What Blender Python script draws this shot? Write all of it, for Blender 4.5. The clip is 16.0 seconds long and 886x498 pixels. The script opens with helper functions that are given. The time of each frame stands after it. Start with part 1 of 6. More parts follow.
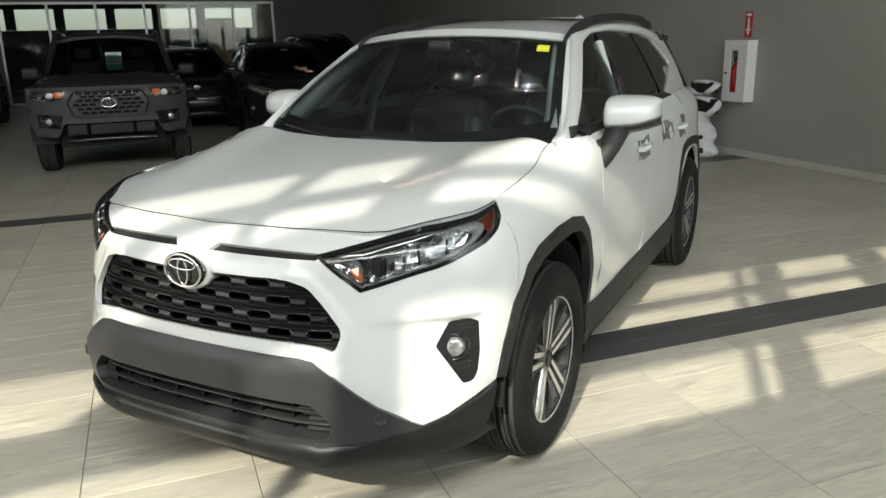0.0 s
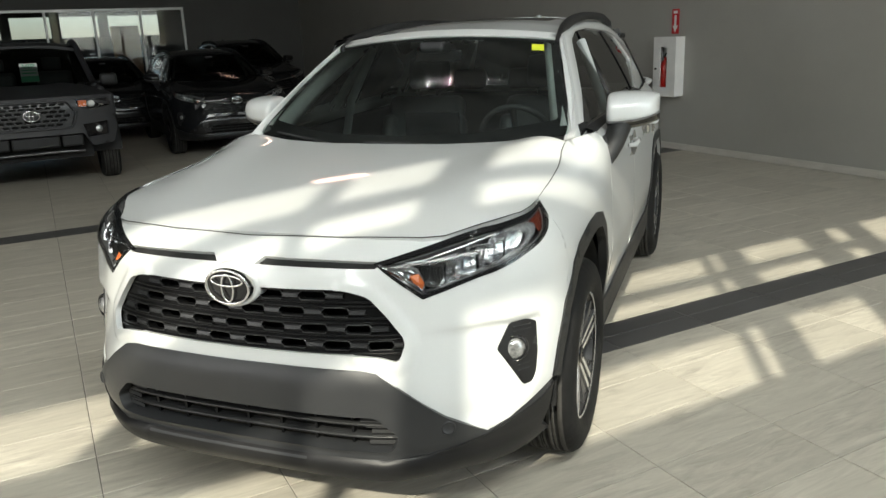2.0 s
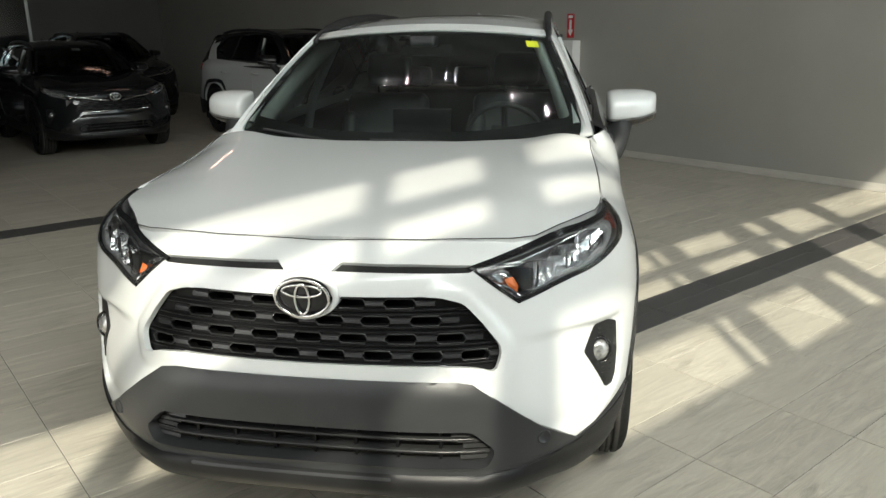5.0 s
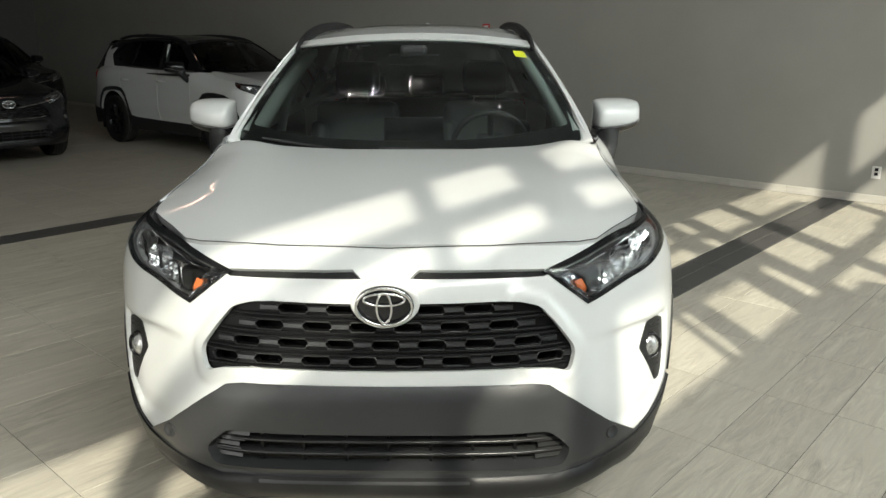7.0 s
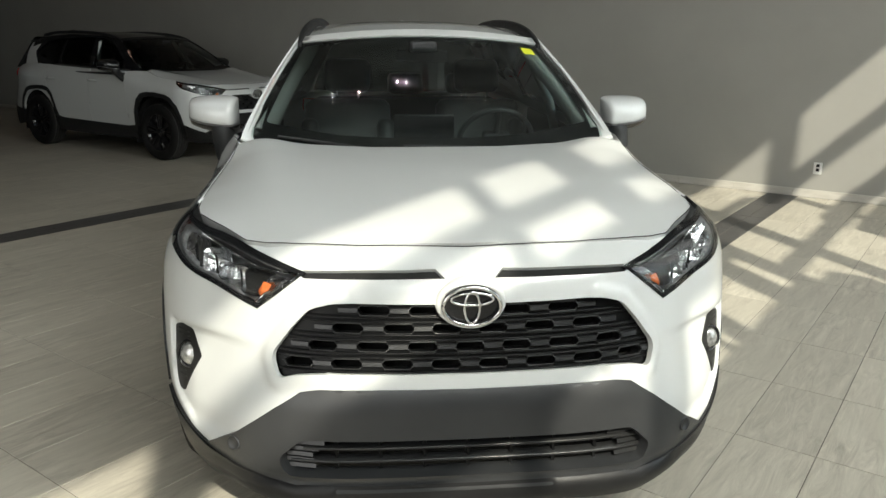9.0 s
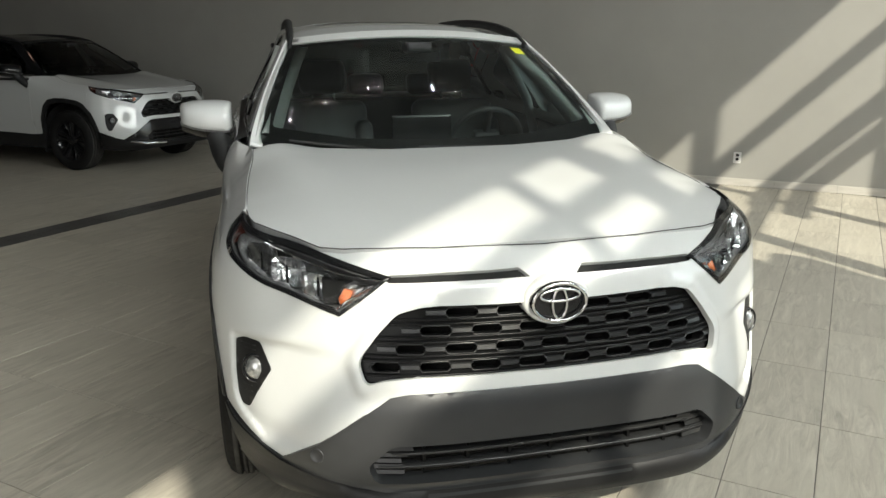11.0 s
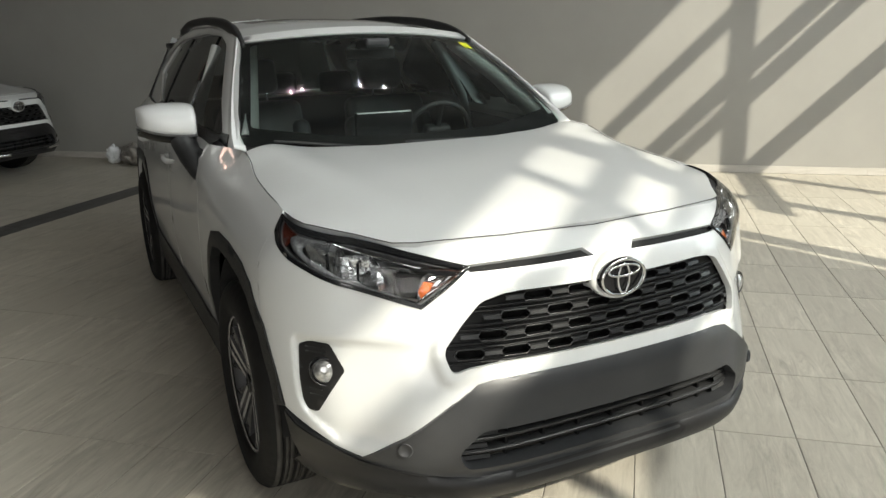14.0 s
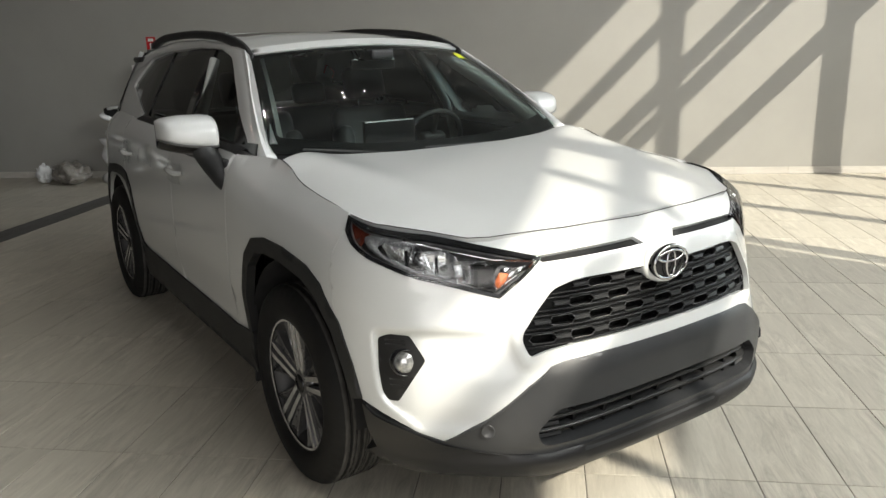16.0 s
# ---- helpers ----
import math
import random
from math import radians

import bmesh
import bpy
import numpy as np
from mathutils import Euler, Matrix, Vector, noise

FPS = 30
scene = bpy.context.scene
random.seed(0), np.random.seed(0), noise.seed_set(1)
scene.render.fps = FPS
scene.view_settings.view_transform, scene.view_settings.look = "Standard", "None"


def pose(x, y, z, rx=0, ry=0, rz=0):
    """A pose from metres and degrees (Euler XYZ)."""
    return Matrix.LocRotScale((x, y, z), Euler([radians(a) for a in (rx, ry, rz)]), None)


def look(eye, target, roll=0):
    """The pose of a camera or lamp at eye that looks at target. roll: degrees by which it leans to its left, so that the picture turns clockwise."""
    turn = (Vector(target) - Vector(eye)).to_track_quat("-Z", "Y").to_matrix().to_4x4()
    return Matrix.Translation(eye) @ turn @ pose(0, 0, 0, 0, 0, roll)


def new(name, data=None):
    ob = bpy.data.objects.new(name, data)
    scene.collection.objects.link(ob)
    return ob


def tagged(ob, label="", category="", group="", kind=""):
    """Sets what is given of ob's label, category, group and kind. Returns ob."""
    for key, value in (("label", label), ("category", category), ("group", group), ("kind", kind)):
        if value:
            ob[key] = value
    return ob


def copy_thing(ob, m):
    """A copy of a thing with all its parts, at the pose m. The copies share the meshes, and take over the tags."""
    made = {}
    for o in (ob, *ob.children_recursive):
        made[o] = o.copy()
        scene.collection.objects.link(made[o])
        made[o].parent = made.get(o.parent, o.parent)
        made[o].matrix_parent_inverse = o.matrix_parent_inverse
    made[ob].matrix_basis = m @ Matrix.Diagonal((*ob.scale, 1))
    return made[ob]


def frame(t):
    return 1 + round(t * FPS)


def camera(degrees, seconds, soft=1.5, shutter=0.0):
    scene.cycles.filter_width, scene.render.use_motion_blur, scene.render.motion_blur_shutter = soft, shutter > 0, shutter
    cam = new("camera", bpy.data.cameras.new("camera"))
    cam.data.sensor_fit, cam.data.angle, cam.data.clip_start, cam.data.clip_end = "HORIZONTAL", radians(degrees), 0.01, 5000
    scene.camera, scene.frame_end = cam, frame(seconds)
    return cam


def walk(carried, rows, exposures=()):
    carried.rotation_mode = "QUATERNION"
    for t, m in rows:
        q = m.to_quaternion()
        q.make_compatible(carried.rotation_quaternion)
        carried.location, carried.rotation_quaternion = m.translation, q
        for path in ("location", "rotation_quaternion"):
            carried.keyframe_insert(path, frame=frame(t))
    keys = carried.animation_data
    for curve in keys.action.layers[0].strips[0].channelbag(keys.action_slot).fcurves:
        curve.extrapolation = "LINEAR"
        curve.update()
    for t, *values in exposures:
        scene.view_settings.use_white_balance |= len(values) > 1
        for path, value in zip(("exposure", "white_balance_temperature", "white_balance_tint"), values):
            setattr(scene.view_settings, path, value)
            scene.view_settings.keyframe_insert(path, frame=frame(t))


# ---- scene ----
cam = camera(60.5, 16.0)
PATH = [
    (0, (1.764, -2.509, 1.533), (0.867, -0.804, 0.995), -1.2),
    (0.5, (1.66, -2.464, 1.533), (0.789, -0.748, 0.987), -1.9),
    (1, (1.572, -2.46, 1.523), (0.724, -0.736, 0.966), -2.3),
    (1.5, (1.473, -2.525, 1.531), (0.701, -0.77, 0.962), -2.2),
    (2, (1.364, -2.653, 1.538), (0.672, -0.855, 1.0), -2.4),
    (2.5, (1.279, -2.737, 1.538), (0.634, -0.919, 1.013), -1.6),
    (3, (1.172, -2.718, 1.529), (0.564, -0.887, 1.0), -0.9),
    (3.5, (1.02, -2.677, 1.523), (0.484, -0.824, 0.996), -0.7),
    (4, (0.896, -2.691, 1.522), (0.44, -0.823, 0.973), -0.7),
    (6.5, (0.337, -2.735, 1.527), (0.221, -0.809, 0.998), -0.6),
    (7, (0.179, -2.789, 1.531), (0.156, -0.86, 1.004), -0.1),
    (7.5, (0.038, -2.876, 1.528), (0.091, -0.945, 1.009), 0.5),
    (8, (-0.055, -2.876, 1.523), (0.019, -0.948, 0.995), 0.4),
    (8.5, (-0.159, -2.792, 1.514), (-0.033, -0.868, 0.986), 0.3),
    (9, (-0.258, -2.726, 1.509), (-0.068, -0.805, 0.985), 0.4),
    (11.5, (-0.836, -2.612, 1.513), (-0.321, -0.756, 0.976), -0.7),
    (12, (-0.915, -2.556, 1.512), (-0.34, -0.725, 0.949), -1.2),
    (12.5, (-1.063, -2.541, 1.521), (-0.39, -0.739, 0.974), -1.3),
    (13, (-1.22, -2.565, 1.517), (-0.453, -0.799, 0.978), -1.2),
    (13.5, (-1.314, -2.563, 1.512), (-0.485, -0.823, 0.977), -0.9),
    (14, (-1.367, -2.477, 1.507), (-0.498, -0.756, 0.973), -1.1),
    (14.5, (-1.437, -2.391, 1.512), (-0.513, -0.701, 0.972), -1.5),
    (15, (-1.552, -2.375, 1.512), (-0.579, -0.711, 0.978), -1.7),
    (15.5, (-1.713, -2.388, 1.515), (-0.681, -0.753, 1.005), -1.4),
    (16, (-1.835, -2.381, 1.507), (-0.764, -0.771, 0.999), -1.6),
]
walk(cam, [(t, look(eye, target, roll)) for t, eye, target, roll in PATH], [(0, 0.61, 6500, 9), (4, 0.56, 6500, 9), (9, 0.56, 6500, 9), (12.5, 0.61, 6500, 10.5), (14.5, 0.70, 6500, 11.5), (16, 0.81, 6500, 13)])

from mathutils import geometry

# ---- light ----
UV = radians(48.5)
U2, V2 = Vector((math.cos(UV), math.sin(UV))), Vector((math.sin(UV), -math.cos(UV)))


def room(u, v, z=0.0):
    """A place in the showroom: u towards the grey wall, v towards the glazed front."""
    p = U2 * u + V2 * v
    return Vector((p.x, p.y, z))


ROOM = Matrix.Rotation(UV, 4, "Z") @ Matrix.Diagonal((1, -1, 1, 1))
SUN_WAY = Vector((-0.174, 0.985, -0.80)).normalized()
world = bpy.data.worlds.new("sky")
scene.world = world
world.use_nodes = True
sky = world.node_tree.nodes.new("ShaderNodeTexSky")
sky.sky_type, sky.sun_disc = "NISHITA", False
sky.sun_elevation = math.asin(-SUN_WAY.z)
sky.sun_rotation = math.atan2(-SUN_WAY.x, -SUN_WAY.y)
world.node_tree.links.new(sky.outputs[0], world.node_tree.nodes["Background"].inputs[0])
world.node_tree.nodes["Background"].inputs[1].default_value = 0.14
sun = new("sun", bpy.data.lights.new("sun", "SUN"))
sun.data.energy, sun.data.angle, sun.data.color = 3.7, radians(0.6), (1.0, 0.945, 0.79)
sun.matrix_world = look((0, 0, 20), Vector((0, 0, 20)) + SUN_WAY)


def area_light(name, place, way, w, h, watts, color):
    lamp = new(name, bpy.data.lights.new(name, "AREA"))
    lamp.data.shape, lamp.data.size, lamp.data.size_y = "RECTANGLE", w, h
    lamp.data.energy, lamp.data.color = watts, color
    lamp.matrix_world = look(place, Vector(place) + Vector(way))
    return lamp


# added lamps: stand-in daylight at the glazed front, plain fill by the west wall
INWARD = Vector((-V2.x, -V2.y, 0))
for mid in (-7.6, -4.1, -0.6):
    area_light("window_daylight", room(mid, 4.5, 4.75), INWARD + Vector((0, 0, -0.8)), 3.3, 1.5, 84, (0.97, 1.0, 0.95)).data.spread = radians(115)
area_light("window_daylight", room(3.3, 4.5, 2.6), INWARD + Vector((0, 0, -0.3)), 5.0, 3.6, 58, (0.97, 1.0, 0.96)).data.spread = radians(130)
# no window here: this lamp is added to lift the left side
area_light("west_fill_light", room(-9.8, 1.4, 2.7), Vector((U2.x, U2.y, 0)), 5.6, 4.6, 60, (1.0, 0.985, 0.95)).data.spread = radians(105)


# ---- materials ----
def material(name, color, rough=0.5, metal=0.0, coat=0.0, spec=0.5):
    m = bpy.data.materials.new(name)
    m.use_nodes = True
    b = m.node_tree.nodes["Principled BSDF"]
    b.inputs["Base Color"].default_value = (*color, 1)
    b.inputs["Roughness"].default_value = rough
    b.inputs["Metallic"].default_value = metal
    b.inputs["Coat Weight"].default_value = coat
    b.inputs["Coat Roughness"].default_value = 0.03
    b.inputs["Specular IOR Level"].default_value = spec
    return m


def node(m, kind, **inputs):
    n = m.node_tree.nodes.new(kind)
    for k, v in inputs.items():
        n.inputs[k.replace("_", " ")].default_value = v
    return n


def link(m, a, b):
    m.node_tree.links.new(a, b)


def bsdf(m):
    return m.node_tree.nodes["Principled BSDF"]


def vary(m, lo, hi, scale=6.0, detail=6.0, stretch=(1, 1, 1), bump=0.0, rough=None, fine=0.0):
    """Mottles the base colour between two tones; may add relief and uneven gloss."""
    co = node(m, "ShaderNodeTexCoord")
    mp = node(m, "ShaderNodeMapping", Scale=stretch)
    link(m, co.outputs["Object"], mp.inputs["Vector"])
    n = node(m, "ShaderNodeTexNoise", Scale=scale, Detail=detail, Roughness=0.62)
    link(m, mp.outputs[0], n.inputs["Vector"])
    r = node(m, "ShaderNodeValToRGB")
    r.color_ramp.elements[0].position, r.color_ramp.elements[1].position = 0.32, 0.70
    r.color_ramp.elements[0].color, r.color_ramp.elements[1].color = (*lo, 1), (*hi, 1)
    link(m, n.outputs["Fac"], r.inputs["Fac"])
    link(m, r.outputs["Color"], bsdf(m).inputs["Base Color"])
    if rough:
        mr = node(m, "ShaderNodeMapRange")
        mr.inputs["To Min"].default_value, mr.inputs["To Max"].default_value = rough
        link(m, n.outputs["Fac"], mr.inputs["Value"])
        link(m, mr.outputs[0], bsdf(m).inputs["Roughness"])
    if bump:
        n2 = node(m, "ShaderNodeTexNoise", Scale=fine or scale * 12, Detail=4.0)
        link(m, mp.outputs[0], n2.inputs["Vector"])
        bp = node(m, "ShaderNodeBump", Strength=bump, Distance=0.002)
        link(m, n2.outputs["Fac"], bp.inputs["Height"])
        link(m, bp.outputs[0], bsdf(m).inputs["Normal"])
    return m


def glass(name, tint, gloss=1.5, veil=0.0):
    """Thin glazing: the light passes straight, tinted, and the surface mirrors by Fresnel."""
    m = bpy.data.materials.new(name)
    m.use_nodes = True
    nt = m.node_tree
    nt.nodes.clear()
    out, mix = nt.nodes.new("ShaderNodeOutputMaterial"), nt.nodes.new("ShaderNodeMixShader")
    tr, gl, fr = (nt.nodes.new("ShaderNodeBsdf" + k) if k != "Fresnel" else nt.nodes.new("ShaderNodeFresnel") for k in ("Transparent", "Glossy", "Fresnel"))
    tr.inputs["Color"].default_value = (*tint, 1)
    gl.inputs["Roughness"].default_value = 0.001
    fr.inputs["IOR"].default_value = gloss
    nt.links.new(fr.outputs[0], mix.inputs[0])
    nt.links.new(tr.outputs[0], mix.inputs[1])
    nt.links.new(gl.outputs[0], mix.inputs[2])
    last = mix
    if veil:
        # a thin, uneven, streaked layer of pale diffuse colour over the glass
        df, co, mp, ns, mr, mix2 = (nt.nodes.new("ShaderNode" + k) for k in ("BsdfDiffuse", "TexCoord", "Mapping", "TexNoise", "MapRange", "MixShader"))
        df.inputs["Color"].default_value = (0.62, 0.66, 0.63, 1)
        mp.inputs["Rotation"].default_value = (0, 0, radians(28))
        mp.inputs["Scale"].default_value = (1.0, 5.0, 1.0)
        ns.inputs["Scale"].default_value, ns.inputs["Detail"].default_value = 2.6, 5.0
        mr.inputs["From Min"].default_value, mr.inputs["From Max"].default_value = 0.35, 0.7
        mr.inputs["To Min"].default_value, mr.inputs["To Max"].default_value = veil * 0.55, veil * 1.7
        nt.links.new(co.outputs["Object"], mp.inputs[0])
        nt.links.new(mp.outputs[0], ns.inputs["Vector"])
        nt.links.new(ns.outputs["Fac"], mr.inputs["Value"])
        nt.links.new(mr.outputs[0], mix2.inputs[0])
        nt.links.new(mix.outputs[0], mix2.inputs[1])
        nt.links.new(df.outputs[0], mix2.inputs[2])
        last = mix2
    nt.links.new(last.outputs[0], out.inputs[0])
    return m


M_WHITE = vary(material("white_car_paint", (0.60, 0.614, 0.608), 0.34, 0, 1.0), (0.592, 0.606, 0.60), (0.61, 0.624, 0.618), 400, 2, rough=(0.32, 0.38))
M_BLACKPAINT = vary(material("black_car_paint", (0.008, 0.008, 0.009), 0.5, 0, 0.8, spec=0.05), (0.005, 0.006, 0.007), (0.011, 0.011, 0.012), 300, 2)
M_GREYPAINT = vary(material("grey_car_paint", (0.027, 0.028, 0.031), 0.5, 0, 0.25), (0.025, 0.026, 0.029), (0.030, 0.031, 0.034), 300, 2)
M_CLAD = vary(material("grained_black_plastic", (0.014, 0.0145, 0.015), 0.5, spec=0.35), (0.012, 0.0125, 0.013), (0.017, 0.0175, 0.018), 7, 6, bump=0.25, fine=900, rough=(0.45, 0.56))
M_BUMPER = vary(material("satin_charcoal_plastic", (0.026, 0.027, 0.0285), 0.38, spec=0.5), (0.023, 0.024, 0.0255), (0.030, 0.031, 0.0325), 6, 6, bump=0.15, fine=900, rough=(0.31, 0.42))
M_GLOSSBLACK = material("gloss_black_plastic", (0.010, 0.010, 0.011), 0.18)
M_LIP = vary(material("satin_dark_lip", (0.009, 0.009, 0.0095), 0.42, spec=0.35), (0.008, 0.008, 0.0085), (0.011, 0.011, 0.0115), 9, 5, bump=0.1, fine=700, rough=(0.38, 0.48))
M_GRILLE = vary(material("grille_plastic", (0.005, 0.0052, 0.0056), 0.32, spec=0.22), (0.004, 0.0042, 0.0046), (0.0065, 0.0067, 0.007), 20, 4)
M_GRILLE_EDGE = vary(material("grille_edge_plastic", (0.020, 0.0205, 0.021), 0.3), (0.017, 0.0175, 0.018), (0.023, 0.0235, 0.024), 20, 4)
M_TRUCKGRILLE = vary(material("truck_grille_plastic", (0.05, 0.051, 0.053), 0.28), (0.04, 0.041, 0.043), (0.06, 0.061, 0.063), 20, 4)
# near-black: shade painted behind openings, also the underbody, liners and fillers
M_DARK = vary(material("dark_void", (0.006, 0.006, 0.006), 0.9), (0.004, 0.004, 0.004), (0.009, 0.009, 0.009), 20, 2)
M_TYRE = vary(material("tyre_rubber", (0.012, 0.012, 0.012), 0.62, spec=0.2), (0.007, 0.007, 0.007), (0.012, 0.012, 0.0117), 12, 6, bump=0.3, fine=260, rough=(0.62, 0.8))
M_TREAD = vary(material("dusty_tread_rubber", (0.055, 0.054, 0.05), 0.75, spec=0.2), (0.035, 0.034, 0.032), (0.075, 0.073, 0.068), 14, 6, rough=(0.7, 0.85))
M_ALLOY = vary(material("machined_alloy", (0.62, 0.62, 0.62), 0.25, 0.75), (0.55, 0.55, 0.55), (0.68, 0.68, 0.68), 30, 4, rough=(0.18, 0.30))
M_ALLOYDARK = vary(material("painted_alloy", (0.15, 0.15, 0.153), 0.26, 0.7), (0.12, 0.12, 0.123), (0.18, 0.18, 0.184), 20, 4)
# shade between the spokes is put into the barrel's dark colour
M_BARREL = vary(material("shaded_wheel_barrel", (0.03, 0.03, 0.031), 0.5, 0.3), (0.022, 0.022, 0.023), (0.04, 0.04, 0.041), 20, 4)
M_CHROME = material("chrome", (0.82, 0.82, 0.83), 0.05, 1.0)
M_STEEL = vary(material("brake_steel", (0.12, 0.115, 0.11), 0.45, 0.8), (0.09, 0.087, 0.083), (0.15, 0.146, 0.14), 30, 4)
M_AMBER = material("amber_lens", (0.55, 0.14, 0.04), 0.2, 0, 1.0)
M_SIDEMARK = material("dark_amber_lens", (0.085, 0.016, 0.008), 0.15, 0, 1.0)
M_LAMPTRIM = vary(material("lamp_trim", (0.16, 0.16, 0.163), 0.28, 0.4), (0.10, 0.10, 0.103), (0.23, 0.23, 0.234), 40, 3)
M_FROST = vary(material("frosted_light_guide", (0.15, 0.153, 0.156), 0.35, 0.0, 0.6), (0.08, 0.082, 0.084), (0.24, 0.243, 0.247), 90, 3, bump=0.3, fine=160)
M_RED = material("red_lens", (0.45, 0.012, 0.012), 0.12, 0, 1.0)
M_REFLECT = vary(material("lamp_reflector", (0.75, 0.75, 0.76), 0.1, 1.0), (0.62, 0.62, 0.63), (0.93, 0.93, 0.94), 60, 3, bump=1.0, fine=75, rough=(0.08, 0.22))
M_FOGLENS = vary(material("ribbed_lamp_glass", (0.34, 0.345, 0.345), 0.12, 0.6, 1.0), (0.14, 0.145, 0.145), (0.55, 0.555, 0.555), 45, 3, bump=0.5, fine=90)
M_WINDSCREEN = glass("windscreen_glass", (0.80, 0.88, 0.85), 1.5, 0.012)
M_SIDEGLASS = glass("side_glass", (0.44, 0.51, 0.50), 1.5)
M_PRIVACY = glass("privacy_glass", (0.07, 0.075, 0.075), 1.5)
M_CLEAR = glass("clear_lens", (0.93, 0.95, 0.95), 1.45)
M_PANE = glass("window_pane", (0.90, 0.93, 0.92), 1.45)
M_OFFICEPANE = glass("tinted_office_glass", (0.64, 0.67, 0.685), 1.5)
M_CABIN = vary(material("cabin_plastic", (0.022, 0.023, 0.025), 0.6), (0.018, 0.019, 0.021), (0.030, 0.031, 0.033), 9, 5, bump=0.2, fine=400)
M_SEAT = vary(material("grey_seat_leather", (0.036, 0.038, 0.040), 0.5), (0.030, 0.032, 0.034), (0.045, 0.047, 0.050), 14, 6, bump=0.3, fine=260)
M_LINING = vary(material("pale_roof_lining", (0.48, 0.51, 0.50), 0.9), (0.45, 0.48, 0.47), (0.51, 0.54, 0.53), 60, 4)
M_STICKER = vary(material("yellow_green_sticker", (0.62, 0.68, 0.03), 0.5), (0.60, 0.66, 0.03), (0.64, 0.70, 0.04), 10, 2)
M_WALL = vary(material("grey_wall_paint", (0.335, 0.33, 0.305), 0.7), (0.318, 0.313, 0.29), (0.348, 0.343, 0.318), 1.3, 8, bump=0.12, fine=180, rough=(0.62, 0.8))
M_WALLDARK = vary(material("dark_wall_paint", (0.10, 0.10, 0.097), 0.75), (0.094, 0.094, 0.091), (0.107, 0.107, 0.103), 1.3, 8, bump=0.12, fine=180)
M_CEIL = vary(material("dark_ceiling", (0.17, 0.17, 0.166), 0.85), (0.155, 0.155, 0.152), (0.185, 0.185, 0.18), 1, 4)
M_FRAME = vary(material("anodised_frame", (0.42, 0.43, 0.43), 0.4, 0.6), (0.38, 0.39, 0.39), (0.46, 0.47, 0.47), 8, 4)
M_BASE = vary(material("baseboard_tile", (0.52, 0.50, 0.46), 0.45), (0.46, 0.44, 0.40), (0.58, 0.56, 0.52), 5, 8, stretch=(1, 1, 5), rough=(0.35, 0.55))
M_CABWHITE = vary(material("white_enamel", (0.75, 0.75, 0.74), 0.35), (0.72, 0.72, 0.71), (0.78, 0.78, 0.77), 8, 4)
M_SIGNRED = vary(material("sign_red", (0.50, 0.02, 0.025), 0.45), (0.46, 0.018, 0.022), (0.54, 0.024, 0.03), 20, 3)
M_EXTRED = material("extinguisher_red", (0.55, 0.02, 0.015), 0.25, 0, 0.8)
M_LAMPGLOW = material("lamp_glow", (0.9, 0.9, 0.9), 0.4)
bsdf(M_LAMPGLOW).inputs["Emission Color"].default_value = (1.0, 0.97, 0.92, 1)
bsdf(M_LAMPGLOW).inputs["Emission Strength"].default_value = 380.0
M_WARMGLOW = material("warm_glow", (0.9, 0.7, 0.6), 0.4)
bsdf(M_WARMGLOW).inputs["Emission Color"].default_value = (1.0, 0.62, 0.48, 1)
bsdf(M_WARMGLOW).inputs["Emission Strength"].default_value = 9.0
M_FILM = glass("clear_film", (0.985, 0.988, 0.988), 1.12, 0.05)
M_FARSCREEN = glass("dark_windscreen_glass", (0.34, 0.37, 0.36), 1.5)
M_FOIL = vary(material("wrinkled_plastic_film", (0.70, 0.71, 0.72), 0.25), (0.55, 0.56, 0.57), (0.80, 0.81, 0.82), 9, 6, bump=0.6, fine=30)


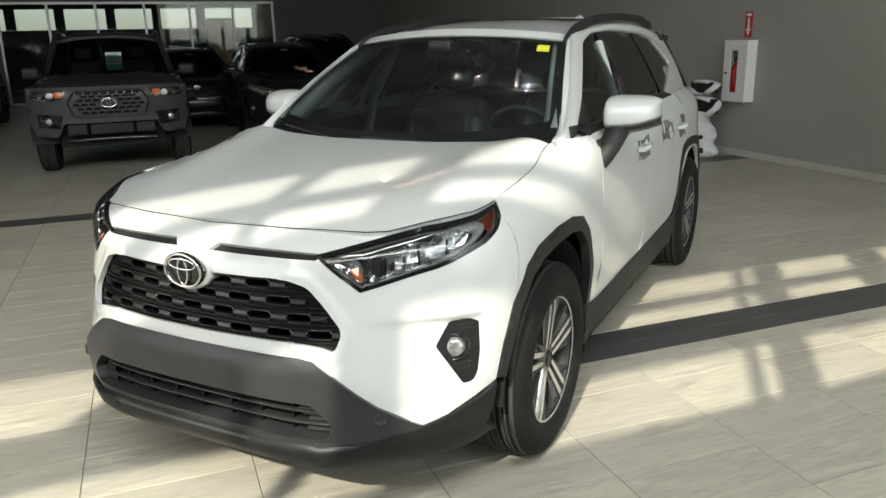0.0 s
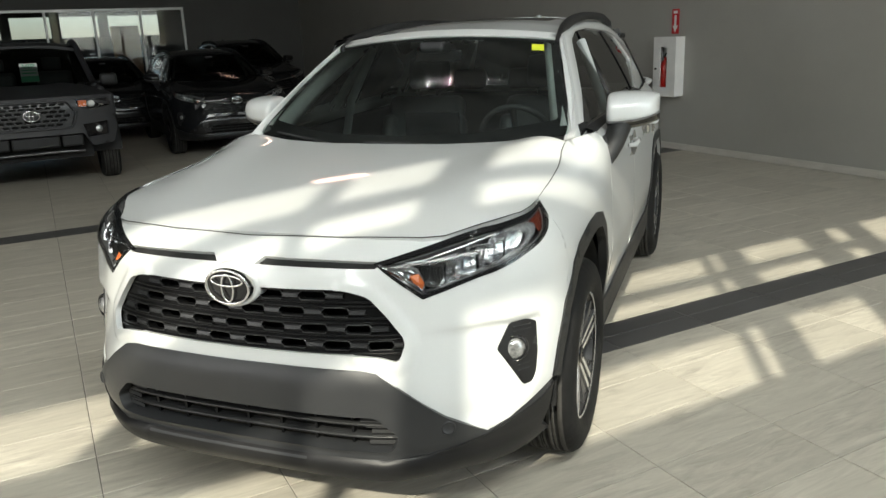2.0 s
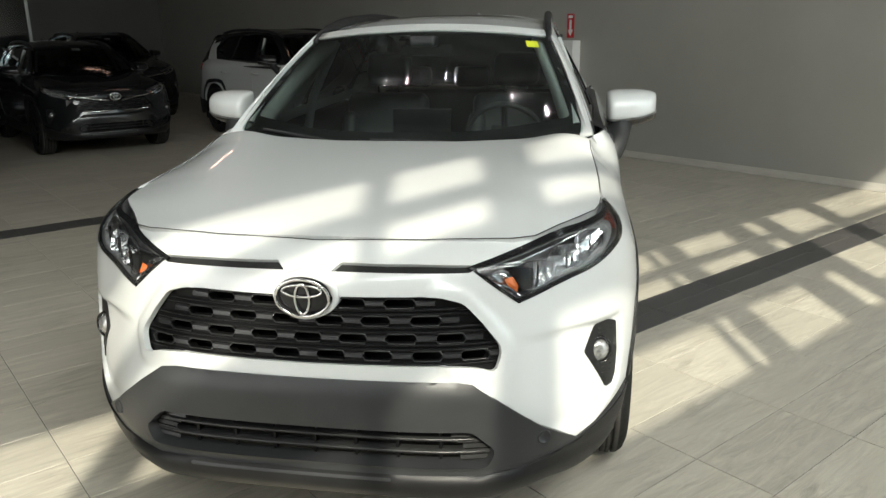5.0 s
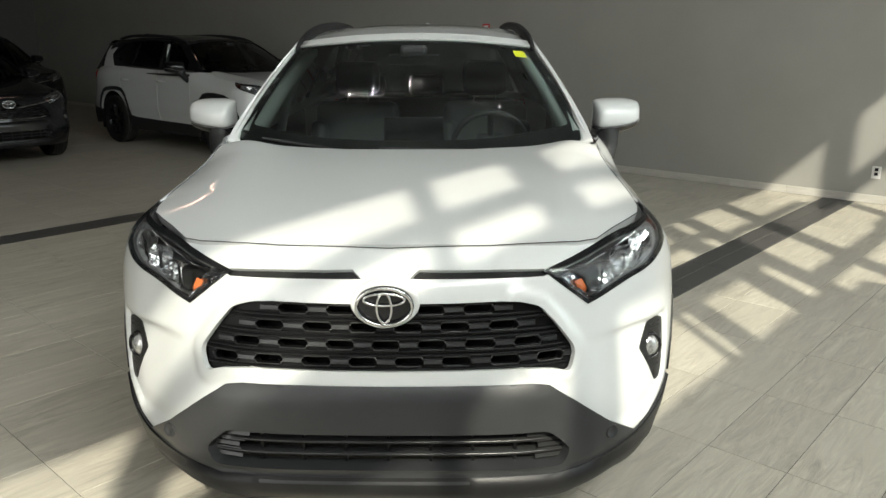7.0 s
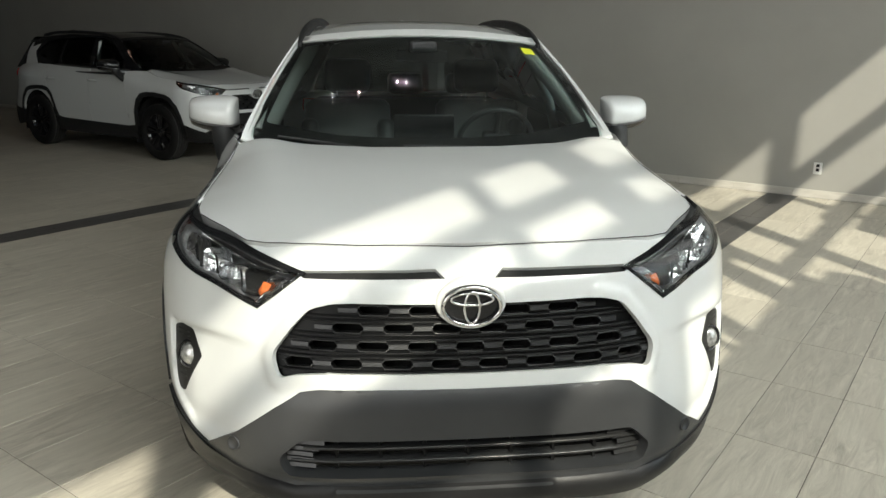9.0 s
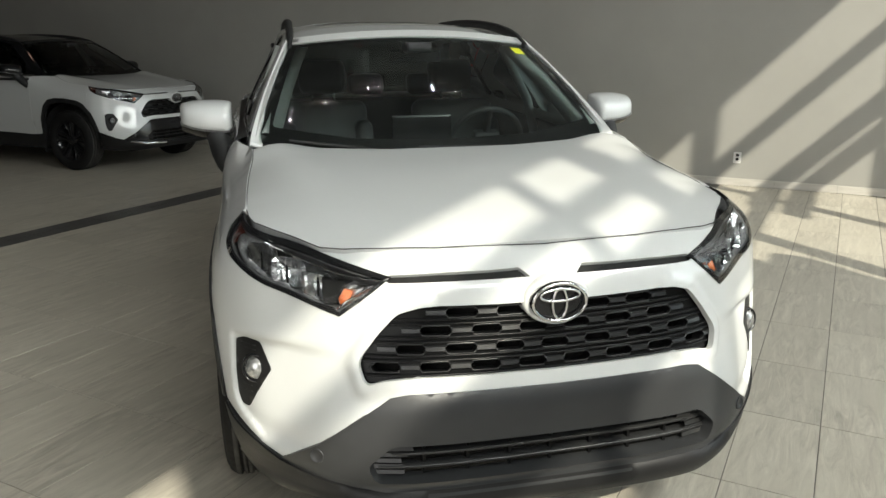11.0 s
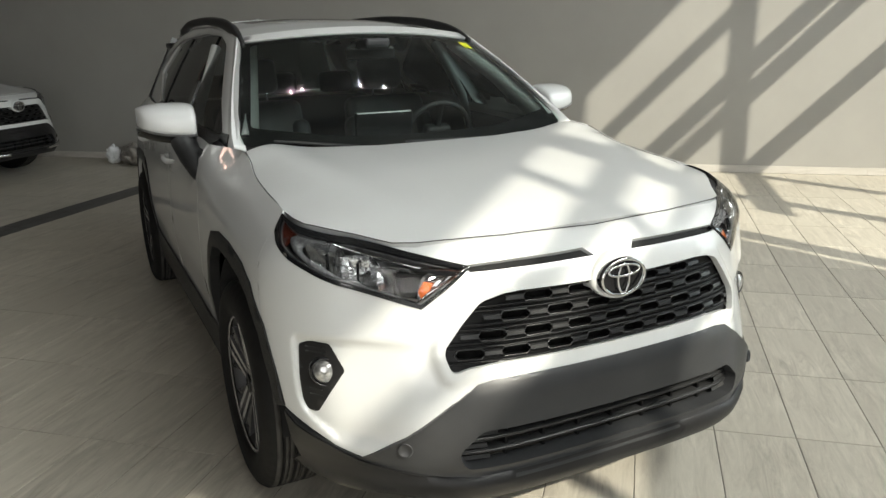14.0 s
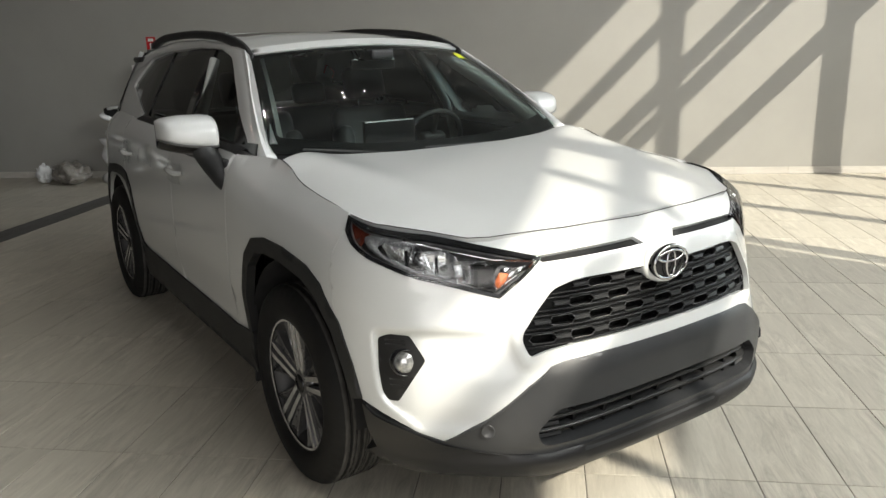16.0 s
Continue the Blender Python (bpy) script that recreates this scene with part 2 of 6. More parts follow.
def tile_material(name, lo, hi, mid, island=False):
    """Wood-look porcelain: long grain streaks, cloudy stains and a tone of its own for each tile."""
    m = material(name, mid, 0.4)
    co = node(m, "ShaderNodeTexCoord")
    rnd = node(m, "ShaderNodeNewGeometry").outputs["Random Per Island"] if island else node(m, "ShaderNodeObjectInfo").outputs["Random"]
    shift = node(m, "ShaderNodeVectorMath")
    shift.operation = "ADD"
    comb = node(m, "ShaderNodeCombineXYZ")
    mul = node(m, "ShaderNodeMath")
    mul.operation = "MULTIPLY"
    mul.inputs[1].default_value = 37.0
    link(m, rnd, mul.inputs[0])
    for i in range(3):
        link(m, mul.outputs[0], comb.inputs[i])
    turn = node(m, "ShaderNodeMapping", Rotation=(0, 0, -UV if island else 0.0))
    link(m, co.outputs["Object"], turn.inputs["Vector"])
    link(m, turn.outputs[0], shift.inputs[0])
    link(m, comb.outputs[0], shift.inputs[1])
    grain = node(m, "ShaderNodeMapping", Scale=(1.0, 7.0, 1.0))
    link(m, shift.outputs[0], grain.inputs["Vector"])
    n1 = node(m, "ShaderNodeTexNoise", Scale=3.2, Detail=10.0, Roughness=0.74, Distortion=0.9)
    link(m, grain.outputs[0], n1.inputs["Vector"])
    n2 = node(m, "ShaderNodeTexNoise", Scale=2.6, Detail=6.0, Roughness=0.6)
    link(m, shift.outputs[0], n2.inputs["Vector"])
    ramp = node(m, "ShaderNodeValToRGB")
    ramp.color_ramp.elements[0].position, ramp.color_ramp.elements[1].position = 0.34, 0.66
    ramp.color_ramp.elements[0].color, ramp.color_ramp.elements[1].color = (*lo, 1), (*hi, 1)
    link(m, n1.outputs["Fac"], ramp.inputs["Fac"])
    mix = node(m, "ShaderNodeMix")
    mix.data_type = "RGBA"
    mix.inputs[7].default_value = (*mid, 1)
    cl = node(m, "ShaderNodeMapRange")
    cl.inputs["From Min"].default_value, cl.inputs["From Max"].default_value = 0.3, 0.75
    link(m, n2.outputs["Fac"], cl.inputs["Value"])
    link(m, cl.outputs[0], mix.inputs[0])
    link(m, ramp.outputs["Color"], mix.inputs[6])
    tone = node(m, "ShaderNodeMapRange")
    tone.inputs["To Min"].default_value, tone.inputs["To Max"].default_value = 0.93, 1.05
    link(m, rnd, tone.inputs["Value"])
    hsv = node(m, "ShaderNodeHueSaturation")
    link(m, tone.outputs[0], hsv.inputs["Value"])
    link(m, mix.outputs[2], hsv.inputs["Color"])
    link(m, hsv.outputs[0], bsdf(m).inputs["Base Color"])
    rr = node(m, "ShaderNodeMapRange")
    rr.inputs["To Min"].default_value, rr.inputs["To Max"].default_value = 0.30, 0.52
    link(m, n1.outputs["Fac"], rr.inputs["Value"])
    link(m, rr.outputs[0], bsdf(m).inputs["Roughness"])
    bp = node(m, "ShaderNodeBump", Strength=0.12, Distance=0.0015)
    link(m, n1.outputs["Fac"], bp.inputs["Height"])
    link(m, bp.outputs[0], bsdf(m).inputs["Normal"])
    return m


M_TILE = tile_material("wood_look_tile", (0.295, 0.268, 0.222), (0.635, 0.598, 0.508), (0.475, 0.444, 0.373))
M_TILEDARK = tile_material("dark_tile", (0.055, 0.053, 0.052), (0.10, 0.097, 0.094), (0.075, 0.073, 0.071))
M_TILE_FAR = tile_material("wood_look_tile_far", (0.295, 0.268, 0.222), (0.635, 0.598, 0.508), (0.475, 0.444, 0.373), True)
M_TILEDARK_FAR = tile_material("dark_tile_far", (0.055, 0.053, 0.052), (0.10, 0.097, 0.094), (0.075, 0.073, 0.071), True)
M_GROUT = vary(material("grout", (0.17, 0.16, 0.14), 0.85), (0.14, 0.13, 0.115), (0.21, 0.195, 0.17), 5, 6)
M_GROUND = vary(material("asphalt", (0.06, 0.06, 0.06), 0.9), (0.05, 0.05, 0.05), (0.075, 0.073, 0.07), 3, 8)


# ---- building tools ----
def part(name, bm, mat, parent=None, label="", smooth=True):
    me = bpy.data.meshes.new(name)
    keep = bm.verts.layers.float_vector.get("exact")
    normals = [tuple(v[keep]) for v in bm.verts] if keep else None
    bm.to_mesh(me)
    bm.free()
    for p in me.polygons:
        p.use_smooth = smooth
    if normals:
        me.normals_split_custom_set_from_vertices(normals)
    for m in (mat if isinstance(mat, (list, tuple)) else [mat]):
        me.materials.append(m)
    ob = new(name, me)
    ob.parent = parent
    if label:
        ob["label"] = label
    return ob


def empty(name, m, label, category, group="", kind=""):
    ob = new(name)
    ob.matrix_world = m
    return tagged(ob, label, category, group, kind)


def add_box(bm, lo, hi, bevel=0.0, m=None, segs=2):
    lo, hi = Vector(lo), Vector(hi)
    r = bmesh.ops.create_cube(bm, size=1, matrix=Matrix.Translation((lo + hi) / 2) @ Matrix.Diagonal((*(hi - lo), 1)))
    vs = r["verts"]
    if bevel:
        es = list({e for v in vs for e in v.link_edges})
        r2 = bmesh.ops.bevel(bm, geom=es, offset=bevel, segments=segs, affect="EDGES", profile=0.5)
        vs = list({v for f in r2["faces"] for v in f.verts} | {v for v in vs if v.is_valid})
    if m is not None:
        bmesh.ops.transform(bm, matrix=m, verts=vs)
    return vs


def box_part(name, lo, hi, mat, parent=None, bevel=0.0, label="", m=None):
    bm = bmesh.new()
    add_box(bm, lo, hi, bevel, m)
    return part(name, bm, mat, parent, label, smooth=False)


def tube(bm, pts, r, n=8, closed=False):
    """A round bar along a line of places; r may be one radius or one for each place."""
    pts = [Vector(p) for p in pts]
    rs = r if isinstance(r, (list, tuple)) else [r] * len(pts)
    rings, up = [], Vector((0.03, 0.05, 1))
    for i, p in enumerate(pts):
        a, b = pts[i - 1] if (i or closed) else p, pts[(i + 1) % len(pts)] if (i + 1 < len(pts) or closed) else p
        d = (b - a).normalized()
        s = d.cross(up)
        s = s.normalized() if s.length > 1e-3 else Vector((1, 0, 0))
        t = s.cross(d)
        rings.append([bm.verts.new(p + (s * math.cos(q) + t * math.sin(q)) * rs[i]) for q in (2 * math.pi * k / n for k in range(n))])
    m = len(rings)
    for i in range(m if closed else m - 1):
        A, B = rings[i], rings[(i + 1) % m]
        for k in range(n):
            bm.faces.new((A[k], A[(k + 1) % n], B[(k + 1) % n], B[k]))
    if not closed:
        bm.faces.new(rings[0])
        bm.faces.new(list(reversed(rings[-1])))


def lathe(bm, prof, n=48, m=None, close=False):
    """Turns a profile of (radius, along) about the x axis."""
    rings = []
    for r, x in prof:
        rings.append([bm.verts.new((x, r * math.cos(2 * math.pi * k / n), r * math.sin(2 * math.pi * k / n))) for k in range(n)])
    vs = [v for q in rings for v in q]
    for i in range(len(rings) - (0 if close else 1)):
        A, B = rings[i], rings[(i + 1) % len(rings)]
        for k in range(n):
            bm.faces.new((A[k], A[(k + 1) % n], B[(k + 1) % n], B[k]))
    if m is not None:
        bmesh.ops.transform(bm, matrix=m, verts=vs)
    return vs


def inside(p, poly):
    x, y = p
    c, j = False, len(poly) - 1
    for i in range(len(poly)):
        (xi, yi), (xj, yj) = poly[i], poly[j]
        if (yi > y) != (yj > y) and x < (xj - xi) * (y - yi) / (yj - yi) + xi:
            c = not c
        j = i
    return c


def rounded(poly, r, n=4):
    """Rounds the corners of an outline."""
    out, m = [], len(poly)
    for i in range(m):
        p, a, b = Vector(poly[i]), Vector(poly[i - 1]), Vector(poly[(i + 1) % m])
        da, db = a - p, b - p
        q = min(r, da.length * 0.45, db.length * 0.45)
        s, e = p + da.normalized() * q, p + db.normalized() * q
        for k in range(n + 1):
            t = k / n
            out.append(tuple(s * (1 - t) ** 2 + p * 2 * t * (1 - t) + e * t * t))
    return out


def dense(poly, step):
    out = []
    for i in range(len(poly)):
        a, b = Vector(poly[i]), Vector(poly[(i + 1) % len(poly)])
        k = max(1, int((b - a).length / step + 0.5))
        out += [tuple(a + (b - a) * (q / k)) for q in range(k)]
    return out


def shell(outline, place, step=0.03, holes=(), depth=0.012, out=0.0, bm=None, exact=False):
    """A sheet cut to an outline in a surface's two coordinates, with holes, and its rim turned in by depth.
    place(p, q) gives the surface; out moves the sheet off it."""
    bm = bm or bmesh.new()
    keep = bm.verts.layers.float_vector.new("exact") if exact else None
    loops = [dense(outline, step)] + [dense(h, step) for h in holes]
    pts, cons = [], []
    for lp in loops:
        o = len(pts)
        pts += lp
        cons += [(o + i, o + (i + 1) % len(lp)) for i in range(len(lp))]
    edge = np.array(pts)
    x0, y0 = edge.min(0)
    x1, y1 = edge.max(0)
    nx, ny = max(1, int((x1 - x0) / step)), max(1, int((y1 - y0) / step))
    for i in range(nx + 1):
        for j in range(ny + 1):
            p = (x0 + (i + 0.5 * (j % 2)) * step, y0 + j * step)
            if inside(p, outline) and not any(inside(p, h) for h in holes):
                if np.min(np.hypot(edge[:, 0] - p[0], edge[:, 1] - p[1])) > step * 0.55:
                    pts.append(p)
    vs, _, fs, *_ = geometry.delaunay_2d_cdt([Vector(p) for p in pts], cons, [], 0, 1e-6)
    e = 0.004

    def spot(p, off):
        q = Vector(place(*p))
        n = (Vector(place(p[0] + e, p[1])) - q).cross(Vector(place(p[0], p[1] + e)) - q)
        n = n.normalized() if n.length > 1e-12 else Vector((0, 0, 1))
        return q + n * off

    made = [None] * len(vs)
    edges = {}
    for f in fs:
        c = sum((vs[i] for i in f), Vector((0, 0))) / len(f)
        if not inside(c, outline) or any(inside(c, h) for h in holes):
            continue
        a, b, d = (vs[i] for i in f)
        if (b - a).cross(d - a) < 0:
            f = f[::-1]
        for i in f:
            if made[i] is None:
                made[i] = bm.verts.new(spot(vs[i], out))
        try:
            bm.faces.new([made[i] for i in f])
        except ValueError:
            continue
        for k in range(3):
            i, j = f[k], f[(k + 1) % 3]
            if (j, i) in edges:
                edges.pop((j, i))
            else:
                edges[(i, j)] = 1
    if exact:
        for i, v in enumerate(made):
            if v is not None:
                p, q = vs[i]
                n = (Vector(place(p + 0.02, q)) - Vector(place(p - 0.02, q))).cross(Vector(place(p, q + 0.02)) - Vector(place(p, q - 0.02)))
                v[keep] = n.normalized()
    if depth:
        top, low = {}, {}
        for i, j in edges:
            for k in (i, j):
                if k not in top:
                    top[k] = bm.verts.new(made[k].co)
                    low[k] = bm.verts.new(spot(vs[k], out - depth))
            bm.faces.new((top[j], top[i], low[i], low[j]))
    return bm


def mirrored(f):
    """The same surface on the other side of the car; the outline's first coordinate is turned round."""
    def g(p, q):
        v = Vector(f(-p, q))
        return Vector((-v.x, v.y, v.z))
    return g


def flip(poly):
    return [(-p, q) for p, q in reversed(poly)]


def smooth_curve(pts, per=12):
    """A curve through the places, as a dense table with its running knot."""
    P = [np.array(p, float) for p in pts]
    P = [2 * P[0] - P[1]] + P + [2 * P[-1] - P[-2]]
    out = []
    for i in range(1, len(P) - 2):
        a, b, c, d = P[i - 1:i + 3]
        for k in range(per):
            t = k / per
            out.append(0.5 * (2 * b + (c - a) * t + (2 * a - 5 * b + 4 * c - d) * t * t + (3 * b - a - 3 * c + d) * t ** 3))
    return np.array(out + [P[-2]])


def curve(xs, ys, per=24):
    """A smooth curve through knots that overshoots none of them, as a function of x."""
    x, y = np.array(xs, float), np.array(ys, float)
    h, d = np.diff(x), np.diff(y) / np.diff(x)
    m = np.concatenate([[d[0]], np.where(d[:-1] * d[1:] > 0, 2 * d[:-1] * d[1:] / (d[:-1] + d[1:] + 1e-12), 0.0), [d[-1]]])
    X, Y = [], []
    for i in range(len(h)):
        t = np.arange(per) / per
        X.append(x[i] + t * h[i])
        Y.append((1 + 2 * t) * (1 - t) ** 2 * y[i] + t * (1 - t) ** 2 * h[i] * m[i] + t * t * (3 - 2 * t) * y[i + 1] + t * t * (t - 1) * h[i] * m[i + 1])
    X, Y = np.concatenate(X + [x[-1:]]), np.concatenate(Y + [y[-1:]])
    return lambda q: float(np.interp(q, X, Y))


def ease(t):
    t = min(1.0, max(0.0, t))
    return t * t * (3 - 2 * t)


# ---- showroom ----
WALL_U, FRONT_V, BACK_V, SIDE_U, TOP = 6.22, 4.6, -19.8, -10.0, 6.4


def room_box(name, lo, hi, mat, label="", parent=None, bevel=0.0):
    """A block between two corners in the showroom's own axes."""
    bm = bmesh.new()
    add_box(bm, lo, hi, bevel)
    bmesh.ops.transform(bm, matrix=ROOM, verts=bm.verts)
    bmesh.ops.reverse_faces(bm, faces=bm.faces)
    ob = part(name, bm, mat, parent, label, smooth=False)
    return ob


def setting(ob, label, category):
    return tagged(ob, label, category, kind="structure")


ground = room_box("ground", (-400, -400, -0.30), (400, 400, -0.16), M_GROUND)
setting(ground, "grey asphalt ground outside the showroom", "ground")
setting(room_box("wall_east", (WALL_U, BACK_V, 0), (WALL_U + 0.2, FRONT_V + 0.3, TOP), M_WALL), "plain warm grey painted wall with a pale tiled base", "wall")
setting(room_box("ceiling", (SIDE_U - 0.2, BACK_V - 0.2, TOP), (WALL_U + 0.2, FRONT_V + 0.3, TOP + 0.2), M_CEIL), "dark painted ceiling high above the showroom", "ceiling")
setting(room_box("wall_west", (SIDE_U - 0.2, BACK_V, 0), (SIDE_U, FRONT_V + 0.3, TOP), M_WALLDARK), "dark grey painted side wall", "wall")
# tall baseboard of pale tiles along the grey wall, one tile after another
base = empty("baseboard", Matrix.Identity(4), "pale stone-look tiles along the wall's foot", "baseboard", kind="structure")
k = 0
while BACK_V + 0.6 * k < FRONT_V - 0.01:
    lo = BACK_V + 0.6 * k + 0.0015
    room_box("tile", (WALL_U - 0.011, lo, 0.004), (WALL_U - 0.001, min(lo + 0.597, FRONT_V), 0.083), M_BASE, parent=base)
    k += 1

# back wall with interior glazing that looks into a bright office
BW = (-4.0, 2.9)
setting(room_box("wall_north", (BW[1], BACK_V - 0.2, 0), (WALL_U, BACK_V, TOP), M_WALLDARK), "dark grey painted back wall", "wall")
setting(room_box("wall_north", (SIDE_U, BACK_V - 0.2, 0), (BW[0], BACK_V, TOP), M_WALLDARK), "dark grey painted back wall", "wall")
setting(room_box("wall_north", (BW[0], BACK_V - 0.2, 2.6), (BW[1], BACK_V, TOP), M_WALLDARK), "dark grey painted wall above the office windows", "wall")
win = empty("window_1", Matrix.Identity(4), "aluminium-framed glazed office front with clear panes", "window", kind="structure")
us = [-4.0, -2.85, -1.7, -0.5, 0.65, 1.8, 2.9]
for i, u in enumerate(us):
    room_box("mullion", (u - 0.03, BACK_V - 0.06, 0.05), (u + 0.03, BACK_V + 0.04, 2.6), M_FRAME, parent=win, bevel=0.004)
room_box("head_rail", (BW[0], BACK_V - 0.06, 2.54), (BW[1], BACK_V + 0.038, 2.6), M_FRAME, parent=win)
room_box("sill_rail", (BW[0], BACK_V - 0.06, 0.0), (BW[1], BACK_V + 0.038, 0.08), M_FRAME, parent=win)
for a, b in zip(us, us[1:]):
    p = room_box("pane", (a + 0.032, BACK_V - 0.012, 0.082), (b - 0.032, BACK_V - 0.006, 2.538), M_OFFICEPANE, parent=win)
    p.visible_shadow = False

# glazed front: posts and rails between sheets of glass
POSTS = [(-10.0, -9.8), (-8.0, -7.8), (-5.05, -4.85), (-3.69, -3.61), (-3.20, -3.0), (-1.545, -1.49), (-1.39, -1.18), (-0.56, -0.28), (-0.1, 0.12), (0.70, 0.93), (2.33, 2.52), (3.74, 3.92), (5.15, 5.36)]
RAILS = [(5.16, 5.28), (4.52, 4.95), (3.87, 4.0)]
RAILS_END = [(4.78, 4.98), (4.02, 4.27), (3.70, 3.93), (2.77, 3.03)]
front = empty("window_2", Matrix.Identity(4), "tall glazed showroom front in grey metal framing", "window", kind="structure")
for a, b in POSTS:
    room_box("post", (a, FRONT_V, 0), (b, FRONT_V + 0.05, 5.6), M_FRAME, parent=front)
for a, b in RAILS:
    room_box("rail", (SIDE_U if a < 5 else -4.95, FRONT_V + 0.004, a), (0.1, FRONT_V + 0.046, b), M_FRAME, parent=front)
for a, b in RAILS_END:
    room_box("rail", (1.9, FRONT_V + 0.004, a), (WALL_U, FRONT_V + 0.046, b), M_FRAME, parent=front)
for a, b in ((5.0, 5.1), (4.05, 4.2)):
    room_box("rail", (0.1, FRONT_V + 0.004, a), (1.9, FRONT_V + 0.046, b), M_FRAME, parent=front)
edges = [SIDE_U] + [(a + b) / 2 for a, b in POSTS] + [WALL_U]
for a, b in zip(edges, edges[1:]):
    if b - a > 0.2:
        p = room_box("pane", (a + 0.005, FRONT_V + 0.052, 0.02), (b - 0.005, FRONT_V + 0.058, 5.6), M_PANE, parent=front)
        p.visible_shadow = False
setting(room_box("wall_south", (SIDE_U, FRONT_V, 5.6), (WALL_U, FRONT_V + 0.06, TOP), M_WALLDARK), "dark wall above the glazed front", "wall")
# out of view; added only to stop sun below the upper glazing
setting(room_box("wall_south", (SIDE_U, FRONT_V + 0.06, 0), (0.4, FRONT_V + 0.3, 3.93), M_WALL), "unseen wall added to block sun under the upper glazing", "wall")
# open steel joists under the ceiling
for i, v in enumerate((-15, -12, -9, -6, -3, 0, 3)):
    j = empty("joist", Matrix.Identity(4), "dark open-web steel joist under the ceiling", "joist", group="ceiling joists", kind="structure")
    room_box("chord", (SIDE_U, v - 0.05, TOP - 0.12), (WALL_U, v + 0.05, TOP - 0.03), M_CEIL, parent=j)
    room_box("chord", (SIDE_U, v - 0.05, TOP - 0.75), (WALL_U, v + 0.05, TOP - 0.66), M_CEIL, parent=j)
    bm = bmesh.new()
    n = 26
    step = (WALL_U - SIDE_U) / n
    tube(bm, [room(SIDE_U + step * q, v, TOP - (0.1 if q % 2 else 0.7)) for q in range(n + 1)], 0.02, 6)
    part("web", bm, M_CEIL, j)


# ---- the compact SUV's surfaces ----
# plan of the body at bumper height and at headlamp height, from the nose round the corner to the tail
PLAN_LOW = [(0, -0.905), (0.2, -0.903), (0.35, -0.895), (0.46, -0.876), (0.56, -0.840), (0.645, -0.795), (0.733, -0.722), (0.806, -0.638), (0.864, -0.545), (0.899, -0.45), (0.911, -0.33), (0.912, -0.1), (0.908, 0.3), (0.90, 1.0), (0.90, 2.0), (0.905, 2.69), (0.895, 3.05), (0.85, 3.38), (0.74, 3.57), (0.45, 3.65), (0, 3.67)]
PLAN_HIGH = [(0, -0.868), (0.18, -0.857), (0.33, -0.834), (0.43, -0.806), (0.52, -0.768), (0.60, -0.722), (0.69, -0.655), (0.782, -0.590), (0.848, -0.510), (0.892, -0.415), (0.909, -0.30), (0.910, -0.1), (0.905, 0.3), (0.897, 1.0), (0.897, 2.0), (0.895, 2.69), (0.88, 3.0), (0.82, 3.3), (0.70, 3.46), (0.42, 3.53), (0, 3.55)]
LOW, HIGH = smooth_curve(PLAN_LOW), smooth_curve(PLAN_HIGH)
ARC = np.concatenate([[0], np.cumsum(np.hypot(*np.diff(LOW, axis=0).T))])
A_SIDE = float(np.interp(0.3, LOW[:, 1], ARC)) - 0.3  # along the flank a is y plus this


# height at which the flank rolls over into the bonnet or the glass
shoulder = curve([-0.9, -0.65, -0.29, 0.12, 0.5, 1.5, 2.4, 3.5], [0.955, 0.985, 1.035, 1.075, 1.115, 1.135, 1.16, 1.12])
ROLL_DOOR = curve([-0.06, -0.02, 0.02, 0.06, 0.11, 0.18], [0.150, 0.085, 0.046, 0.022, 0.007, 0.0])
ROLL_WING = curve([-0.09, -0.06, -0.02, 0.01, 0.04, 0.07, 0.11, 0.16, 0.24], [0.160, 0.148, 0.135, 0.116, 0.080, 0.050, 0.025, 0.008, 0.0])
ROLL_NOSE = curve([-0.03, -0.02, -0.01, 0.01, 0.033, 0.06, 0.10], [0.165, 0.135, 0.108, 0.070, 0.038, 0.012, 0.0])
SILL_IN = curve([0.2, 0.32, 0.45, 0.6], [0.045, 0.022, 0.012, 0.0])
CHIN_IN = curve([0.16, 0.24, 0.32], [0.05, 0.012, 0.0])
TUCK_IN = curve([0.2, 0.28, 0.34, 0.42, 0.50], [0.07, 0.045, 0.028, 0.010, 0.0])


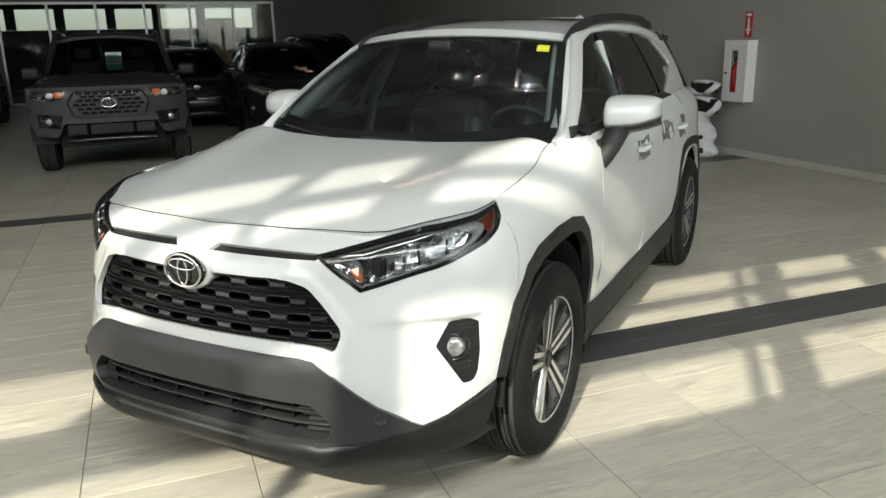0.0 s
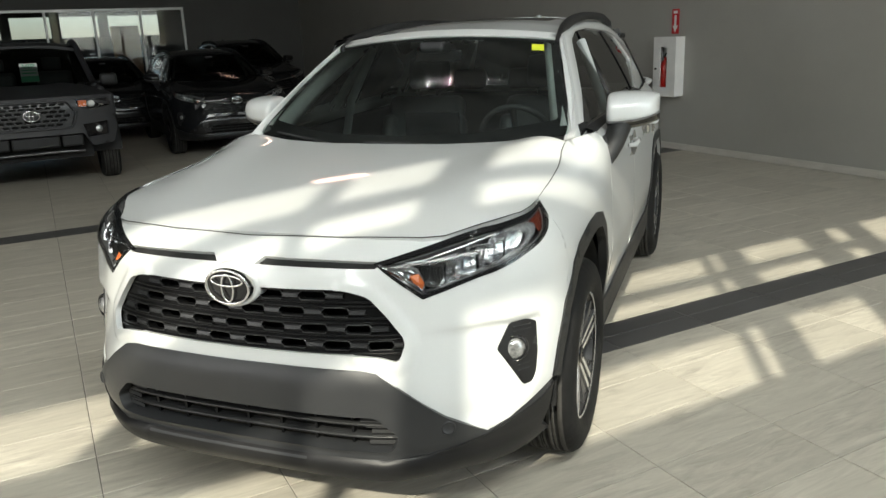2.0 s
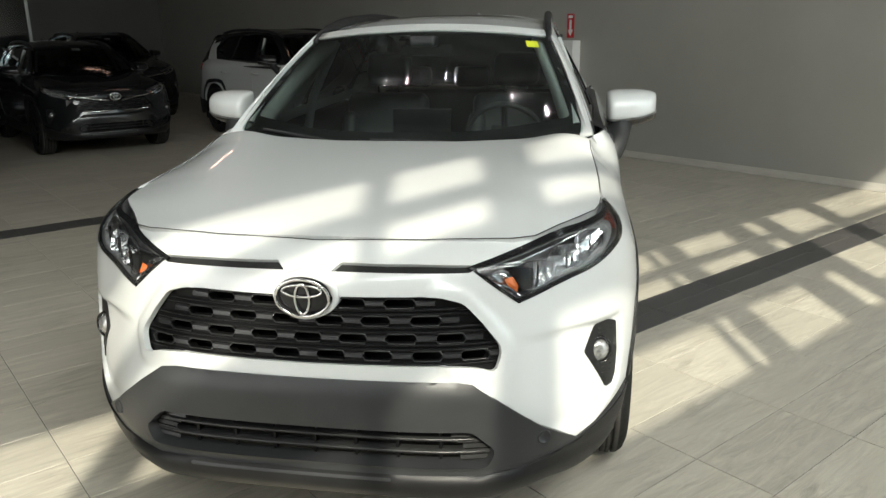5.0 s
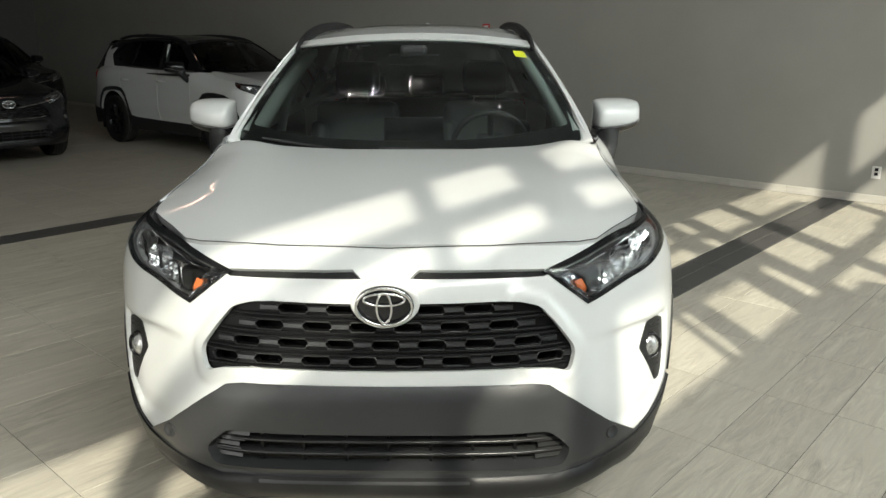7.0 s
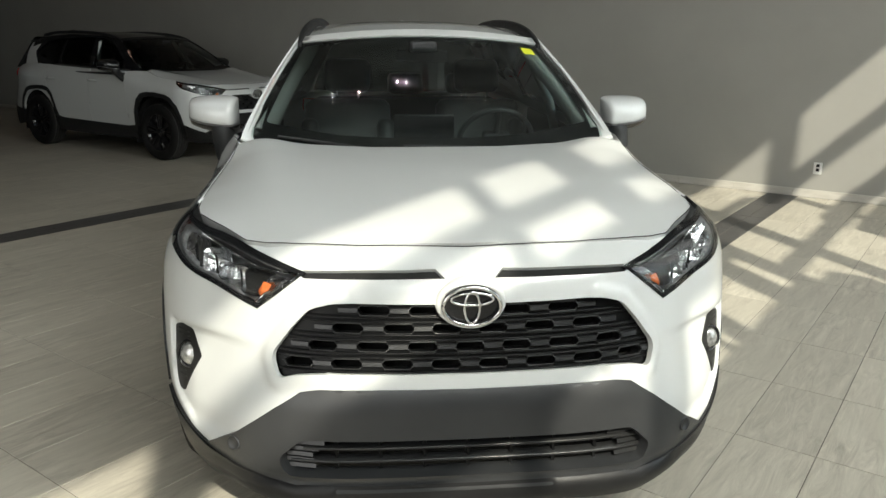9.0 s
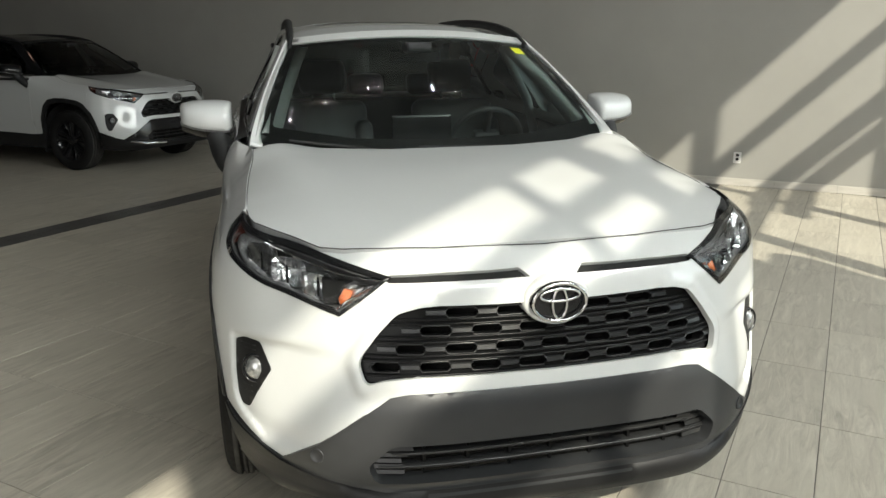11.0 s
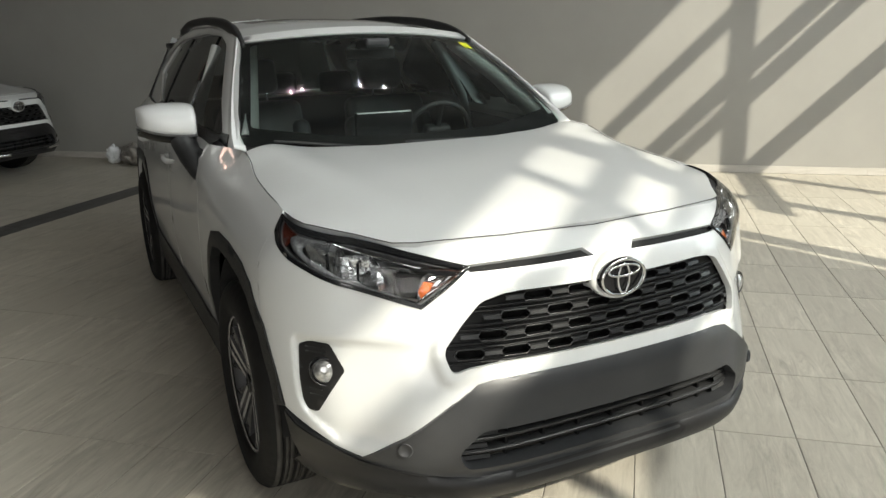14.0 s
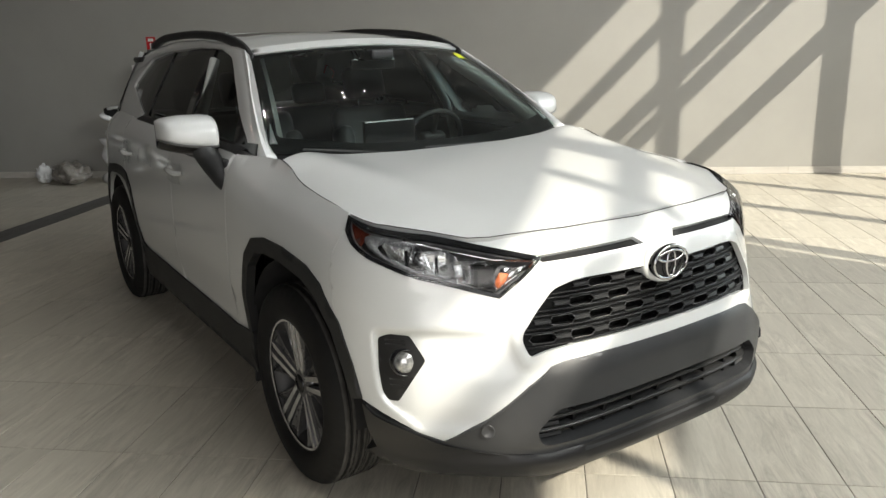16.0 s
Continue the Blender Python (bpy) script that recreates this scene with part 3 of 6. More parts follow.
def body(a, z):
    """The lower body: a runs along the plan from the nose, z is the height. Minus a is the other side."""
    s, a = (-1, -a) if a < 0 else (1, a)
    lx, ly = np.interp(a, ARC, LOW[:, 0]), np.interp(a, ARC, LOW[:, 1])
    hx, hy = np.interp(a, ARC, HIGH[:, 0]), np.interp(a, ARC, HIGH[:, 1])
    w = ease((z - 0.38) / 0.54)
    x, y = lx + (hx - lx) * w, ly + (hy - ly) * w
    e = 0.02
    tx = np.interp(a + e, ARC, LOW[:, 0]) - np.interp(max(0, a - e), ARC, LOW[:, 0])
    ty = np.interp(a + e, ARC, LOW[:, 1]) - np.interp(max(0, a - e), ARC, LOW[:, 1])
    n = math.hypot(tx, ty) or 1
    nx, ny = ty / n, -tx / n
    if a < e:
        nx, ny = 0.0, -1.0
    side = ease((y + 0.75) / 0.55)
    top = shoulder(y)
    r = top - z
    back = ease((y - 0.25) / 0.35)
    roll_door = ROLL_DOOR(r)
    roll_wing = ROLL_WING(r)
    roll_side = roll_wing + (roll_door - roll_wing) * back
    roll_nose = ROLL_NOSE(r)
    waist = 0.010 * math.sin(math.pi * min(1, max(0, (z - 0.45) / 0.5))) - 0.004
    sill = SILL_IN(z)
    chin = CHIN_IN(z)
    tuck = TUCK_IN(z) * ease((-0.30 - y) / 0.2) * ease((a - 0.45) / 0.3)
    d = side * (roll_side + sill - waist) + (1 - side) * (roll_nose + chin) + tuck
    return Vector((s * (x - nx * d), y - ny * d, z))


def a_of_x(x, z):
    """Where along the plan the nose is x wide at a height."""
    lo, hi = 0.0, 1.45
    for _ in range(30):
        m = (lo + hi) / 2
        lo, hi = (m, hi) if body(m, z).x < abs(x) else (lo, m)
    return math.copysign(lo, x)


def a_of_y(y, z):
    lo, hi = 0.0, A_SIDE + 3.3
    for _ in range(32):
        m = (lo + hi) / 2
        lo, hi = (m, hi) if body(m, z).y < y else (lo, m)
    return lo


def nose(*pts):
    return [(a_of_x(x, z), z) for x, z in pts]


def flank(*pts):
    return [(a_of_y(y, z), z) for y, z in pts]


# height of the wing's upper edge, and the bonnet's half width beside it
WING_TOP = ([-0.342, -0.292, -0.1, 0.05, 0.115, 0.165, 0.20, 0.30, 0.46, 0.60], [0.984, 1.024, 1.043, 1.062, 1.074, 1.088, 1.102, 1.126, 1.128, 1.124])
LID_EDGE = ([-0.29, -0.1, 0.05, 0.115, 0.165, 0.20, 0.30, 0.46], [float(body(a_of_y(y, z), z).x) - 0.004 for y, z in ((-0.29, 1.024), (-0.1, 1.043), (0.05, 1.062), (0.115, 1.074), (0.165, 1.088), (0.20, 1.102), (0.30, 1.126), (0.46, 1.128))])


LID_RISE = curve([-0.86, -0.80, -0.74, -0.65, -0.5, -0.3, 0.0, 0.3, 0.5], [0.935, 0.962, 0.982, 1.002, 1.027, 1.056, 1.092, 1.120, 1.135])
LID_FRONT = curve([-0.86, -0.65, -0.56, -0.43, -0.29], [0.60, 0.645, 0.70, 0.783, 0.795])
LID_BACK = curve(*LID_EDGE)
LID_FALL = curve([-0.86, -0.6, -0.43, -0.29], [0.02, 0.032, 0.036, 0.040])
LID_POWER = curve([-0.6, -0.29, 0.1], [3.2, 4.5, 7.0])
LID_RIDGE = curve([-0.8, -0.3, 0.4], [0.40, 0.56, 0.70])
LID_HIGH = curve([-0.75, -0.3, 0.1, 0.4], [0.0, 0.010, 0.024, 0.032])
LID_WING = curve(*WING_TOP)


def bonnet(x, y):
    """The bonnet's height over the plan, with two soft ridges that run back to the screen pillars."""
    c = LID_RISE(y)
    edge = LID_FRONT(y) if y < -0.29 else LID_BACK(y)
    t = min(1.05, abs(x) / edge)
    fall, ridge_x, high = LID_FALL(y), LID_RIDGE(y), LID_HIGH(y)
    ridge = high * math.exp(-((abs(x) - ridge_x) / 0.12) ** 2)
    if y > -0.29:
        rim = high * math.exp(-((edge - ridge_x) / 0.12) ** 2)
        fall += (c + rim - LID_WING(y) + 0.002 - fall) * ease((y + 0.29) / 0.2)
    return Vector((x, y, c - fall * t ** LID_POWER(y) + ridge - 0.004 * (1 - t * t)))


def cabin_side(y, z):
    """The flank of the cabin above the shoulder; minus y is the other side, shifted so that y stays over 0.1."""
    s, y = (-1, -y) if y < 0 else (1, y)
    t = (z - 1.10) / 0.42
    base = float(np.interp(y, [0.3, 0.5, 1.2, 2.4, 3.2], [0.772, 0.788, 0.815, 0.812, 0.76]))
    lean = float(np.interp(y, [0.3, 1.1, 2.2, 3.2], [0.205, 0.222, 0.222, 0.21]))
    x = base - lean * (abs(t) ** 1.2 if t > 0 else -abs(t) * 0.35)
    return Vector((s * x, y, z))


def roof(x, y):
    c = float(np.interp(y, [0.95, 1.1, 1.4, 1.8, 2.3, 2.9, 3.3], [1.535, 1.565, 1.602, 1.630, 1.636, 1.608, 1.555]))
    w = float(np.interp(y, [0.9, 1.1, 1.45, 2.2, 3.3], [0.60, 0.59, 0.57, 0.56, 0.51]))
    return Vector((x, y, c - 0.050 * (abs(x) / w) ** 2.8))


def screen(p, q):
    """The windscreen: p across from -1 to 1, q from the scuttle to the roof."""
    y0, z0, x0 = 0.30 + 0.165 * abs(p) ** 2, 1.088 + 0.045 * abs(p) ** 2, 0.755
    y1, z1, x1 = 0.985 + 0.10 * abs(p) ** 2, 1.556 - 0.038 * abs(p) ** 2, 0.568
    bow = 0.035 * math.sin(math.pi * q) * (1 - 0.5 * p * p)
    return Vector((p * (x0 + (x1 - x0) * q), y0 + (y1 - y0) * q - bow * 0.6, z0 + (z1 - z0) * q + bow))


def offset(f, d):
    """A surface moved off another along its normal."""
    def g(p, q):
        e = 0.004
        v = Vector(f(p, q))
        n = (Vector(f(p + e, q)) - v).cross(Vector(f(p, q + e)) - v)
        return v + n.normalized() * d
    return g


def both(name, poly, f, mat, parent, label="", **kw):
    """A panel and its mirror image on the other flank."""
    a = part(name, shell(poly, f, **kw), mat, parent, label)
    kw = dict(kw)
    if "holes" in kw:
        kw["holes"] = [flip(h) for h in kw["holes"]]
    b = part(name, shell(flip(poly), mirrored(f), **kw), mat, parent, label)
    return a, b


# outlines in the nose's coordinates (half width, height)
GRILLE = [(0.355, 0.852), (0.42, 0.832), (0.47, 0.775), (0.517, 0.712), (0.522, 0.69), (0.508, 0.640), (0.465, 0.655), (0.40, 0.662)]
LAMP_TOP = [(0.43, 0.921), (0.52, 0.944), (0.60, 0.965)]
LAMP_REAR = [(-0.56, 0.985), (-0.43, 1.001), (-0.302, 1.018), (-0.345, 0.985), (-0.41, 0.953), (-0.48, 0.925), (-0.555, 0.900)]
LAMP_LOW = [(0.745, 0.872), (0.66, 0.846), (0.564, 0.815)]
FOG = [(0.742, 0.633), (0.772, 0.710), (0.815, 0.714), (0.841, 0.697), (0.847, 0.60), (0.844, 0.53), (0.834, 0.501), (0.812, 0.501)]
CHIN_TOP = [(0.0, 0.622), (0.22, 0.622), (0.40, 0.620), (0.45, 0.612), (0.52, 0.566), (0.64, 0.470), (0.733, 0.398)]
ARCH = [(-0.487, 0.497), (-0.46, 0.60), (-0.405, 0.72), (-0.30, 0.82), (-0.20, 0.855), (0.0, 0.875), (0.17, 0.875), (0.29, 0.852), (0.38, 0.775), (0.44, 0.62), (0.465, 0.45), (0.465, 0.36)]
ARCH_R = 0.398


# the painted bumper: pockets about the fog lights and a raised lip round the grille
POCKET = curve([0.39, 0.45, 0.50, 0.53, 0.60, 0.714, 0.76], [0.745, 0.800, 0.846, 0.857, 0.861, 0.858, 0.85])
GRILLE_EDGE = np.array(dense(GRILLE, 0.012))


def bumper(a, z):
    p = Vector(body(a, z))
    e = 0.004
    n = (Vector(body(a + e, z)) - p).cross(Vector(body(a, z + e)) - p).normalized()
    x = abs(p.x)
    pocket = ease((POCKET(z) - x) / 0.016) * ease((0.724 - z) / 0.016) * ease((x - 0.52) / 0.24) * ease((z - 0.41) / 0.05)
    near = float(np.min(np.hypot(GRILLE_EDGE[:, 0] - x, GRILLE_EDGE[:, 1] - z)))
    lip = (1 - ease((near - 0.018) / 0.022)) * ease((x - 0.15) / 0.15)
    return p + n * 0.009 * lip + Vector((0, 0.026 * pocket, 0))


def arch_hole(y0, r=ARCH_R, n=28):
    return [(y0 + r * math.cos(t), 0.37 + r * math.sin(t)) for t in (math.pi - math.pi * k / n for k in range(n + 1))]


def tyre_profile(r, w):
    """Half-round shoulders, a flat tread with four grooves, and a raised bead."""
    rim = 0.232 / 0.365 * r
    h = w / 2
    side = [(rim, h - 0.03), (rim + 0.012, h - 0.012), (rim + 0.05, h), (r - 0.045, h - 0.004), (r - 0.018, h - 0.016), (r - 0.003, h - 0.036)]
    tread = []
    for c, g in ((0.060, 0.0050), (0.042, 0.0014), (0.021, 0.0055), (0.004, 0.0014)):
        tread += [(r, c + g + 0.0006), (r - 0.008, c + g), (r - 0.008, c - g), (r, c - g - 0.0006)]
    half = side + tread
    return half + [(q, -x) for q, x in reversed(half)]


def wheel(parent, x, y, outward, r=0.365, dark=False, steer=0.0, name="wheel"):
    """An alloy wheel with five pairs of spokes; outward is 1 or -1."""
    hub = new(name)
    hub.parent = parent
    hub.matrix_local = Matrix.Translation((x, y, r)) @ Matrix.Rotation(steer, 4, "Z") @ (Matrix.Identity(4) if outward > 0 else Matrix.Rotation(math.pi, 4, "Z"))
    bm = bmesh.new()
    seg = 72 if dark else 150
    lathe(bm, tyre_profile(r, 0.235), seg, close=True)
    if not dark:
        # cross cuts in the shoulder ribs
        for v in bm.verts:
            q = math.hypot(v.co.y, v.co.z)
            if q > r - 0.02 and abs(v.co.x) > 0.060 and round(math.atan2(v.co.z, v.co.y) / (2 * math.pi / seg)) % 3 == 0:
                v.co.y, v.co.z = v.co.y * (q - 0.002) / q, v.co.z * (q - 0.002) / q
        for v in bm.verts:
            q = math.hypot(v.co.y, v.co.z)
            if q > r - 0.0005 and abs(v.co.x) < 0.060 and round(math.atan2(v.co.z, v.co.y) / (2 * math.pi / seg) + v.co.x * 60) % 4 == 0:
                v.co.y, v.co.z = v.co.y * (q - 0.0025) / q, v.co.z * (q - 0.0025) / q
    for f in bm.faces:
        c = f.calc_center_median()
        f.material_index = 1 if math.hypot(c.y, c.z) > r - 0.012 and min(math.hypot(v.co.y, v.co.z) for v in f.verts) > r - 0.0068 else 0
    part("tyre", bm, [M_TYRE, M_TREAD], hub)
    k = r / 0.365
    bm = bmesh.new()
    lathe(bm, [(0.236 * k, 0.098), (0.240 * k, 0.094), (0.234 * k, 0.088), (0.226 * k, 0.080), (0.212 * k, 0.05), (0.205 * k, -0.02), (0.212 * k, -0.09), (0.238 * k, -0.1)], 64)
    part("rim", bm, M_BARREL if not dark else M_GLOSSBLACK, hub)
    bm = bmesh.new()
    lathe(bm, [(0.2405 * k, 0.093), (0.238 * k, 0.0985), (0.230 * k, 0.0945)], 64)
    part("rim_edge", bm, M_ALLOY if not dark else M_GLOSSBLACK, hub)
    bm = bmesh.new()
    lathe(bm, [(0.001, 0.0), (0.155, 0.0), (0.16, -0.012), (0.001, -0.014)], 40)
    part("brake_disc", bm, M_STEEL, hub)
    bm = bmesh.new()
    lathe(bm, [(0.001, 0.083), (0.030, 0.083), (0.033, 0.078), (0.034, 0.06)], 24)
    part("hub_cap", bm, M_GLOSSBLACK, hub)
    bm = bmesh.new()
    lathe(bm, [(0.034, 0.078), (0.05, 0.076), (0.072, 0.066), (0.078, 0.05), (0.07, 0.03)], 30)
    for q in range(5):
        t = 2 * math.pi * (q + 0.5) / 5
        lathe(bm, [(0.0005, 0.074), (0.008, 0.074), (0.009, 0.06)], 8, Matrix.Rotation(t, 4, "X") @ Matrix.Translation((0, 0, 0.053)))
    part("hub_plate", bm, M_ALLOYDARK if not dark else M_GLOSSBLACK, hub)
    for q in range(5):
        t = 2 * math.pi * q / 5
        for sgn in (-1, 1):
            bm = bmesh.new()
            secs = []
            for f, rr in enumerate((0.045, 0.10, 0.16, 0.20, 0.2335)):
                rr *= k
                c = sgn * (0.015 + 0.009 * (rr / 0.2335))
                wd = 0.0100 + 0.0050 * (rr / 0.2335)
                xf = (0.076, 0.082, 0.088, 0.092, 0.093)[f]
                dep = (0.03, 0.034, 0.034, 0.036, 0.04)[f]
                secs.append([(xf - 0.010, c - sgn * 0.001 - wd, rr), (xf, c - wd * 0.7, rr), (xf, c + wd * 0.7, rr), (xf - 0.010, c + wd, rr), (xf - dep, c + wd * 0.6, rr), (xf - dep, c - wd * 0.6, rr)])
            rot = Matrix.Rotation(t, 4, "X")
            rings = [[bm.verts.new(rot @ Vector(p)) for p in s] for s in secs]
            for A, B in zip(rings, rings[1:]):
                for i in range(6):
                    fc = bm.faces.new((A[i], A[(i + 1) % 6], B[(i + 1) % 6], B[i]))
                    fc.material_index = 0 if i == 1 else 1
            bmesh.ops.recalc_face_normals(bm, faces=bm.faces)
            part("spoke", bm, [M_ALLOY if not dark else M_GLOSSBLACK, M_ALLOYDARK if not dark else M_GLOSSBLACK], hub, smooth=False)
        # hollowed blades that spread from the pair to the rim
        for sgn in (-1, 1):
            bm = bmesh.new()
            rot = Matrix.Rotation(t, 4, "X")
            rings = []
            for f in range(6):
                g = f / 5
                rr = (0.060 + 0.1735 * g) * k
                ci, co = 0.024 + 0.014 * g, 0.034 + 0.066 * g ** 1.4
                prof = ((0.072 + 0.014 * g, ci), (0.060 + 0.018 * g, ci + (co - ci) * 0.55), (0.070 + 0.019 * g, co - 0.004), (0.068 + 0.018 * g, co + 0.003), (0.036 + 0.01 * g, co), (0.034 + 0.01 * g, ci))
                rings.append([bm.verts.new(rot @ Vector((x, sgn * rr * math.sin(c / rr), rr * math.cos(c / rr)))) for x, c in prof])
            for A, B in zip(rings, rings[1:]):
                for i in range(6):
                    bm.faces.new((A[i], A[(i + 1) % 6], B[(i + 1) % 6], B[i])).material_index = 1
            bmesh.ops.recalc_face_normals(bm, faces=bm.faces)
            part("blade", bm, [M_ALLOY if not dark else M_GLOSSBLACK, M_ALLOYDARK if not dark else M_GLOSSBLACK], hub, smooth=False)
    return hub


def emblem_rings(parent, mid, size, mat):
    """A plain oval badge: an outer oval with two crossed ovals within."""
    def oval(rx, rz, cx, cz, r):
        bm = bmesh.new()
        tube(bm, [mid + Vector((cx + rx * math.cos(t), -0.004 * math.cos(t) ** 2 * 0, cz + rz * math.sin(t))) for t in (2 * math.pi * k / 40 for k in range(40))], r, 8, closed=True)
        for v in bm.verts:
            v.co.y = mid.y + (v.co.y - mid.y) * 0.6
        return bm
    part("badge_ring", oval(0.098 * size, 0.068 * size, 0, 0, 0.0058 * size), mat, parent, "chrome oval")
    part("badge_oval", oval(0.026 * size, 0.055 * size, 0, -0.004 * size, 0.0043 * size), mat, parent, "chrome oval")
    part("badge_bar", oval(0.072 * size, 0.0215 * size, 0, 0.026 * size, 0.0043 * size), mat, parent, "chrome oval")


def inset(poly, d):
    """The outline moved inwards by d."""
    turn = sum(a[0] * b[1] - b[0] * a[1] for a, b in zip(poly, poly[1:] + poly[:1]))
    out = []
    for i in range(len(poly)):
        p, a, b = Vector(poly[i]), Vector(poly[i - 1]), Vector(poly[(i + 1) % len(poly)])
        n1, n2 = (p - a).normalized(), (b - p).normalized()
        n1, n2 = Vector((-n1.y, n1.x)), Vector((-n2.y, n2.x))
        n = (n1 + n2).normalized() * (1 if turn > 0 else -1)
        out.append(tuple(p + n * min(2 * d, d / max(0.4, n.dot(n1 * (1 if turn > 0 else -1))))))
    return out


def headlamp(parent):
    """Both headlamps: dark housing, three bright reflectors, amber marker, chrome strip and a clear lens."""
    out = (nose(*LAMP_TOP) + flank(*LAMP_REAR) + nose(*LAMP_LOW))[::-1]
    for side in (1, -1):
        f = body if side > 0 else mirrored(body)
        shape = out if side > 0 else flip(out)
        lamp = new("headlight")
        lamp.parent = parent
        lamp["label"] = "clear headlight with three reflectors and an amber marker"
        part("housing", shell(shape, f, step=0.02, out=-0.050, depth=0.0), M_LAMPTRIM, lamp)
        part("bezel", shell(shape, f, step=0.02, out=0.002, depth=0.010, holes=[inset(shape, 0.011)]), M_GLOSSBLACK, lamp, "gloss black rim")
        part("lamp_wall", shell(inset(shape, 0.004), f, step=0.02, out=-0.009, depth=0.040, holes=[inset(shape, 0.013)]), M_LAMPTRIM, lamp, "silver-grey inner wall")
        part("lens", shell(shape, f, step=0.02, out=0.004, depth=0.0), M_CLEAR, lamp, "clear plastic lens").visible_shadow = False

        def at(x, z, d):
            a = a_of_x(x, z)
            p = Vector(body(a, z))
            e = 0.004
            n = (Vector(body(a + e, z)) - p).cross(Vector(body(a, z + e)) - p).normalized()
            p = p + n * d
            return Vector((side * p.x, p.y, p.z))
        # three reflector cups along the lamp
        for cx, cz, rx, rz in ((0.614, 0.886, 0.046, 0.042), (0.690, 0.911, 0.046, 0.042), (0.756, 0.936, 0.043, 0.040)):
            bm = bmesh.new()
            rings = []
            for t in (1.0, 0.85, 0.62, 0.34, 0.0):
                ring = []
                for q in range(20):
                    ang = 2 * math.pi * q / 20
                    sq = (abs(math.cos(ang)) ** 5 + abs(math.sin(ang)) ** 5) ** -0.2
                    ring.append(bm.verts.new(at(cx + rx * t * sq * math.cos(ang), cz + rz * t * sq * math.sin(ang), -0.012 - 0.038 * (1 - t * t))))
                rings.append(ring)
            for A, B in zip(rings, rings[1:]):
                for q in range(20):
                    bm.faces.new((A[q], A[(q + 1) % 20], B[(q + 1) % 20], B[q]))
            part("reflector", bm, M_REFLECT, lamp, "bright reflector cup", smooth=False)
            bm = bmesh.new()
            add_box(bm, (-0.003, -0.004, -0.026), (0.003, 0.004, 0.026), m=Matrix.Translation(at(cx + rx * 0.2, cz, -0.02)))
            part("divider", bm, M_GLOSSBLACK, lamp, smooth=False)
        # ribbed light guide that hooks round the outer cup
        bm = bmesh.new()
        path = [(0.742, 0.980), (0.775, 0.983), (0.806, 0.978), (0.818, 0.962), (0.812, 0.938), (0.788, 0.914), (0.745, 0.892), (0.70, 0.874), (0.655, 0.857)]
        path = [(float(x), float(z)) for x, z in smooth_curve(path, 5)]
        rows = []
        for i, (x, z) in enumerate(path):
            g = i / (len(path) - 1)
            wide = 0.003 + 0.0065 * math.sin(math.pi * min(1, g * 1.15 + 0.05)) ** 0.7 if g < 0.82 else 0.004
            lift = 0.0015 if i % 2 else 0.0
            mid = Vector((0.77, 0.935))
            d = (Vector((x, z)) - mid).normalized()
            rows.append([bm.verts.new(at(x + d.x * q, z + d.y * q, h)) for q, h in ((-wide, -0.026), (-wide * 0.8, -0.013 + lift), (wide * 0.8, -0.011 + lift), (wide, -0.02))])
        for A, B in zip(rows, rows[1:]):
            for q in range(3):
                bm.faces.new((A[q], A[q + 1], B[q + 1], B[q]))
        part("light_guide", bm, M_FROST, lamp, "frosted ribbed light guide")
        # faceted corner by the inner point, with an amber bulb behind it
        bm = bmesh.new()
        rnd = random.Random(4)
        corner = [(0.470, 0.906), (0.548, 0.900), (0.574, 0.846), (0.562, 0.831)]
        grid = []
        for i in range(7):
            row = []
            for j in range(6):
                h, g = i / 6, j / 5
                x = (corner[0][0] * (1 - h) + corner[1][0] * h) * (1 - g) + (corner[3][0] * (1 - h) + corner[2][0] * h) * g
                z = (corner[0][1] * (1 - h) + corner[1][1] * h) * (1 - g) + (corner[3][1] * (1 - h) + corner[2][1] * h) * g
                row.append(bm.verts.new(at(x, z, -0.022 - 0.010 * rnd.random())))
            grid.append(row)
        for A, B in zip(grid, grid[1:]):
            for j in range(5):
                bm.faces.new((A[j], A[j + 1], B[j + 1], B[j]))
        part("corner_reflector", bm, M_REFLECT, lamp, "faceted bright corner", smooth=False)
        bm = bmesh.new()
        pts = [(0.531, 0.884), (0.554, 0.889), (0.571, 0.858), (0.565, 0.842), (0.547, 0.853)]
        vs = [bm.verts.new(at(x, z, -0.016)) for x, z in pts]
        mid = bm.verts.new(at(0.557, 0.861, -0.008))
        for i in range(5):
            bm.faces.new((vs[i], vs[(i + 1) % 5], mid))
        part("marker", bm, M_AMBER, lamp, "amber marker", smooth=False)
        tip = flank((-0.43, 0.996), (-0.328, 1.010), (-0.365, 0.979), (-0.435, 0.955))[::-1]
        tip = tip if side > 0 else flip(tip)
        part("side_marker", shell(tip, f, step=0.03, out=-0.012, depth=0), M_SIDEMARK, lamp, "dark amber side marker")
        # chrome strips round the reflectors
        for line in ([(0.452, 0.912), (0.545, 0.857), (0.572, 0.832)], [(0.575, 0.830), (0.66, 0.853), (0.72, 0.872)], [(0.455, 0.917), (0.56, 0.926), (0.66, 0.952), (0.745, 0.977)]):
            bm = bmesh.new()
            tube(bm, [at(x, z, -0.008) for x, z in line], 0.0040, 6)
            part("chrome_strip", bm, M_CHROME, lamp)


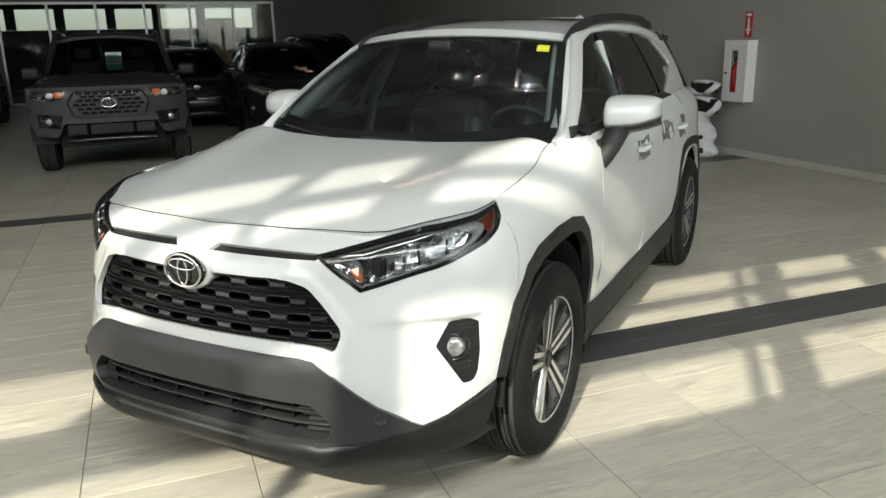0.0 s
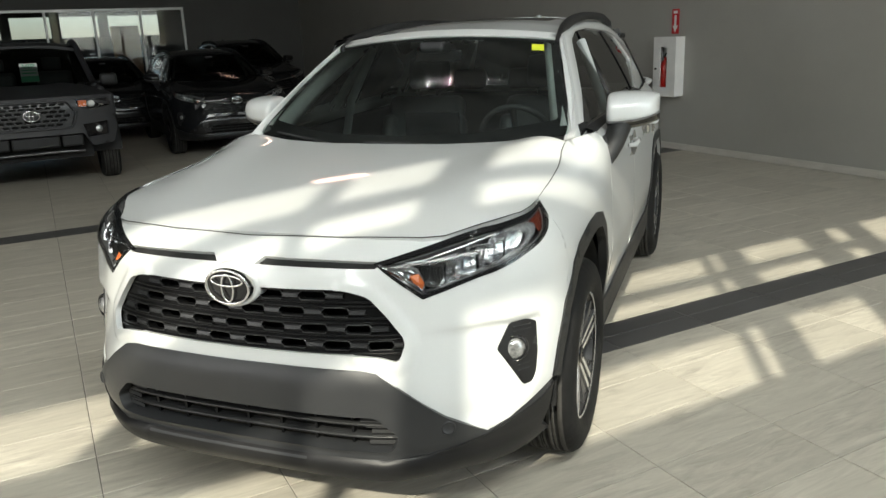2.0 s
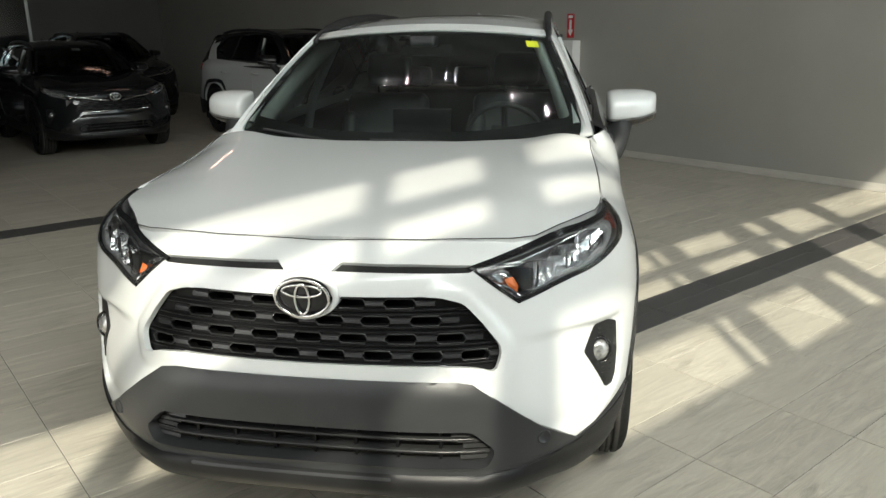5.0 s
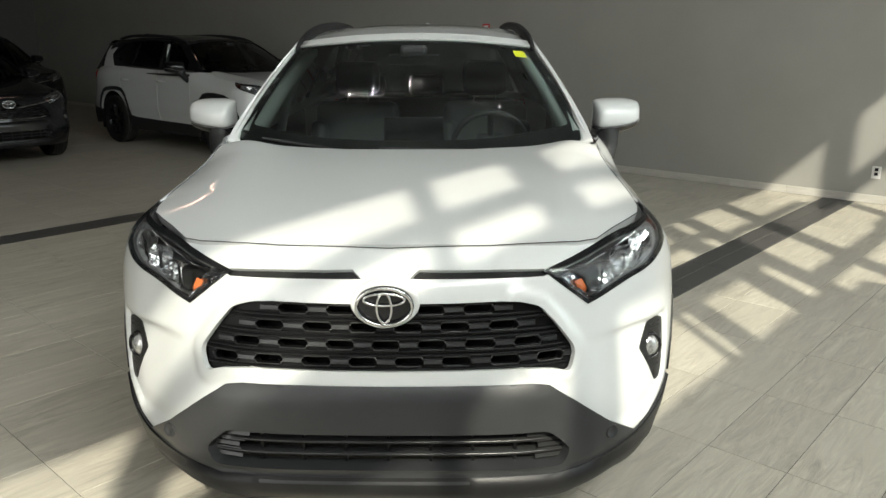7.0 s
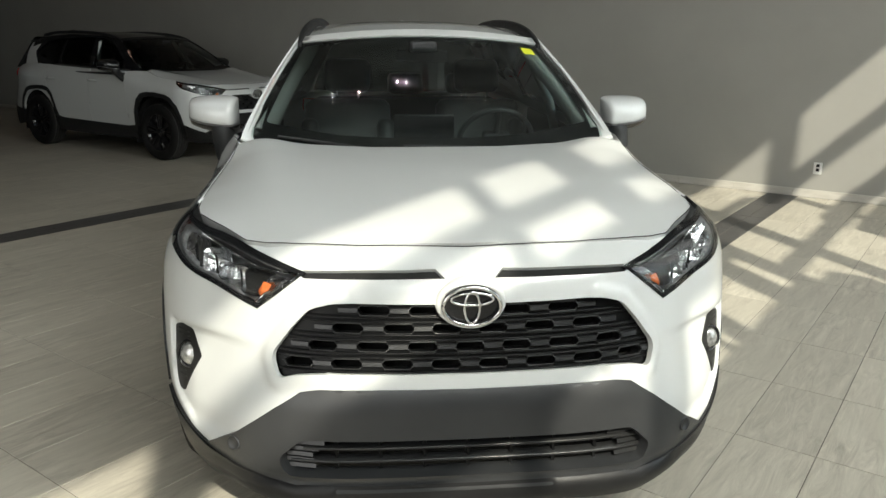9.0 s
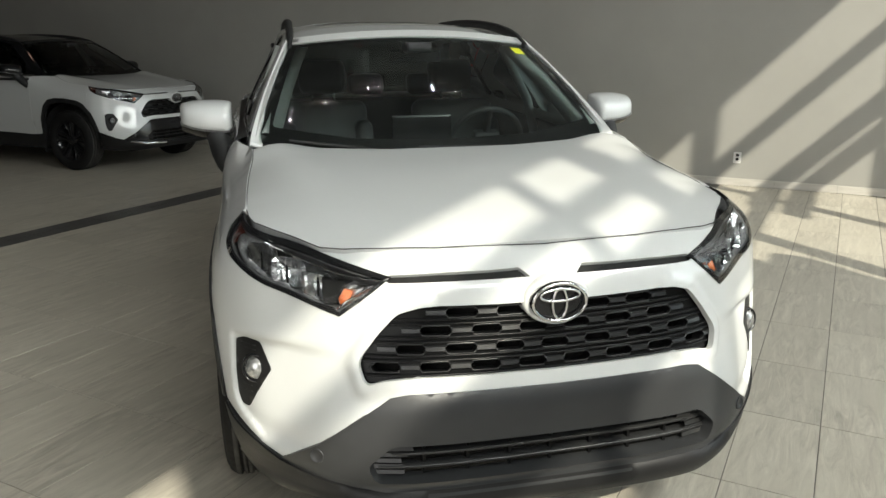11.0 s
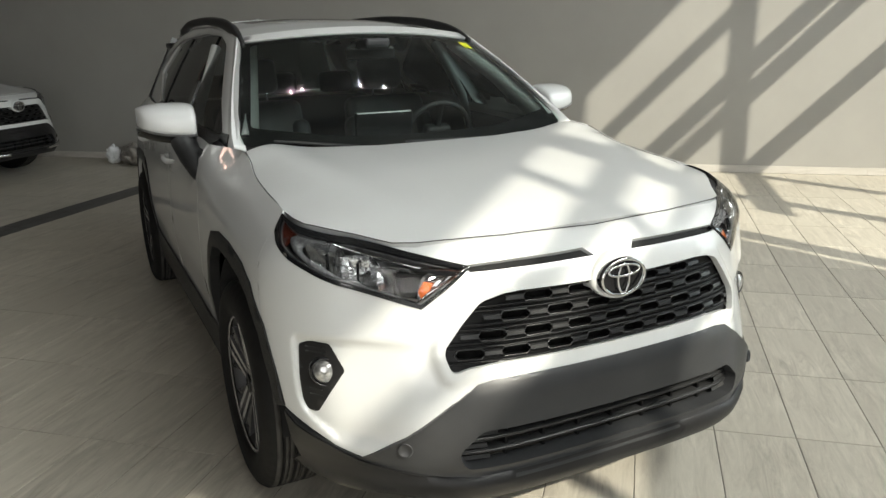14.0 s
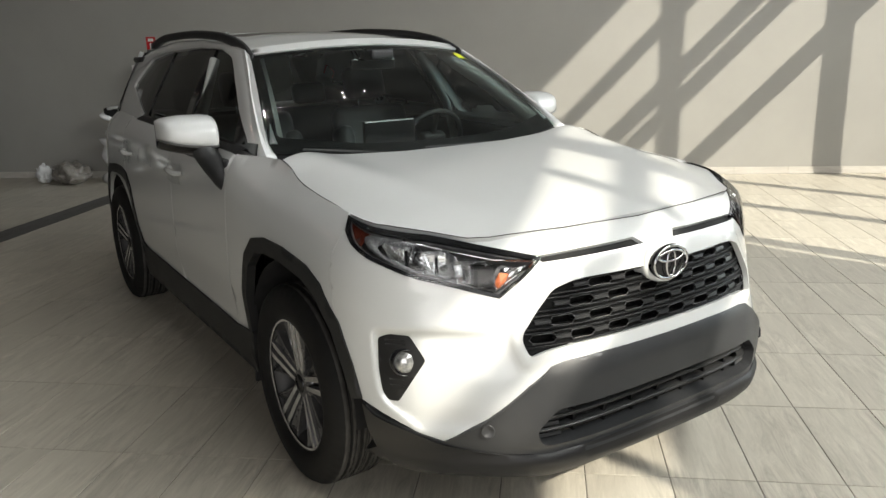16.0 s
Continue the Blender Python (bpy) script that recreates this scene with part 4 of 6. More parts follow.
def grille_part(parent):
    half = [(a, z) for a, z in nose(*GRILLE)]
    shape = (half + [(-a, z) for a, z in reversed(half)])[::-1]
    rim = rounded(shape, 0.02)
    # near-black sheet in place of the unlit depth behind the slots
    part("grille_back", shell(rim, body, step=0.04, out=-0.075, depth=0), M_DARK, parent, "black sheet for the shade behind the grille")
    # slatted face: rows of long hexagonal slots joined by sloping bridges
    slots = []
    rows = [(0.830, 0.0), (0.782, 0.5), (0.733, 0.0), (0.686, 0.5)]
    for z, ph in rows:
        row = []
        for k in range(-4, 5):
            c = (k + ph) * 0.136
            hexa = [(c - 0.046, z), (c - 0.034, z + 0.0135), (c + 0.034, z + 0.0135), (c + 0.046, z), (c + 0.034, z - 0.0135), (c - 0.034, z - 0.0135)]
            if all(inside(p, rim) for p in hexa) and not (abs(c) < 0.09 and z > 0.80):
                slots.append(hexa[::-1])
            for q in np.linspace(c + 0.042, c + 0.094, 7):
                row.append((float(q), c))
        # bridges between the slots: a lit upper slope over a thin front edge
        for c in sorted({c for _, c in row}):
            span = [q for q, cc in row if cc == c and inside((q, z + 0.008), rim) and inside((q, z - 0.008), rim)]
            if len(span) < 3:
                continue
            bm = bmesh.new()
            rings = []
            for q in span:
                p = Vector(body(q, z))
                rings.append([bm.verts.new(p + Vector(d)) for d in ((0, 0.030, 0.0085), (0, 0.010, 0.0062), (0, 0.006, -0.004), (0, 0.009, -0.006), (0, 0.030, -0.0075))])
            for A, B in zip(rings, rings[1:]):
                for i in range(4):
                    bm.faces.new((A[i], B[i], B[i + 1], A[i + 1]))
            bmesh.ops.reverse_faces(bm, faces=bm.faces[:])
            part("grille_bridge", bm, M_GRILLE_EDGE, parent, "grey sloping bridge", smooth=False)
    part("grille_mesh", shell(rim, body, step=0.03, out=-0.016, depth=0.03, holes=slots), M_GRILLE, parent, "dark honeycomb grille")
    for h in slots:
        bm = bmesh.new()
        tube(bm, [Vector(body(a, z)) + Vector((0, 0.011, 0)) for a, z in h], 0.0024, 5, closed=True)
        part("slot_rim", bm, M_GRILLE_EDGE, parent)
    for z in (0.853, 0.812, 0.800, 0.764, 0.751, 0.715, 0.703, 0.664):
        bm = bmesh.new()
        w = max(0.05, max(a for a in np.arange(0, 0.56, 0.004) if inside((a, min(z, 0.845)), shape) or a < 0.3) - 0.006)
        pts = []
        for k in range(33):
            a = -w + 2 * w * k / 32
            p = body(a, z)
            pts.append((p.x, p.y + 0.013, p.z))
        rings = []
        for x, y, zz in pts:
            rings.append([bm.verts.new(q) for q in ((x, y + 0.02, zz + 0.0042), (x, y - 0.002, zz + 0.003), (x, y - 0.005, zz), (x, y, zz - 0.0038), (x, y + 0.02, zz - 0.0042))])
        for A, B in zip(rings, rings[1:]):
            for i in range(4):
                bm.faces.new((A[i], B[i], B[i + 1], A[i + 1]))
        part("grille_bar", bm, M_GRILLE, parent)
    return rim


def mirror_part(parent, side, cap):
    """A door mirror: painted cap, black lower shell, arm and glass."""
    grp = new("door_mirror")
    grp.parent = parent
    grp["label"] = "door mirror with a black lower shell"

    top = curve([0.842, 0.864, 0.90, 0.96, 1.01, 1.045, 1.062], [1.266, 1.270, 1.273, 1.273, 1.269, 1.262, 1.257])
    low = curve([0.842, 0.88, 0.94, 1.0, 1.042, 1.062], [1.104, 1.103, 1.108, 1.120, 1.134, 1.140])
    split = curve([0.842, 0.88, 0.94, 1.0, 1.042, 1.062], [1.150, 1.150, 1.154, 1.163, 1.175, 1.180])

    def band(lo, hi, grow):
        """A band of the housing between two fractions: 0 at its lower edge, 1 at the split, 2 at the top."""
        bm = bmesh.new()
        rows = []
        for i in range(25):
            g = i / 24
            x = 0.842 + 0.220 * (0.5 - 0.5 * math.cos(math.pi * g))
            end = max(0.0, 1 - abs(2 * (x - 0.842) / 0.220 - 1) ** 11) ** 0.45
            t, b, m = top(x), low(x), split(x)
            mid, half = (t + b) / 2, (t - b) / 2 * (0.88 + 0.12 * end)
            depth = 0.148 * (0.12 + 0.88 * end) * (1 - 0.30 * max(0, (x - 0.93) / 0.14) ** 2)
            row = []
            for j in range(13):
                f = lo + (hi - lo) * j / 12
                z = b + (m - b) * f if f < 1 else m + (t - m) * math.sin((f - 1) * math.pi / 2)
                w = max(-1.0, min(1.0, (z - mid) / max(1e-4, (t - b) / 2)))
                y = 0.872 + 0.03 * (x - 0.93) / 0.14 - depth * (1 - abs(w) ** 2.7) ** (1 / 2.2) - grow
                row.append(bm.verts.new((side * (x + (grow if g > 0.5 else 0)), y, mid + w * half)))
            for q in (row[-1], row[0]):
                row.append(bm.verts.new((q.co.x, 0.874 + 0.03 * (x - 0.93) / 0.14, q.co.z)))
            rows.append(row)
        n = len(rows[0])
        for A, B in zip(rows, rows[1:]):
            for j in range(n):
                bm.faces.new((A[j], A[(j + 1) % n], B[(j + 1) % n], B[j]))
        bm.faces.new(rows[0])
        bm.faces.new(rows[-1])
        bmesh.ops.recalc_face_normals(bm, faces=bm.faces)
        return bm
    part("cap", band(1.0, 2.0, 0.0), cap, grp)
    part("lower_shell", band(0.0, 0.995, 0.0005), M_GLOSSBLACK, grp, "gloss black lower shell")
    part("turn_signal", band(0.86, 1.02, 0.0025), M_LAMPTRIM, grp, "thin silver strip")
    bm = bmesh.new()
    tube(bm, [(side * 0.855, 0.64, 0.985), (side * 0.872, 0.655, 1.02), (side * 0.890, 0.70, 1.065), (side * 0.905, 0.775, 1.128)], [0.034, 0.042, 0.046, 0.050], 12)
    part("arm", bm, M_CLAD, grp, "black arm")
    bm = bmesh.new()
    add_box(bm, (side * 0.955 - 0.09, 0.892, 1.135), (side * 0.955 + 0.085, 0.898, 1.245), 0.002)
    part("mirror_glass", bm, M_CHROME, grp, smooth=False)


def suv(m, paint, roof_mat, label, chin_mat, dark_wheels=False, cabin=True):
    """A compact SUV with its nose towards its own -y; the front axle stands over the origin."""
    car = empty("suv", m, label, "car")
    # nose panel
    grille_shape = grille_part(car)
    top = [(0.0, 0.976), (0.30, 0.975), (0.44, 0.974), (0.54, 0.973), (0.60, 0.973)]
    seam = flank((-0.345, 0.90), (-0.390, 0.722), (-0.445, 0.60), (-0.472, 0.497))
    half = nose(*top) + nose(*LAMP_TOP[::-1]) + nose(*LAMP_LOW[::-1]) + flank(*LAMP_REAR[:2:-1]) + seam + nose((0.80, 0.430), *[(x, z - 0.018) for x, z in CHIN_TOP[::-1]])
    outline = half[1:-1]
    full = outline + [(-a, z) for a, z in reversed(outline)]
    full = full[::-1]
    fog = rounded(nose(*FOG), 0.012)
    slit = nose((0.090, 0.934), (0.16, 0.932), (0.30, 0.930), (0.436, 0.925), (0.446, 0.915), (0.436, 0.908), (0.30, 0.911), (0.16, 0.913), (0.065, 0.914))
    face = body if dark_wheels else bumper
    part("front_bumper", shell(full, face, step=0.022 if dark_wheels else 0.0125, holes=[grille_shape, inset(fog, 0.007), flip(inset(fog, 0.007)), slit, flip(slit)], depth=0.018), paint, car)
    for s in (1, -1):
        f = face if s > 0 else mirrored(face)
        sh = slit if s > 0 else flip(slit)
        # the slit's shade is a near-black sheet just behind it
        part("air_slit", shell(sh, f, out=-0.012, depth=0), M_DARK, car, "narrow slit with a black sheet for its shade")
        fg = fog if s > 0 else flip(fog)
        pod = part("fog_light", shell(inset(fg, 0.005), f, step=0.02, out=0.0025, depth=0.02), M_LIP, car, "black pod with a round fog light")
        c = Vector(face(a_of_x(0.791, 0.625), 0.625))
        e = 0.004
        a0 = a_of_x(0.791, 0.625)
        q = Vector(body(a0, 0.625))
        n = (Vector(body(a0 + e, 0.625)) - q).cross(Vector(body(a0, 0.625 + e)) - q).normalized()
        n = (n + Vector((-0.25, -0.6, 0))).normalized()
        c = c + Vector((0, -0.004, 0))
        rot = Vector((1, 0, 0)).rotation_difference(Vector((s * n.x, n.y, n.z))).to_matrix().to_4x4()
        base = Matrix.Translation((s * c.x, c.y, c.z)) @ rot
        bm = bmesh.new()
        lathe(bm, [(0.001, 0.012), (0.016, 0.010), (0.029, 0.004), (0.036, -0.010)], 28, base)
        part("fog_lens", bm, M_FOGLENS, pod, "round clear lens")
        bm = bmesh.new()
        lathe(bm, [(0.036, -0.008), (0.037, 0.003), (0.041, 0.002), (0.048, -0.02)], 28, base)
        part("fog_ring", bm, M_GLOSSBLACK, pod)
        for z in (0.69, 0.677, 0.572, 0.555):
            bm = bmesh.new()
            xs = (0.785, 0.826) if z > 0.6 else (0.800, 0.826)
            tube(bm, [Vector((s * (q.x - 0.001), q.y + 0.001, q.z)) for q in (face(a_of_x(x, z), z) for x in np.linspace(*xs, 5))], 0.005, 6)
            part("fin", bm, M_CLAD, pod)
    # charcoal lower bumper with its intake
    chin = nose(*CHIN_TOP)
    chin += nose((0.80, 0.425), (0.86, 0.455)) + flank((-0.487, 0.487), (-0.488, 0.40), (-0.50, 0.335))
    chin += nose((0.85, 0.295), (0.78, 0.272), (0.68, 0.268), (0.58, 0.272), (0.30, 0.285), (0.0, 0.287))
    half = chin[1:-1]
    full = (half + [(-a, z) for a, z in reversed(half)])[::-1]
    mouth = rounded([(a, z) for a, z in nose((0.515, 0.425), (0.45, 0.486))] + [(-a, z) for a, z in nose((0.45, 0.486), (0.515, 0.425))] + [(-a, z) for a, z in nose((0.495, 0.378))] + [(a, z) for a, z in nose((0.495, 0.378))], 0.02)

    def chin_face(a, z):
        """Leans out below the white panel, folds in over the intake and out again to the lip."""
        p = Vector(body(a, z))
        f = 1 - ease((abs(a) - 0.55) / 0.35)
        d = np.interp(z, [0.26, 0.275, 0.30, 0.335, 0.343, 0.350, 0.358, 0.375, 0.49, 0.575, 0.603, 0.622], [-0.045, -0.015, 0.004, 0.012, 0.010, -0.004, -0.004, 0.004, 0.008, 0.013, 0.009, 0.001])
        return p + Vector((0, -d * (0.25 + 0.75 * f), 0))
    part("lower_bumper", shell(full, chin_face, step=0.018, holes=[mouth], depth=0.06, out=0.004), chin_mat, car, "charcoal lower bumper")
    lip = nose((0.0, 0.345), (0.30, 0.346), (0.45, 0.349), (0.56, 0.358), (0.66, 0.374), (0.733, 0.391), (0.80, 0.422), (0.86, 0.452))
    lip += flank((-0.488, 0.484), (-0.489, 0.40), (-0.50, 0.335)) + nose((0.85, 0.293), (0.78, 0.270), (0.68, 0.266), (0.58, 0.270), (0.30, 0.283), (0.0, 0.285))
    lip = lip[1:-1]
    part("front_lip", shell((lip + [(-a, z) for a, z in reversed(lip)])[::-1], chin_face, step=0.018, depth=0.02, out=0.010), M_LIP, car, "glossy black lower lip")
    # near-black sheet paints the shade deep in the mouth
    part("intake_back", shell(mouth, body, step=0.04, out=-0.09, depth=0), M_DARK, car, "black sheet for the shade inside the intake")
    for z in (0.408, 0.446):
        bm = bmesh.new()
        w = 0.485 if z < 0.44 else 0.45
        pts = [chin_face(a_of_x(-w + 2 * w * k / 24 or 1e-4, z), z) + Vector((0, 0.035, 0)) for k in range(25)]
        rings = [[bm.verts.new(p + Vector(q)) for q in ((0, 0.03, 0.004), (0, -0.004, 0.004), (0, -0.006, -0.001), (0, -0.003, -0.005), (0, 0.03, -0.005))] for p in pts]
        for A, B in zip(rings, rings[1:]):
            for i in range(4):
                bm.faces.new((A[i], B[i], B[i + 1], A[i + 1]))
        part("intake_slat", bm, M_GRILLE_EDGE, car)
    # ribbed end pieces of the intake
    for s in (1, -1):
        bm = bmesh.new()
        for k in range(5):
            z = 0.392 + 0.017 * k
            x1 = float(np.interp(z, [0.378, 0.425, 0.486], [0.488, 0.500, 0.442]))
            vs = []
            for x in (x1 - 0.075, x1):
                p = chin_face(a_of_x(x, z), z)
                vs.append([bm.verts.new((s * p.x, p.y + dy, z + dz)) for dy, dz in ((0.050, 0.008), (0.034, 0.006), (0.030, -0.004), (0.050, -0.008))])
            for i in range(3):
                bm.faces.new((vs[0][i], vs[1][i], vs[1][i + 1], vs[0][i + 1]))
        bmesh.ops.recalc_face_normals(bm, faces=bm.faces[:])
        part("intake_end", bm, M_GRILLE_EDGE, car, "grey ribbed intake end", smooth=False)
    for x in (-0.36, -0.24, -0.12, 0.0, 0.12, 0.24, 0.36):
        p = chin_face(a_of_x(x or 1e-4, 0.43), 0.43)
        box_part("intake_rib", (x - 0.004, p.y + 0.045, 0.38), (x + 0.004, p.y + 0.07, 0.484), M_GRILLE, car)
    for s in (1, -1):
        p = chin_face(a_of_x(0.641, 0.44), 0.44)
        bm = bmesh.new()
        rot = Vector((1, 0, 0)).rotation_difference(Vector((s * 0.5, -0.86, 0.1))).to_matrix().to_4x4()
        lathe(bm, [(0.001, 0.006), (0.016, 0.006), (0.019, 0.010), (0.022, 0.004), (0.022, -0.01)], 20, Matrix.Translation((s * p.x, p.y, p.z)) @ rot)
        part("parking_sensor", bm, chin_mat, car)
    # badge on a painted boss
    c = Vector((0, -0.893, 0.853))
    bm = bmesh.new()
    rings = []
    for sc, y in ((1.26, 0.05), (1.25, 0.01), (1.17, -0.004), (1.03, -0.002)):
        ring = [bm.verts.new((0.0755 * sc * math.cos(t), c.y + 0.012 + y + 0.012 * math.cos(t) ** 2, c.z + 0.054 * sc * math.sin(t) + 0.001)) for t in (2 * math.pi * k / 40 for k in range(40))]
        rings.append(ring)
    for A, B in zip(rings, rings[1:]):
        for k in range(40):
            bm.faces.new((A[k], A[(k + 1) % 40], B[(k + 1) % 40], B[k]))
    bmesh.ops.recalc_face_normals(bm, faces=bm.faces)
    part("badge_boss", bm, paint, car)
    bm = bmesh.new()
    vs = [bm.verts.new((0.0785 * math.cos(t), c.y + 0.012, c.z + 0.056 * math.sin(t))) for t in (2 * math.pi * k / 40 for k in range(40))]
    mid = bm.verts.new((0, c.y + 0.006, c.z))
    for k in range(40):
        bm.faces.new((vs[k], vs[(k + 1) % 40], mid))
    part("badge_plate", bm, M_GLOSSBLACK, car, "gloss black badge plate")
    emblem_rings(car, c, 0.76, M_CHROME)
    headlamp(car)
    # bonnet
    edge = [(0.0, -0.748), (0.30, -0.728), (0.44, -0.705), (0.54, -0.680), (0.598, -0.648), (0.664, -0.556), (0.728, -0.478), (0.768, -0.420), (0.783, -0.36)] + [(x - 0.001, y) for y, x in zip(*LID_EDGE)][:-1] + [(0.62, 0.318), (0.44, 0.30), (0.25, 0.262), (0.0, 0.25)]
    lid = edge[1:-1]
    lid = lid + [(-x, y) for x, y in reversed(lid)]
    part("bonnet", shell(lid, bonnet, step=0.03, depth=0.03, exact=True), paint, car)
    seam = [(x, y) for x, y in edge if y < 0.31 and x > 0.65 or y < 0][1:]
    seam = [(-x, y) for x, y in reversed(seam)] + [(0.0, edge[0][1])] + seam
    bm = bmesh.new()
    pts = []
    for k, (p, q) in enumerate(zip(seam, seam[1:])):
        for t in (0.0, 0.25, 0.5, 0.75):
            x, y = p[0] + (q[0] - p[0]) * t, p[1] + (q[1] - p[1]) * t
            pts.append(bonnet(x, y) + Vector((math.copysign(0.001, x), -0.002, 0.0002)))
    tube(bm, pts, 0.0014, 6)
    part("bonnet_gap", bm, M_DARK, car, "dark shut line")
    # flanks: wing, doors, quarter
    arch_f = flank(*[(y, z) for y, z in arch_hole(0.0, 0.435)])
    arch_r = flank(*[(y + 2.69, z) for y, z in arch_hole(0.0, 0.435)])
    wing = flank((-0.342, 0.90), *zip(*WING_TOP), (0.595, 1.0), (0.60, 0.6), (0.585, 0.40), (0.445, 0.40))
    wing += flank(*[(y * 0.95, 0.37 + (z - 0.37) * 0.94) for y, z in reversed(ARCH[3:-1])])
    wing += flank((-0.387, 0.724))
    both("front_wing", wing[::-1], body, paint, car, step=0.03, depth=0.02)
    top1 = [(y, shoulder(y) + 0.008) for y in (0.605, 1.0, 1.4)]
    d1 = flank(*top1, (1.415, 1.0), (1.42, 0.6), (1.415, 0.40), (0.59, 0.40), (0.605, 0.6), (0.60, 1.0))
    both("front_door", d1[::-1], body, paint, car, step=0.035, depth=0.02)
    top2 = [(y, shoulder(y) + 0.012) for y in (1.42, 1.8, 2.2, 2.42)]
    d2 = flank(*top2, (2.45, 1.0), (2.42, 0.86), (2.30, 0.70), (2.22, 0.50), (2.20, 0.40), (1.42, 0.40), (1.425, 0.6), (1.42, 1.0))
    both("rear_door", d2[::-1], body, paint, car, step=0.035, depth=0.02)
    q = flank((2.455, 1.0), (2.425, shoulder(2.42) + 0.014), (2.8, 1.18), (3.2, 1.16))
    tail = [(A_SIDE + 4.15, 1.13), (A_SIDE + 4.42, 1.12), (A_SIDE + 4.42, 0.55)]
    q += tail + flank((3.15, 0.50)) + flank(*[(y + 2.69, z) for y, z in reversed(arch_hole(0.0, 0.435)) if z > 0.45]) + flank((2.25, 0.56), (2.31, 0.70), (2.43, 0.86))
    both("rear_quarter", q[::-1], body, paint, car, step=0.05, depth=0.02)
    # dark strip between the doors' upper edge and the glass
    for s in (1, -1):
        bm = bmesh.new()
        rows = []
        for y in np.linspace(0.60, 2.30, 24):
            z = shoulder(y) + 0.006 if y > 0.6 else float(np.interp(y, *WING_TOP)) - 0.002
            a, b = Vector(body(a_of_y(y, z), z)), cabin_side(y, z + 0.022)
            rows.append([bm.verts.new((s * (p.x + d), p.y, p.z + h)) for p, d, h in ((a, 0.001, -0.012), (a, 0.001, 0.003), (b, 0.002, 0.0))])
        for A, B in zip(rows, rows[1:]):
            for j in range(2):
                bm.faces.new((A[j], A[j + 1], B[j + 1], B[j]))
        part("belt_seal", bm, M_CLAD, car, "black belt seal")
    # black cladding
    for y0, nm in ((0.0, "wheel_arch"), (2.69, "wheel_arch")):
        ring = [(y + y0, z) for y, z in (ARCH if y0 == 0 else [(-y, z) for y, z in reversed(ARCH)])]
        cy, cz = y0 + (0.0 if y0 == 0 else 0.0), 0.37
        inner = [(cy + (y - cy) * 0.905, cz + (z - cz) * 0.89) for y, z in reversed(ring)]
        sh = flank(*(ring + inner))
        both(nm, sh[::-1], body, M_CLAD, car, "black plastic wheel arch", step=0.03, depth=0.035, out=0.006)
    sill = flank((0.40, 0.44), (0.62, 0.415), (1.4, 0.425), (2.1, 0.44), (2.24, 0.47), (2.24, 0.26), (1.4, 0.245), (0.45, 0.25))
    both("sill_cladding", sill[::-1], body, M_CLAD, car, "black plastic sill", step=0.04, depth=0.08, out=0.010)
    rear = [(A_SIDE + 3.05, 0.50), (A_SIDE + 3.7, 0.56), (A_SIDE + 4.42, 0.56), (A_SIDE + 4.42, 0.25), (A_SIDE + 3.6, 0.25), (A_SIDE + 3.1, 0.3)]
    both("rear_bumper", rear[::-1], body, M_CLAD, car, "black rear bumper", step=0.06, depth=0.05, out=0.008)
    lampb = [(A_SIDE + 3.46, 1.09), (A_SIDE + 3.95, 1.06), (A_SIDE + 3.95, 0.96), (A_SIDE + 3.50, 0.99)]
    both("tail_light", lampb[::-1], body, M_RED, car, "red tail light", step=0.05, depth=0.03, out=0.012)
    # door handles
    for y in (1.30, 2.28):
        for s in (1, -1):
            p = Vector(body(a_of_y(y, 0.985), 0.985))
            bm = bmesh.new()
            tube(bm, [(s * (p.x + 0.004), y - 0.10, 0.982), (s * (p.x + 0.032), y - 0.085, 0.984), (s * (p.x + 0.036), y, 0.986), (s * (p.x + 0.032), y + 0.07, 0.988), (s * (p.x + 0.004), y + 0.085, 0.988)], [0.010, 0.013, 0.014, 0.013, 0.010], 8)
            part("door_handle", bm, paint, car)
    # cabin frame with the side glass set in it
    frame_out = [(0.42, 1.125), (0.50, 1.10), (1.4, 1.13), (2.4, 1.155), (3.15, 1.16), (3.22, 1.35), (3.16, 1.50), (2.6, 1.562), (1.8, 1.585), (1.40, 1.568), (1.085, 1.530), (0.93, 1.445), (0.68, 1.288)]
    opening = [(0.62, 1.146), (1.4, 1.160), (2.30, 1.183), (2.62, 1.250), (2.945, 1.325), (2.955, 1.352), (2.74, 1.496), (2.4, 1.532), (1.8, 1.552), (1.40, 1.538), (1.19, 1.497), (0.95, 1.355)]
    both("side_frame", frame_out, cabin_side, paint if roof_mat is paint else roof_mat, car, step=0.03, holes=[rounded(opening, 0.03)], depth=0.05)
    wedge = [(2.80, 1.165), (3.15, 1.16), (3.22, 1.35), (3.17, 1.47), (3.02, 1.49), (2.93, 1.46), (2.995, 1.35), (2.93, 1.28)]
    if roof_mat is not paint:
        both("rear_pillar", wedge, cabin_side, paint, car, step=0.04, depth=0.01, out=0.003)
    g1 = [(0.61, 1.140), (1.44, 1.154), (1.54, 1.552), (1.18, 1.503), (0.94, 1.358)]
    both("front_window", g1, offset(cabin_side, -0.012), M_SIDEGLASS, car, "clear side glass", step=0.08, depth=0)
    g2 = [(1.48, 1.155), (2.26, 1.176), (2.26, 1.548), (1.8, 1.560), (1.58, 1.556)]
    both("rear_window", g2, offset(cabin_side, -0.012), M_PRIVACY, car, "dark privacy glass", step=0.08, depth=0)
    g3 = [(2.26, 1.174), (2.30, 1.176), (2.62, 1.242), (2.955, 1.317), (2.972, 1.355), (2.75, 1.505), (2.40, 1.540), (2.26, 1.548)]
    both("quarter_window", g3, offset(cabin_side, -0.012), M_PRIVACY, car, "dark privacy glass", step=0.08, depth=0)
